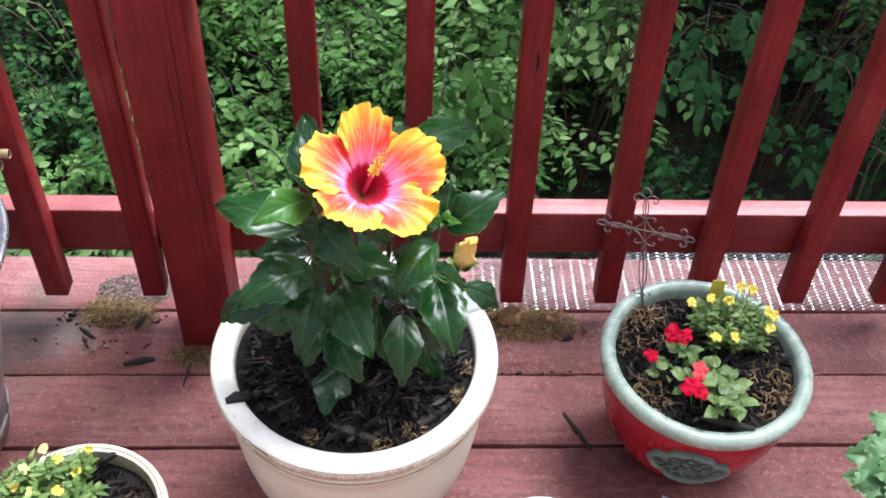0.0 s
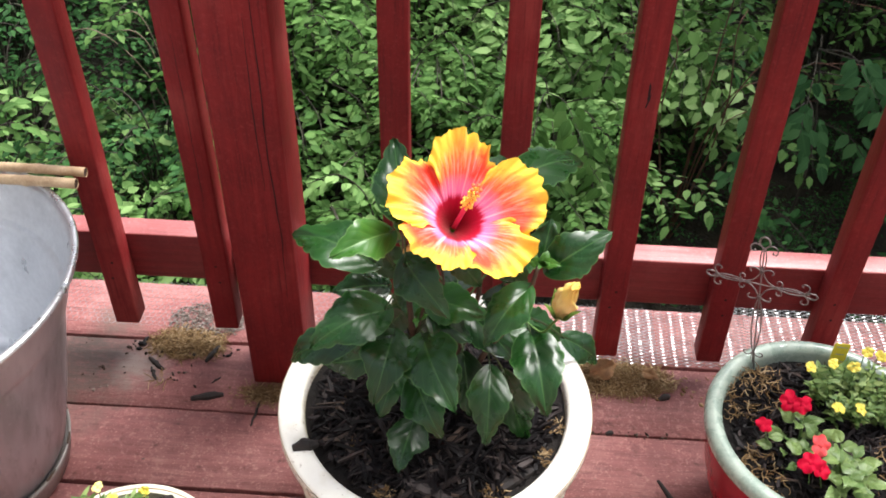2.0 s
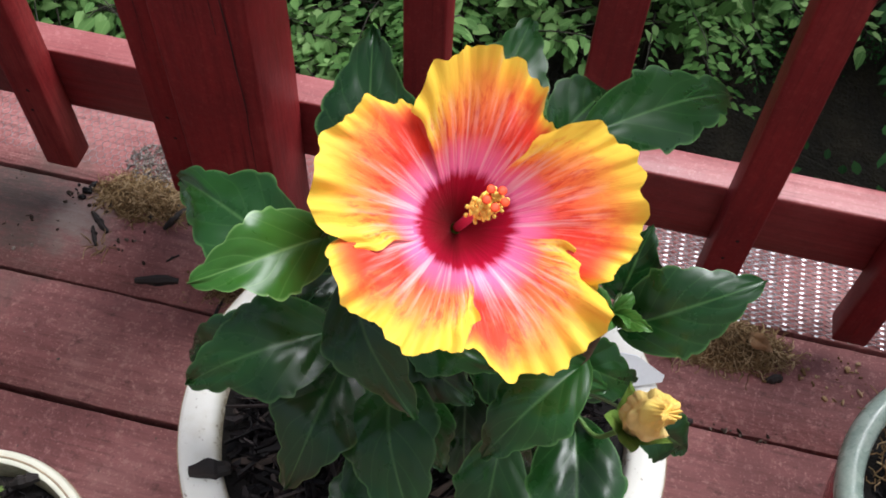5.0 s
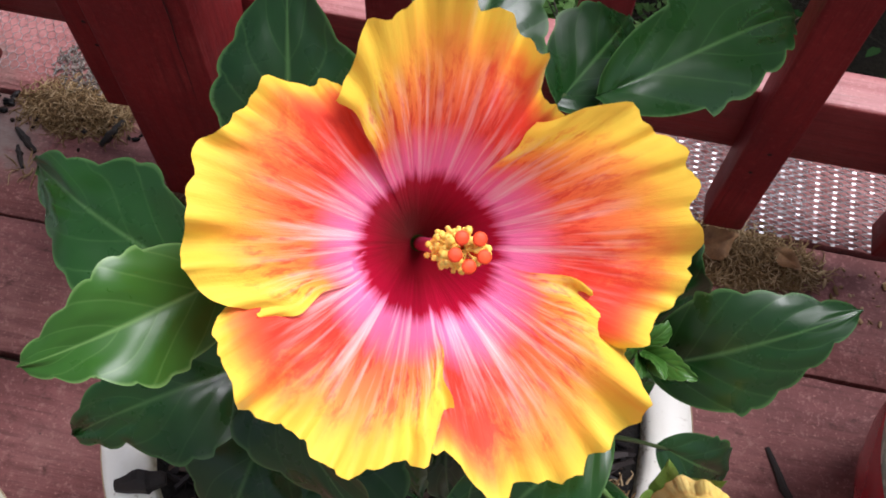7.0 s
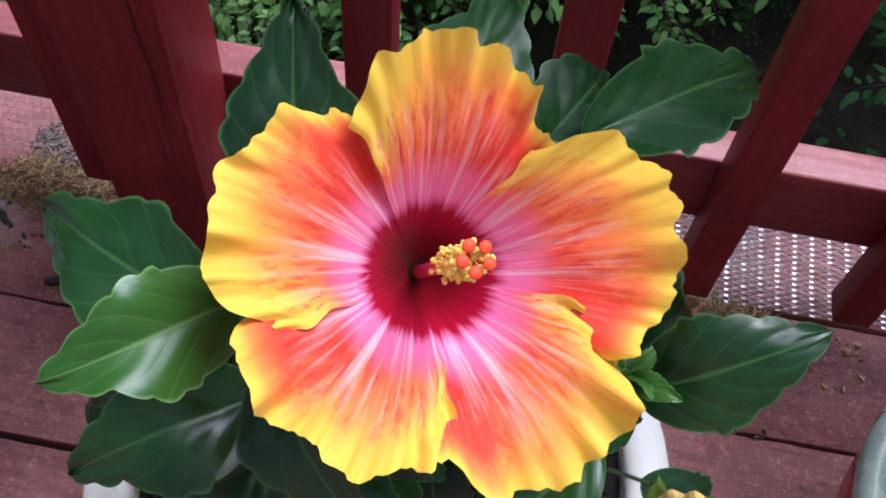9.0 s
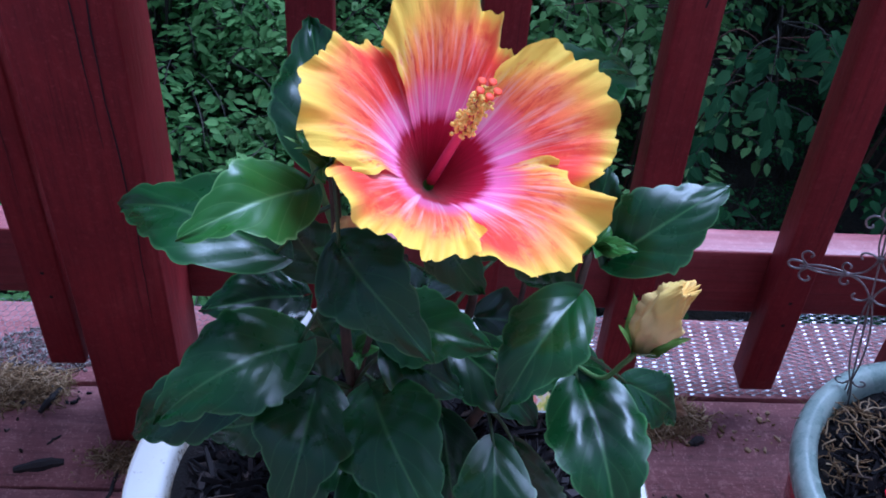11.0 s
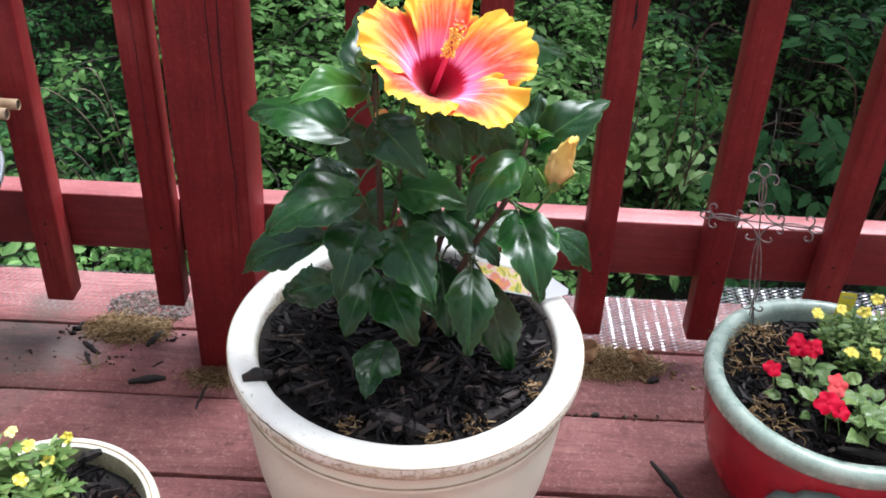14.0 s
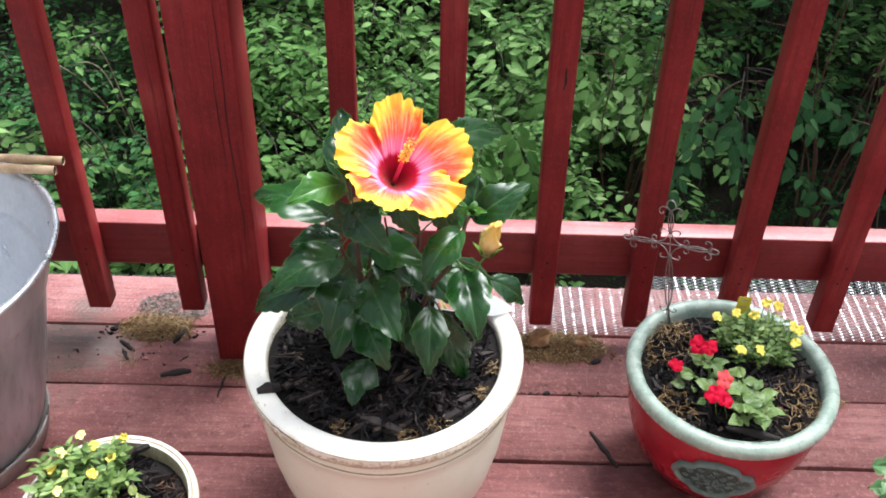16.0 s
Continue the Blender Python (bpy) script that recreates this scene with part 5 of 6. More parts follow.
tip = Vector((-0.0210, 0.6930, 0.6585))
root = FC - FN * 0.050
way = (tip - root).normalized()
side_a = way.orthogonal().normalized()
side_b = way.cross(side_a)
mesh_ob("column", *tube(smooth_line([root, root.lerp(tip, 0.5) - FN * 0.001, root.lerp(tip, 0.93)], 6), 0.0026, 10, 0.0020), crimson, flower, "pink stamen column")
rnd = random.Random(8)
dots, threads = [], []
for i in range(210):
    t = rnd.uniform(0.60, 1.0)
    p = root.lerp(tip, t)
    a = rnd.uniform(0, 6.283)
    o = (side_a * math.cos(a) + side_b * math.sin(a)) * rnd.choice((0.0026, 0.0035, 0.0044, 0.0056)) * rnd.uniform(0.85, 1.15) + way * rnd.uniform(-0.001, 0.002)
    dots.append(ball(p + o, rnd.uniform(0.0008, 0.0013), 4, 6))
    threads.append(tube([p, p + o], 0.00028, 3, None, False))
mesh_ob("pollen_mass", *merged(dots), pollen, flower, "yellow pollen-covered anthers")
mesh_ob("filament_brush", *merged(threads), pollen, flower)
for i in range(5):
    a = 2 * math.pi * i / 5 + 0.3
    o = (side_a * math.cos(a) + side_b * math.sin(a)) * 0.0042
    c = tip + o + way * 0.0035
    disc = ball((0, 0, 0), 0.0021, 6, 12, 0.34)
    disc = [c + side_a * x + side_b * y + way * z for x, y, z in disc[0]], disc[1]
    mesh_ob("stigma", *merged([disc, tube([root.lerp(tip, 0.93), tip + o, c], 0.0006, 5)]), stigma_red, flower, "round orange-red stigma")

# the bud
BT, BB = Vector((0.0695, 0.651, 0.587)), Vector((0.066, 0.664, 0.531))
bd = (BT - BB).normalized()
bs = bd.orthogonal().normalized()
bt = bd.cross(bs)
verts, faces, uvs = [], [], []
for i in range(31):
    t = i / 30
    r = 0.0020 + 0.0090 * math.sin(math.pi * min(1.0, 0.10 + 0.72 * t)) ** 0.9 * (1 - 0.50 * t ** 3)
    bend = bs * 0.002 * math.sin(3 * t) + Vector((0.006, -0.002, 0)) * t ** 3
    for k in range(48):
        a = 2 * math.pi * k / 48
        turn = (2 * a + 5.5 * t) / (2 * math.pi)
        lap = (turn % 1.0)
        fold = 0.78 + 0.46 * lap ** 2.2 * min(1, 2.2 * t) + 0.26 * noise.noise(Vector((math.cos(a) * 2, math.sin(a) * 2, 6 * t)))
        fold += 0.35 * max(0, t - 0.8) / 0.2 * noise.noise(Vector((math.cos(a) * 4, math.sin(a) * 4, 9)))
        uvs.append((lap, t))
        verts.append(BB + bend + bd * (t * (BT - BB).length + 0.005 * max(0, t - 0.7) * noise.noise(Vector((a * 3, 2, 1))) * 3) + (bs * math.cos(a) + bt * math.sin(a)) * r * fold)
for i in range(30):
    for k in range(48):
        m = (k + 1) % 48
        faces.append((i * 48 + k, i * 48 + m, (i + 1) * 48 + m, (i + 1) * 48 + k))
uvs.append((0.5, 1.0))
verts.append(BB + bd * 0.9 * (BT - BB).length + Vector((0.004, -0.0015, 0)))
faces += [(30 * 48 + k, 30 * 48 + (k + 1) % 48, 31 * 48) for k in range(48)]
bud = mesh_ob("flower_bud", verts, faces, furled_petals, plant, "furled pale yellow hibiscus bud", uvs=uvs)
for k in range(5):
    a = 2 * math.pi * k / 5
    o = bs * math.cos(a) + bt * math.sin(a)
    v, f, uv = leaf_mesh(BB + o * 0.004, BB + o * 0.0185 + bd * 0.026, 0.012, bd - o * 0.3, 0.0, 0.1, 0.0, k, 0.3, 0.0)
    mesh_ob("sepal", v, f, sepal_green, bud)
stem([C2, (0.050, 0.668, 0.503), (0.060, 0.664, 0.519), BB], 0.0012, 0.0016, green_stem, "bud_stalk")
v, f = ball((-0.082, 0.700, 0.568), 0.0075, 7, 10, 1.5)
mesh_ob("spent_bud", [Vector(p) + Vector((0.002 * noise.noise(Vector(p) * 300), 0.002 * noise.noise(Vector(p) * 310), 0)) for p in v], f, bud_skin, plant, "small withered orange bud")

# a small green bud on its stalk
v, f = ball((0, 0, 0), 0.0046, 9, 14, 2.0)
v = [Vector((-0.1025, 0.728, 0.611)) + Vector((x * (1 + 0.18 * math.sin(5 * math.atan2(y, x))) * (1.15 - 38 * z), y * (1.15 - 38 * z), z)) for x, y, z in v]
green_bud = mesh_ob("green_bud", v, f, green_stem, plant, "small closed green hibiscus bud")
stem([(-0.086, 0.712, 0.55), (-0.096, 0.722, 0.578), (-0.102, 0.727, 0.602)], 0.0018, 0.0022, green_stem, "bud_stalk")
for k in range(6):
    a = 2 * math.pi * k / 6
    o = Vector((math.cos(a), math.sin(a), 0))
    b = Vector((-0.102, 0.727, 0.6015))
    v, f, uv = leaf_mesh(b, b + o * 0.012 + Vector((0, 0, 0.006)), 0.003, (0, 0, 1), 0.0, 0.1, 0.0, k, 0.3, 0.0)
    mesh_ob("bract", v, f, sepal_green, green_bud)


# ---------------------------------------------------------------- small plants
def blossom(centre, normal, r, material, parent, petals=5, cup=0.35, seed=0, heart=None, label="", foot=None):
    """A small open flower: broad lobes round a shallow throat, on a slender tube and stalk down to its foot."""
    c, n = Vector(centre), Vector(normal).normalized()
    s = n.orthogonal().normalized()
    t = n.cross(s)
    steps, rings = petals * 8, 5
    verts, faces = [c - n * r * cup], []
    for j in range(1, rings + 1):
        q = j / rings
        for k in range(steps):
            a = 2 * math.pi * k / steps
            lobe = 1 - 0.20 * q * abs(math.cos(petals * a / 2 + seed)) ** 7 + 0.10 * math.sin(2 * a + seed * 1.7) + 0.05 * math.sin(3 * a + seed)
            h = -cup * (1 - q) ** 2 + 0.16 * math.sin(petals * a + seed + 1) * q * q - 0.16 * q ** 4 + 0.14 * noise.noise(Vector((math.cos(a) * 2.5 * q, math.sin(a) * 2.5 * q, seed)))
            verts.append(c + (s * math.cos(a) + t * math.sin(a)) * r * q * lobe + n * r * h)
    for k in range(steps):
        faces.append((0, 1 + k, 1 + (k + 1) % steps))
    for j in range(rings - 1):
        for k in range(steps):
            m = (k + 1) % steps
            faces.append((1 + j * steps + k, 1 + (j + 1) * steps + k, 1 + (j + 1) * steps + m, 1 + j * steps + m))
    ob = mesh_ob("blossom", verts, faces, material, parent, label)
    if heart:
        mesh_ob("eye", *ball(c - n * r * cup * 0.7, r * 0.16, 4, 6), heart, ob)
    if foot is not None:
        low = Vector(foot)
        neck = c - n * r * (cup + 0.9)
        mesh_ob("flower_tube", *tube([c - n * r * cup * 0.6, c - n * r * (cup + 0.4), neck], r * 0.30, 8, r * 0.12), material, ob)
        mesh_ob("stalk", *tube(smooth_line([neck, neck.lerp(low, 0.45) + Vector((0, 0, 0.004)), low], 4), 0.0007, 5), green_stem, ob)
    return ob


def mound(name, centre, rx, ry, height, count, leaf_len, leaf_wide, seed, parent, material=small_leaf):
    """A mound of fine leaves on short shoots."""
    rnd = random.Random(seed)
    c = Vector(centre)
    verts, faces, pieces = [], [], []
    shoots = count // 14
    for i in range(shoots):
        r, a = math.sqrt(rnd.random()), rnd.uniform(0, 6.283)
        top = c + Vector((rx * r * math.cos(a), ry * r * math.sin(a), height * (1 - 0.35 * r * r) * rnd.uniform(0.75, 1.12)))
        low = c + Vector((rx * 0.5 * r * math.cos(a), ry * 0.5 * r * math.sin(a), 0))
        pieces.append(tube([low, low.lerp(top, 0.6) + Vector((0, 0, 0.004)), top], 0.0009, 4, 0.0006, False))
        for k in range(14):
            t = 0.35 + 0.65 * (k + 1) / 14
            p = low.lerp(top, t)
            b = k * 2.4 + rnd.uniform(-0.3, 0.3)
            d = Vector((math.cos(b), math.sin(b), rnd.uniform(0.1, 0.8)))
            lv, lf, lu = shrub_leaf(p, d, Vector((rnd.gauss(0, 0.3), rnd.gauss(0, 0.3), 1)), leaf_len * rnd.uniform(0.6, 1.2), leaf_wide * rnd.uniform(0.7, 1.2))
            q = len(verts)
            verts += lv
            faces += [tuple(x + q for x in g) for g in lf]
    mesh_ob("stem_tuft", *merged(pieces), green_stem, parent)
    return mesh_ob(name, verts, faces, material, parent)


def broad_plant(parent, centre, radius, height, count, size, seed, material=impatiens_leaf, wide=0.70):
    """Ovate leaves in whorls on a few fleshy shoots."""
    rnd = random.Random(seed)
    c = Vector(centre)
    shoots = max(2, count // 7)
    for i in range(shoots):
        a = 2 * math.pi * i / shoots + rnd.uniform(-0.4, 0.4)
        r = radius * rnd.uniform(0.25, 0.75)
        top = c + Vector((r * math.cos(a), r * math.sin(a), height * rnd.uniform(0.7, 1.0)))
        line = smooth_line([c + Vector((0.15 * r * math.cos(a), 0.15 * r * math.sin(a), -0.01)), c.lerp(top, 0.5) + Vector((0, 0, 0.006)), top], 4)
        mesh_ob("stem", *tube(line, 0.0022, 6, 0.0015), green_stem, parent)
        for k in range(7):
            b = a + k * 2.399 + rnd.uniform(-0.3, 0.3)
            out = Vector((math.cos(b), math.sin(b), rnd.uniform(-0.35, 0.35) - 0.06 * k + 0.25))
            base = top - Vector((0, 0, 0.0050 * k)) + out * (0.004 + 0.0016 * k)
            L = size * rnd.uniform(0.65, 1.1)
            v, f, uv = leaf_mesh(base, base + out.normalized() * L, L * wide * rnd.uniform(0.9, 1.15), (rnd.gauss(0, 0.25), rnd.gauss(0, 0.25) - 0.30, 1), 0.14, 0.12, 0.1, seed + k + 9 * i, 0.8, 0.008)
            mesh_ob("leaf", v, f, material, parent, uvs=uv)


# red pot
yellow_a = thing("calibrachoa_plant", (0.485, 0.845, 0.168), "small yellow-flowered trailing plant with fine leaves", "flowering plant", "yellow bedding plants")
mound("foliage", (0.485, 0.845, 0.182), 0.066, 0.050, 0.074, 760, 0.015, 0.006, 31, yellow_a)
for i, (x, y, z) in enumerate([(0.426, 0.865, 0.258), (0.455, 0.869, 0.262), (0.479, 0.863, 0.264), (0.523, 0.890, 0.258), (0.536, 0.849, 0.256), (0.532, 0.822, 0.250), (0.450, 0.806, 0.250), (0.478, 0.806, 0.250), (0.538, 0.835, 0.262), (0.505, 0.892, 0.262)]):
    blossom((x, y, z - 0.003), (0.3 * math.sin(i * 2.1), -0.5 + 0.3 * math.cos(i), 0.9), 0.0080, yellow_petal, yellow_a, 5, 0.4, i, pollen, foot=(0.485 + 0.55 * (x - 0.485), 0.845 + 0.55 * (y - 0.845), 0.195))
imp = thing("impatiens_plant", (0.420, 0.750, 0.168), "impatiens with red flowers and pale green leaves", "flowering plant")
broad_plant(imp, (0.408, 0.775, 0.184), 0.046, 0.055, 28, 0.0235, 41)
broad_plant(imp, (0.446, 0.726, 0.184), 0.046, 0.064, 42, 0.0250, 42)
for i, (x, y, z, r, m) in enumerate([(0.387, 0.806, 0.255, 0.0155, red_petal), (0.402, 0.800, 0.256, 0.014, red_petal), (0.352, 0.775, 0.245, 0.0115, red_petal), (0.410, 0.738, 0.258, 0.0145, coral_petal), (0.392, 0.713, 0.256, 0.0155, red_petal), (0.406, 0.709, 0.250, 0.0135, red_petal)]):
    blossom((x, y, z - 0.002), (0.2 * math.sin(3 * i), -0.55, 0.8), r * 0.88, m, imp, 5, 0.12, i * 1.3, foot=(x + 0.012, y + 0.004, 0.205))
strands((0.365, 0.86, 0.192), 0.055, 0.05, 0.025, 150, 0.022, 0.0010, fibre_bits, "dry_stems", 51)
tagged(bpy.data.objects["dry_stems"], "dry tan stems lying on the mulch of the red pot", "dry stems", kind="stuff")
tagged(strands((0.52, 0.75, 0.192), 0.045, 0.05, 0.02, 120, 0.020, 0.0010, fibre_bits, "dry_stems", 52), "dry tan stems lying on the mulch of the red pot", "dry stems", kind="stuff")
tagged(strands((0.360, 0.745, 0.190), 0.03, 0.04, 0.015, 90, 0.018, 0.0010, fibre_bits, "dry_stems", 53), "dry tan stems lying on the mulch of the red pot", "dry stems", kind="stuff")

# medallion on the red pot's flank
profile = [(0.085, 0.0), (0.106, 0.035), (0.126, 0.075), (0.1375, 0.115), (0.1425, 0.15), (0.1435, 0.18)]


def flank(z):
    for (r0, z0), (r1, z1) in zip(profile, profile[1:]):
        if z <= z1:
            return r0 + (r1 - r0) * (z - z0) / (z1 - z0)
    return profile[-1][0]


def on_flank(s, h, out):
    """A point s metres along the flank and h up from the medallion's middle, out metres proud of it."""
    z = 0.116 + 0.98 * h
    a = radians(-105.5) + s / 0.137
    r = flank(z) + out
    return Vector((RED[0] + r * math.cos(a), RED[1] + r * math.sin(a), z))


def medallion_edge(a):
    """An ogee lozenge, wider than high, with notched shoulders."""
    x, y = math.cos(a), math.sin(a)
    k = 1 / (abs(x) ** 1.32 + abs(y) ** 1.32) ** (1 / 1.32)
    return k * (1 - 0.045 * math.cos(8 * a) + 0.02 * math.cos(12 * a))


def medallion_rings(rings):
    verts, faces = [], []
    for q, out in rings:
        for k in range(72):
            a = 2 * math.pi * k / 72
            e = medallion_edge(a) * q
            verts.append(on_flank(0.061 * e * math.cos(a), 0.049 * e * math.sin(a), out))
    for j in range(len(rings) - 1):
        for k in range(72):
            m = (k + 1) % 72
            faces.append((j * 72 + k, (j + 1) * 72 + k, (j + 1) * 72 + m, j * 72 + m))
    return verts, faces


v, f = medallion_rings([(0.02, 0.0040), (0.2, 0.0045), (0.4, 0.0035), (0.6, 0.0040), (0.74, 0.0035), (0.85, 0.0035)])
medal = mesh_ob("medallion", v, f + [tuple(range(72))], medallion_green, rpot, "dark green moulded floral medallion")
mesh_ob("border", *medallion_rings([(0.82, 0.0030), (0.85, 0.0070), (0.88, 0.0090), (0.93, 0.0095), (0.97, 0.0080), (1.0, 0.0040), (1.0, -0.004)]), medallion_edge_green, medal, "smooth grey-green moulded border")
scrolls = []
for ring, (count, far, size) in enumerate(((5, 0.16, 0.0052), (9, 0.38, 0.0056), (12, 0.62, 0.0046))):
    for k in range(count):
        a0 = 2 * math.pi * (k + 0.5 * ring) / count
        mx, my = 0.057 * far * math.cos(a0) * 1.06, 0.046 * far * math.sin(a0)
        loop = [on_flank(mx + size * math.cos(q) * (1 - 0.05 * n), my + size * 0.8 * math.sin(q) * (1 - 0.05 * n), 0.0058) for n, q in enumerate([a0 + 0.55 * n for n in range(13)])]
        scrolls.append(tube(loop, 0.0013, 5, 0.0008))
scrolls.append(ball(on_flank(0, 0, 0.0045), 0.0030, 5, 8))
mesh_ob("relief", *merged(scrolls), medallion_edge_green, medal)

# wire cross standing in the red pot
cross = thing("wire_cross", (0.357, 0.895, 0.165), "grey scrolled wire cross stuck in the pot's mulch", "garden cross")
CC, CR, CU = Vector((0.3520, 0.9270, 0.338)), Vector((0.0585, -0.0345, 0.0150)), Vector((-0.0100, 0.0060, 0.0740))


def on_cross(a, b):
    return CC + CR * a + CU * b


def wire(points, r=0.0012, steps=5):
    return tube(smooth_line([on_cross(*p) for p in points], steps), r, 5)


def curl(a, b, size, start, turn, n=14):
    """A small spiral scroll."""
    out = []
    for i in range(n):
        t = i / (n - 1)
        r, an = size * (1 - 0.72 * t), start + turn * t
        out.append((a + r * math.cos(an), b + r * math.sin(an) * 0.85))
    return out


def bowed(p, q, bow):
    """A wire from p to q that bows out sideways between its ends."""
    (a0, b0), (a1, b1) = p, q
    flat = abs(a1 - a0) > abs(b1 - b0)
    out = []
    for k in range(7):
        t = k / 6
        s = bow * math.sin(math.pi * t) ** 0.8
        out.append((a0 + (a1 - a0) * t + (0 if flat else s), b0 + (b1 - b0) * t + (s if flat else 0)))
    return out


pieces = [wire([(0, -2.35), (0.01, -1.4), (0, -0.3), (0, 0.8)], 0.0010), wire([(-0.9, -0.01), (0, 0), (0.9, 0.01)], 0.0010)]
for o in (-1, 1):
    pieces.append(wire(bowed((0.012 * o, -1.60), (0.012 * o, -0.28), 0.075 * o), 0.0009, 3))
    pieces.append(wire(bowed((0.012 * o, -2.35), (0.012 * o, -1.60), 0.030 * o), 0.0009, 3))
    pieces.append(wire(bowed((0.012 * o, 0.30), (0.012 * o, 0.80), 0.045 * o), 0.0009, 3))
    for side in (-1, 1):
        pieces.append(wire(bowed((0.33 * side, 0.010 * o), (0.84 * side, 0.010 * o), 0.042 * o), 0.0009, 3))
mesh_ob("arm_wire", *merged(pieces), rusty_wire, cross)
HEART = [(0.19, 0.25), (0.22, 0.29), (0.19, 0.34), (0.10, 0.34), (0.03, 0.29), (0.05, 0.20), (0.14, 0.08), (0.28, 0.015), (0.37, 0.04), (0.40, 0.11), (0.36, 0.16), (0.30, 0.13), (0.31, 0.09)]
TIP = [(0.80, 0.015), (0.88, 0.10), (0.88, 0.18), (0.81, 0.22), (0.75, 0.18), (0.78, 0.14)]
CROWN = [(0.015, 0.76), (0.06, 0.83), (0.17, 0.86), (0.25, 0.79), (0.23, 0.70), (0.17, 0.70), (0.17, 0.74)]
for sx in (-1, 1):
    for sy in (-1, 1):
        mesh_ob("scroll", *wire([(a * sx, b * sy) for a, b in HEART], 0.0010, 4), rusty_wire, cross)
        mesh_ob("scroll", *wire([(a * sx, b * sy) for a, b in TIP], 0.0010, 4), rusty_wire, cross)
    mesh_ob("scroll", *wire([(a * sx, b) for a, b in CROWN], 0.0010, 4), rusty_wire, cross)
    mesh_ob("scroll", *wire(curl(sx * 0.13, -1.62, 0.10, math.pi / 2 + sx * 1.57, sx * 5.0), 0.0010, 2), rusty_wire, cross)
    mesh_ob("end_loop", *wire([(0.80 * sx, 0.01), (0.90 * sx, 0.055), (1.0 * sx, 0.05), (1.04 * sx, 0.0), (1.0 * sx, -0.05), (0.90 * sx, -0.055), (0.80 * sx, -0.01)]), rusty_wire, cross)
mesh_ob("end_loop", *wire([(-0.01, 0.78), (-0.09, 0.86), (-0.08, 0.97), (0, 1.02), (0.08, 0.97), (0.09, 0.86), (0.01, 0.78)]), rusty_wire, cross)
for a, b in ((0, 0.295), (0, -0.285), (0.335, 0), (-0.335, 0)):
    mesh_ob("binding", *wire([(a - (0.03 if a else 0), b - (0.03 if b else 0)), (a + (0.03 if a else 0), b + (0.03 if b else 0))], 0.0022, 2), rusty_wire, cross)

# small cream pot
yellow_b = thing("calibrachoa_plant", (-0.436, 0.588, 0.165), "pale yellow-flowered plant with fine bright leaves", "flowering plant", "yellow bedding plants")
mound("foliage", (-0.434, 0.592, 0.165), 0.066, 0.050, 0.070, 620, 0.019, 0.0070, 32, yellow_b)
for i, (x, y) in enumerate([(-0.445, 0.632), (-0.427, 0.623), (-0.393, 0.636), (-0.461, 0.602), (-0.401, 0.606), (-0.449, 0.576), (-0.412, 0.571), (-0.452, 0.552), (-0.470, 0.585)]):
    blossom((x, y, 0.226 + 0.010 * (i % 3 == 0)), (0.35 * math.sin(i * 2.3), -0.4 + 0.35 * math.cos(i * 1.7), 0.85), 0.0070, pale_petal if i in (0, 3, 5, 7) else yellow_petal, yellow_b, 5, 0.45, i, pollen, foot=(-0.434 + 0.55 * (x + 0.434), 0.592 + 0.55 * (y - 0.592), 0.180))
imp_b = thing("impatiens_plant", (-0.385, 0.520, 0.165), "leafy impatiens without flowers", "bedding plant")
broad_plant(imp_b, (-0.365, 0.548, 0.162), 0.040, 0.045, 28, 0.0185, 44, olive_leaf)
broad_plant(imp_b, (-0.380, 0.508, 0.162), 0.048, 0.052, 42, 0.0190, 45, olive_leaf)
broad_plant(imp_b, (-0.436, 0.518, 0.162), 0.040, 0.050, 35, 0.0185, 46, olive_leaf)
tagged(strands((-0.338, 0.590, 0.166), 0.022, 0.035, 0.016, 34, 0.024, 0.0008, brown_stem_bits, "dry_stems", 54), "dry reddish brown stems on the mulch of the small pot", "dry stems", kind="stuff")

# small white pot
yellow_c = thing("calibrachoa_plant", (0.190, 0.530, 0.135), "yellow-flowered seedling with fine grey-green leaves", "flowering plant", "yellow bedding plants")
mound("foliage", (0.187, 0.524, 0.140), 0.070, 0.064, 0.056, 1000, 0.014, 0.0058, 33, yellow_c)
for i, (x, y, z) in enumerate([(0.213, 0.562, 0.204), (0.240, 0.558, 0.200), (0.193, 0.547, 0.200), (0.138, 0.544, 0.196), (0.166, 0.533, 0.200), (0.225, 0.530, 0.196), (0.160, 0.500, 0.196), (0.205, 0.505, 0.198)]):
    blossom((x, y, z), (0.3 * math.sin(i * 2.3), -0.5, 0.8), 0.0058 + 0.0006 * (i % 4), pale_petal if i in (2, 6) else yellow_petal, yellow_c, 5, 0.45, i, pollen, foot=(0.187 + 0.6 * (x - 0.187), 0.524 + 0.6 * (y - 0.524), 0.155))


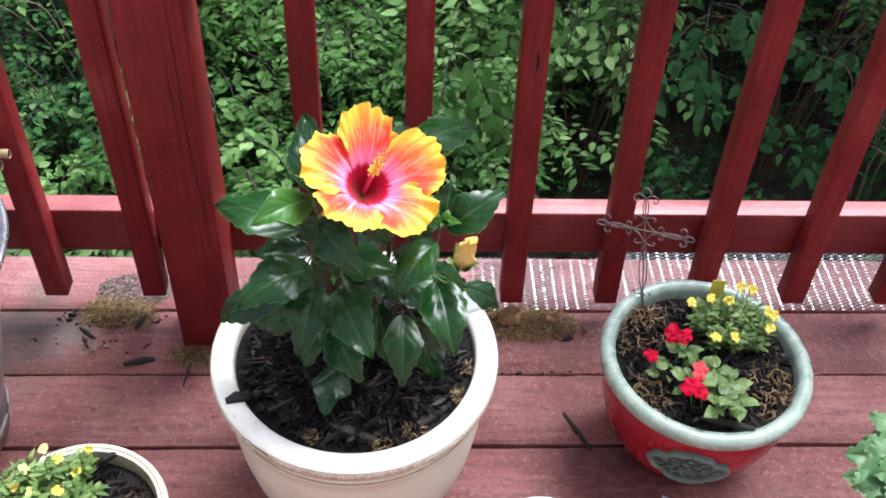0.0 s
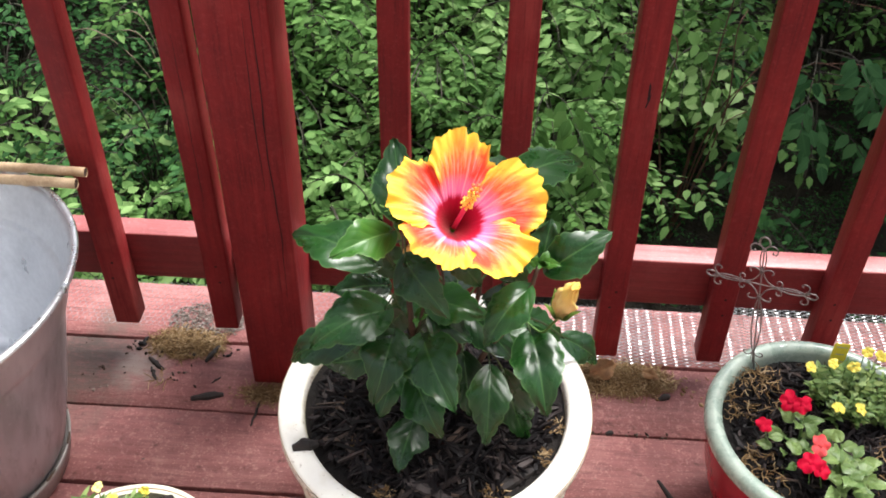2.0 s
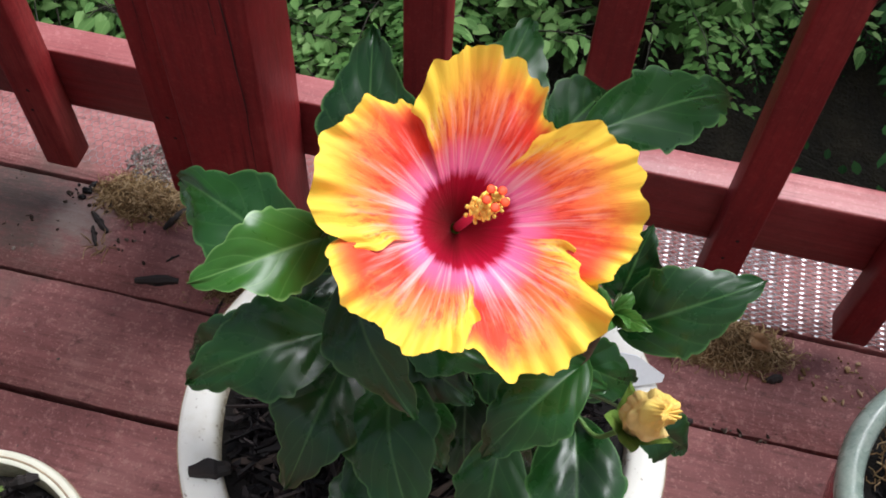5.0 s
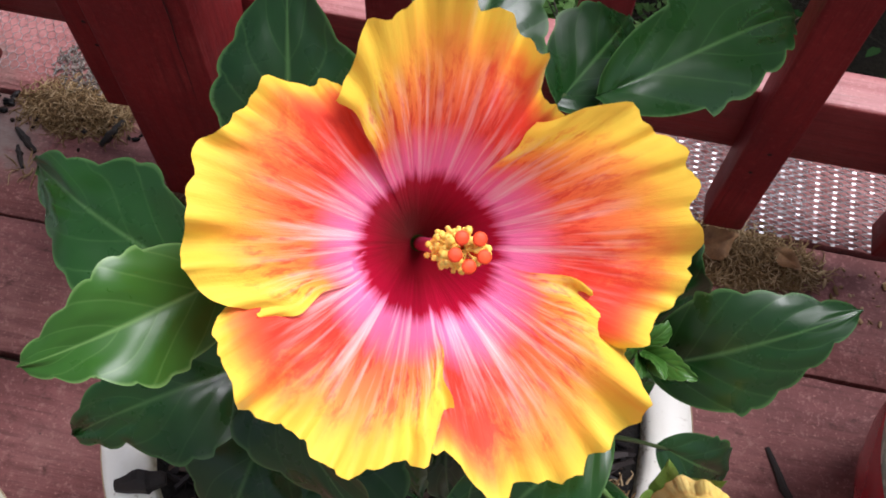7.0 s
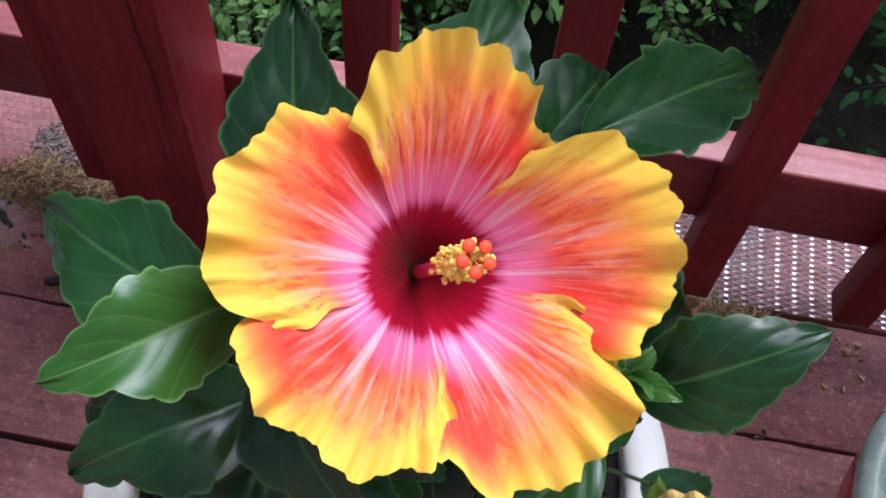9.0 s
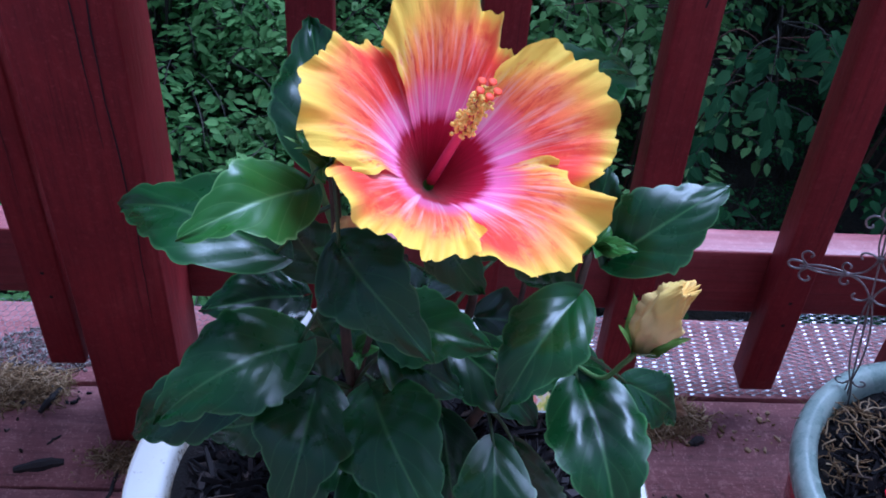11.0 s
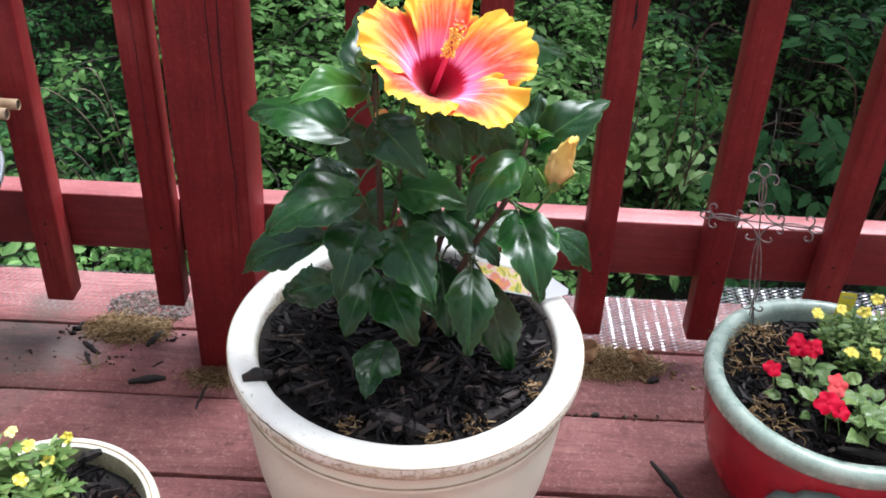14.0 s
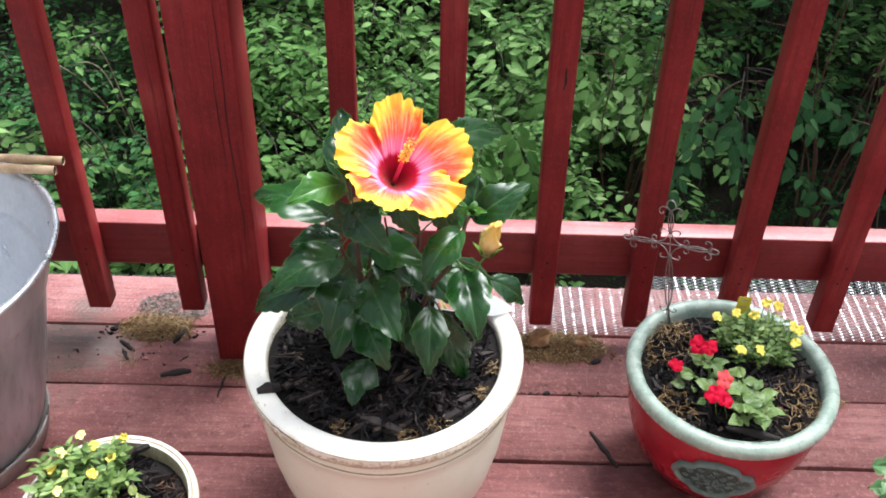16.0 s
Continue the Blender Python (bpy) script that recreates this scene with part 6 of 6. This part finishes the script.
def plant_tag(name, low, high, width, face, material, bars, label, lines=3):
    """A flat plastic plant label on its stake, with bars for its print."""
    lo, hi = Vector(low), Vector(high)
    d = (hi - lo).normalized()
    n = Vector(face)
    n = (n - d * n.dot(d)).normalized()
    s = d.cross(n)
    L = (hi - lo).length
    out = thing(name, lo, label, "plant label")
    shape = [(0, -0.08), (0, 0.08), (0.45, 0.22), (0.55, 0.5), (0.97, 0.5), (1.0, 0.44), (1.0, -0.44), (0.97, -0.5), (0.55, -0.5), (0.45, -0.22)]
    verts = [lo + d * L * a + s * width * b + n * t for t in (0.0005, -0.0005) for a, b in shape]
    m = len(shape)
    faces = [tuple(range(m)), tuple(range(2 * m - 1, m - 1, -1))] + [(i, m + i, m + (i + 1) % m, (i + 1) % m) for i in range(m)]
    card = mesh_ob("card", verts, faces, material, out, smooth=False)
    for k in range(lines):
        a = 0.62 + 0.30 * k / max(1, lines - 1)
        w = 0.36 - 0.08 * (k % 2)
        q = [lo + d * L * x + s * width * y + n * 0.0011 for x, y in ((a, -w), (a, w), (a + 0.016, w), (a + 0.016, -w))]
        mesh_ob("print_bar", q, [(0, 1, 2, 3)], bars, card, smooth=False)
    return out


plant_tag("plant_label", (0.202, 0.545, 0.135), (0.199, 0.560, 0.224), 0.020, (0.05, -0.9, 0.45), tag_white, tag_ink, "white plastic plant label standing in the white pot", 6)
plant_tag("plant_label", (0.474, 0.898, 0.175), (0.480, 0.913, 0.250), 0.021, (0.05, -0.8, 0.6), tag_yellow, tag_ink, "yellow plastic plant label in the red pot", 3)
plant_tag("plant_label", (0.400, 0.697, 0.0015), (0.478, 0.645, 0.0015), 0.028, (0, 0, 1), tag_blue, tag_ink, "white pointed plant label lying on the deck", 4)

# printed card in the cream pot
card = thing("care_card", (0.055, 0.800, 0.300), "white plant care card printed with orange flowers", "plant label")
p0, p1 = Vector((0.010, 0.790, 0.342)), Vector((0.118, 0.815, 0.304))
dn = (p1 - p0).normalized()
up_v = Vector((0.05, 0.62, 0.78))
up_v = (up_v - dn * up_v.dot(dn)).normalized()
fn = dn.cross(up_v)
L = (p1 - p0).length
outline = [(0, -0.012), (0.75, -0.012), (1.0, -0.002), (1.0, 0.004), (0.75, 0.016), (0, 0.016)]
verts = [p0 + dn * L * a + up_v * b - fn * t for t in (0.0006, -0.0006) for a, b in outline]
mesh_ob("card", verts, [tuple(range(6)), tuple(range(11, 5, -1))] + [(i, 6 + i, 6 + (i + 1) % 6, (i + 1) % 6) for i in range(6)], tag_white, card, smooth=False)
side_of_card = 1 if fn.dot(Vector((0, -0.7, 0.7))) > 0 else -1
for a0, a1, b0, b1 in ((0.03, 0.60, -0.0105, 0.0145),):
    q = [p0 + dn * L * a + up_v * b + fn * side_of_card * 0.0011 for a, b in ((a0, b0), (a1, b0), (a1, b1), (a0, b1))]
    mesh_ob("printed_picture", q, [(0, 1, 2, 3)], card_print, card, "blurred pink, orange and yellow flower print", smooth=False)

# leafy plant beside the red pot
NEAR = (0.745, 0.600)
npot = thing("nursery_pot", (*NEAR, 0), "small dark plastic nursery pot", "plant pot")
mesh_ob("body", *lathe([(0.0, 0.002), (0.05, 0.0), (0.054, 0.004), (0.066, 0.11), (0.070, 0.112), (0.070, 0.122), (0.066, 0.124), (0.063, 0.12), (0.052, 0.03), (0.0, 0.03)], 48, (*NEAR, 0)), dull_wire, npot)
mulch("nursery_soil", (*NEAR, 0.106), 0.063, 80, "dark soil in the nursery pot", 25, 0.015, 0.004)
leafy = thing("leafy_plant", (*NEAR, 0.11), "green bedding plant with toothed matt leaves", "bedding plant")
broad_plant(leafy, (*NEAR, 0.11), 0.10, 0.11, 28, 0.055, 47, begonia_leaf, 0.6)
for i, (tx, ty, tz) in enumerate([(0.585, 0.612, 0.19), (0.618, 0.655, 0.215), (0.600, 0.575, 0.18), (0.640, 0.690, 0.225), (0.655, 0.630, 0.235), (0.596, 0.640, 0.20), (0.612, 0.600, 0.215), (0.625, 0.560, 0.20), (0.632, 0.660, 0.20), (0.590, 0.592, 0.20), (0.650, 0.590, 0.225)]):
    b = Vector((NEAR[0] - 0.02, NEAR[1] + 0.012 * (i - 3.5), 0.20))
    t = Vector((tx, ty, tz))
    v, f, uv = leaf_mesh(b.lerp(t, 0.60 - 0.03 * (i % 3)), t, 0.036 + 0.004 * (i % 3), (0.25 * math.sin(i * 2.2) - 0.2, 0.25 * math.cos(i * 1.7) - 0.35, 1), 0.15, 0.12, 0.1, i * 3.1, 1.8, 0.075, 0.7)
    ob = mesh_ob("leaf", v, f, begonia_leaf, leafy, uvs=uv)
    mesh_ob("stalk", *tube(smooth_line([(NEAR[0], NEAR[1], 0.11), b, b.lerp(t, 0.36)], 4), 0.0022, 6), green_stem, ob)

# ---------------------------------------------------------------- mesh and netting on the last board
def expanded_mesh(x0, x1, y0, y1, dx, dy):
    """Expanded metal: rows of flat bright knuckles joined by slanting strands, wavy, running out past the deck's edge."""
    rnd = random.Random(61)
    plates, strands_out = [], []

    def at(x, y):
        out = max(0.0, (y - 1.195) / 0.04)
        z = 0.0026 + 0.0030 * (1 + noise.noise(Vector((x * 9, y * 14, 1)))) + out * (0.006 + 0.010 * noise.noise(Vector((x * 6, 3, 2))))
        return Vector((x + 0.004 * noise.noise(Vector((x * 5, y * 9, 3))), y + 0.003 * noise.noise(Vector((x * 4, y * 6, 8))), z))

    for j in range(int((y1 - y0) / dy)):
        y = y0 + dy * j
        for i in range(int((x1 - x0) / dx)):
            x = x0 + dx * (i + 0.5 * (j % 2))
            if y > 1.196 + 0.006 * noise.noise(Vector((x * 20, 5, 5))) and x < 0.42:
                continue
            c = at(x, y)
            tilt = (0.0007 if j % 2 else -0.0002) + 0.0009 * noise.noise(Vector((x * 17, 6 * y, 6))) + 0.0004 * rnd.random()
            w, h = 0.0023, 0.0011
            top = [c + Vector((-w, -h, tilt)), c + Vector((w, -h, tilt)), c + Vector((w, h, -tilt)), c + Vector((-w, h, -tilt))]
            plates.append((top + [p - Vector((0, 0, 0.0005)) for p in top], [(0, 1, 2, 3), (7, 6, 5, 4), (0, 4, 5, 1), (1, 5, 6, 2), (2, 6, 7, 3), (3, 7, 4, 0)]))
            for o in (-0.5, 0.5):
                strands_out.append(tube([c + Vector((0.6 * w * (1 if o > 0 else -1), h, 0)), at(x + o * dx, y + dy) + Vector((-0.6 * w * (1 if o > 0 else -1), -h, 0))], 0.00060, 3, None, False))
    return merged(plates), merged(strands_out)


guard = thing("guard_mesh", (0.5, 1.13, 0), "silver expanded metal guard mesh lying past the deck edge", "wire mesh")
knuckles, strand_net = expanded_mesh(0.135, 1.35, 1.074, 1.238, 0.0186, 0.0035)
tagged(mesh_ob("knuckle_layer", *knuckles, bright_wire, guard, smooth=False), kind="stuff")
tagged(mesh_ob("strand_layer", *strand_net, dull_wire, guard), kind="stuff")


def netting(x0, x1, place, rows, cell, r):
    """Hexagonal wire netting laid by place(x, v)."""
    pieces = []
    w, h = cell, cell * 0.86
    n = int((x1 - x0) / w)
    for j in range(rows):
        line = []
        for i in range(2 * n):
            x = x0 + w * i / 2
            zig = (0.25 if (i // 1 + j) % 2 else -0.25) * h
            line.append(place(x, j * h + zig))
        pieces.append(tube(line, r, 3, None, False))
        for i in range(2 * n):
            if (i + j) % 2 and j < rows - 1:
                x = x0 + w * i / 2
                pieces.append(tube([place(x, j * h + 0.25 * h), place(x, (j + 1) * h - 0.25 * h)], r, 3, None, False))
    return merged(pieces)


chick = thing("chicken_wire", (0, 1.16, 0), "grey hexagonal chicken wire laid along the deck edge", "wire netting")
mesh_ob("flat_netting", *netting(-1.3, 0.30, lambda x, q: (x, 1.100 + q, 0.0016 + 0.0035 * (1 + noise.noise(Vector((x * 6, q * 30, 2))))), 12, 0.0105, 0.00042), dull_wire, chick)

# ---------------------------------------------------------------- litter on the deck
for k, (x, y, rx, ry, h, n) in enumerate([(-0.488, 1.066, 0.066, 0.034, 0.011, 850), (-0.335, 0.968, 0.040, 0.018, 0.007, 260), (0.225, 1.040, 0.088, 0.036, 0.018, 1300)]):
    ob = strands((x, y, 0.0), rx, ry, h, n, 0.020, 0.0008, fibre_bits, "dry_moss", 71 + k)
    tagged(ob, "clump of dry tan moss and fibres on the deck", "dry moss", kind="stuff")
    verts, faces = [(x, y, 0.55 * h)], []
    for j in range(1, 9):
        for a in range(40):
            q = 2 * math.pi * a / 40
            s = (j / 8) * (0.80 + 0.30 * noise.noise(Vector((math.cos(q) * 2, math.sin(q) * 2, k * 3.0))))
            p = Vector((x + rx * s * math.cos(q), y + ry * s * math.sin(q), 0.0))
            p.z = 0.0006 + 0.62 * h * max(0, 1 - (j / 8) ** 2) * (0.75 + 0.7 * noise.noise(p * 110))
            verts.append(p)
    faces = [(0, 1 + a, 1 + (a + 1) % 40) for a in range(40)]
    faces += [(1 + 40 * j + a, 41 + 40 * j + a, 41 + 40 * j + (a + 1) % 40, 1 + 40 * j + (a + 1) % 40) for j in range(7) for a in range(40)]
    mesh_ob("moss_pad", verts, faces, moss_pad, ob)
ob = strands((-0.470, 1.118, 0.0), 0.066, 0.040, 0.010, 700, 0.009, 0.0011, lichen_bits, "lichen_patch", 75)
tagged(ob, "grey crumbled lichen and litter on the last board", "litter", kind="stuff")
dead = simple("dead_leaf", (0.16, 0.08, 0.035), (0.36, 0.20, 0.09), 0.8, 80, 0.6)
for k, (b, t, wd, nm) in enumerate((((0.178, 1.040, 0.014), (0.222, 1.060, 0.016), 0.032, (0.2, -0.6, 0.8)), ((0.262, 1.052, 0.012), (0.288, 1.036, 0.012), 0.018, (-0.2, -0.5, 0.9)))):
    v, f, uv = leaf_mesh(b, t, wd, nm, 0.25, 0.5, 0.4, 5.0 + k, 3.0, 0.03)
    tagged(mesh_ob("dead_leaf", v, f, dead, uvs=uv), "curled brown dead leaf in the moss", "dead leaf")


def bark_chip(a, b, w, h, label, seed, material=None):
    """A splinter of bark from a to b."""
    p, q = Vector(a), Vector(b)
    line = [p.lerp(q, i / 8) + Vector((0.0018 * noise.noise(Vector((i * 0.9, seed, 0))), 0.0018 * noise.noise(Vector((i * 0.9, seed, 5))), 0)) for i in range(9)]
    verts, faces = [], []
    d = (q - p).normalized()
    s = d.cross(Vector((0, 0, 1))).normalized()
    for i, c in enumerate(line):
        k = (0.35 + 0.65 * math.sin(math.pi * (i + 0.8) / 9.6)) * (1 + 0.25 * noise.noise(Vector((i * 1.7, seed, 2))))
        for x, z in ((-0.5, 0), (0.5, 0), (0.42, 0.75), (0.05, 1.0), (-0.4, 0.7)):
            verts.append(c + s * w * x * k + Vector((0, 0, h * z * k)))
    for i in range(8):
        for k in range(5):
            m = (k + 1) % 5
            faces.append((i * 5 + k, i * 5 + m, (i + 1) * 5 + m, (i + 1) * 5 + k))
    faces += [(4, 3, 2, 1, 0), tuple(range(40, 45))]
    return tagged(mesh_ob("bark_chip", verts, faces, material or mulch_solid, smooth=False), label, "bark chip", "loose bark chips")


mulch_solid = simple("mulch_solid", (0.008, 0.006, 0.006), (0.03, 0.022, 0.019), 0.8, 120, 0.5)
grey_bark = simple("grey_bark", (0.03, 0.024, 0.023), (0.09, 0.072, 0.068), 0.8, 90, 0.5)
bark_chip((-0.455, 0.951, 0.0), (-0.405, 0.963, 0.0), 0.013, 0.008, "dark bark chip lying on the deck", 1)
bark_chip((0.268, 0.851, 0.0), (0.303, 0.781, 0.0), 0.008, 0.006, "thin dark stick lying on the deck", 2)
bark_chip((-0.345, 0.955, 0.0), (-0.350, 0.905, 0.0), 0.004, 0.004, "thin dark twig lying on the deck", 3)
bark_chip((0.196, 0.930, 0.0), (0.208, 0.934, 0.0), 0.008, 0.006, "small bark crumb on the deck", 4)
bark_chip((-0.520, 0.985, 0.0), (-0.535, 1.010, 0.0), 0.006, 0.005, "dark bark splinter on the deck", 5)
bark_chip((0.285, 1.004, 0.0), (0.303, 1.012, 0.0), 0.011, 0.008, "dark bark crumb beside the moss", 6)
bark_chip((-0.214, 0.657, 0.2975), (-0.186, 0.668, 0.294), 0.015, 0.012, "black bark chunk lying over the pot rim", 7)
bark_chip((-0.088, 0.628, 0.288), (-0.028, 0.606, 0.286), 0.015, 0.014, "grey split bark piece on the mulch", 8, grey_bark)
bark_chip((-0.150, 0.575, 0.2965), (-0.190, 0.607, 0.2975), 0.0009, 0.0009, "thin dark twig on the pot rim", 9)
bark_chip((0.060, 0.655, 0.288), (0.008, 0.616, 0.286), 0.012, 0.008, "black bark strip on the mulch", 10)
bark_chip((-0.392, 0.645, 0.180), (-0.370, 0.656, 0.184), 0.011, 0.010, "black bark chunk on the small pot's rim", 11)
bark_chip((0.415, 0.702, 0.197), (0.482, 0.675, 0.2085), 0.010, 0.006, "long black bark strip lying on the red pot's rim", 12)
bark_chip((-0.544, 1.030, 0.0), (-0.514, 1.006, 0.0), 0.008, 0.007, "dark bark splinter beside the moss", 13)
bark_chip((-0.450, 1.028, 0.0), (-0.434, 1.064, 0.0), 0.009, 0.008, "dark curved bark splinter in the moss", 14)
bark_chip((-0.430, 0.985, 0.0), (-0.418, 0.998, 0.0), 0.003, 0.003, "thin dark twig lying on the deck", 15)
for k, (x, y) in enumerate([(-0.105, 0.612), (-0.140, 0.672), (0.075, 0.672), (0.015, 0.622), (0.085, 0.715), (-0.02, 0.600), (-0.165, 0.735)]):
    ob = strands((x, y, 0.288), 0.013, 0.011, 0.008, 34, 0.009, 0.0010, fibre_bits, "moss_tuft", 81 + k)
    tagged(ob, "pale dry tuft of fibre on black mulch", "dry moss", kind="stuff")
for k, (x, y) in enumerate([(-0.515, 0.985), (0.70, 0.93)]):
    ob = strands((x, y, 0.0), 0.016, 0.007, 0.004, 12, 0.022, 0.0009, fibre_bits, "straw_bit", 91 + k)
    tagged(ob, "few dry straws lying on the deck", "straw", kind="stuff")



def crumbs(x0, x1, y0, y1, count, size, material, label, seed, name="crumb_litter"):
    """Loose irregular crumbs strewn over a stretch of the deck."""
    rnd = random.Random(seed)
    pieces = []
    for i in range(count):
        u = rnd.random()
        c = Vector((x0 + (x1 - x0) * u, y0 + (y1 - y0) * rnd.betavariate(1.3, 1.3), 0.0))
        if noise.noise(c * 14) < -0.12:
            continue
        r = size * rnd.choice((0.4, 0.6, 0.8, 1.0, 1.6)) * rnd.uniform(0.7, 1.2)
        v, f = ball((0, 0, 0), r, 3, 5, rnd.uniform(0.4, 0.9))
        m = Matrix.Rotation(rnd.uniform(0, 6.28), 3, "Z") @ Matrix.Diagonal((rnd.uniform(0.8, 2.2), rnd.uniform(0.6, 1.0), 1.0))
        pieces.append(([c + Vector((0, 0, 0.55 * r)) + m @ (p * (1 + 0.4 * noise.noise(Vector((i, p.x * 900, p.y * 900))))) for p in v], f))
    return tagged(mesh_ob(name, *merged(pieces), material, smooth=False), label, "litter", kind="stuff")


crumbs(-0.78, -0.45, 0.955, 1.066, 130, 0.0016, dirt_bits, "grey and brown crumbs strewn over the boards", 101)
crumbs(-0.66, -0.40, 1.040, 1.069, 90, 0.0025, mulch_bits, "dark bark crumbs along the board joint", 102)
crumbs(-0.40, -0.24, 0.935, 0.985, 110, 0.0018, fibre_bits, "tan crumbs at the foot of the post", 103)
crumbs(0.15, 0.40, 0.995, 1.066, 160, 0.0019, fibre_bits, "tan crumbs beside the dry moss", 104)
crumbs(0.13, 0.34, 0.925, 0.936, 60, 0.0016, dirt_bits, "grey crumbs along a board joint", 105)
crumbs(-0.60, 0.75, 0.50, 0.95, 260, 0.0009, lichen_bits, "fine pale grit scattered on the deck", 106)

# ---------------------------------------------------------------- marks on the timber
dark_hole = simple("dark_hole", (0.010, 0.004, 0.004), (0.03, 0.01, 0.01), 0.9, 200)


def crack(points, width, label=""):
    """A dark drying crack, laid just proud of the timber's face."""
    line = smooth_line(points, 8)
    verts, faces = [], []
    for i, p in enumerate(line):
        w = width * (0.25 + 0.75 * math.sin(math.pi * (i + 0.3) / (len(line) - 0.4))) * (1 + 0.5 * noise.noise(Vector((i * 0.7, p.z * 9, 0))))
        j = 0.0012 * noise.noise(Vector((i * 0.5, p.x * 30, 4)))
        verts += [p + Vector((j - w, 0, 0)), p + Vector((j + w, 0, 0))]
    n = len(line)
    faces = [(2 * i, 2 * i + 1, 2 * i + 3, 2 * i + 2) for i in range(n - 1)]
    return mesh_ob("crack", verts, faces, dark_hole, railing, label, smooth=False)


crack([(-0.289, 0.9895, 0.20), (-0.287, 0.9895, 0.34), (-0.291, 0.9895, 0.46), (-0.288, 0.9895, 0.60), (-0.290, 0.9895, 0.78)], 0.0007, "long drying crack in the post")
crack([(-0.300, 0.9895, 0.40), (-0.302, 0.9895, 0.52), (-0.299, 0.9895, 0.66)], 0.0006)
crack([(-0.407, 1.0425, 0.30), (-0.406, 1.0425, 0.45), (-0.407, 1.0425, 0.60)], 0.0004)
crack([(0.186, 1.0425, 0.523), (0.1875, 1.0425, 0.541), (0.186, 1.0425, 0.560)], 0.0018, "dark knot split in the baluster")
for x, lean, _ in BALUSTERS[8:16]:
    for dz in (0.165, 0.198):
        c = Vector((x + 0.0190 + 0.15 * lean + 0.004 * math.sin(x * 90 + dz * 50), 1.0428, dz + 0.006 * math.sin(x * 70)))
        ring = [c + Vector((0.0021 * math.cos(q), 0, 0.0021 * math.sin(q))) for q in [2 * math.pi * k / 10 for k in range(10)]]
        mesh_ob("nail_hole", ring, [tuple(range(10))], dark_hole, railing, smooth=False)
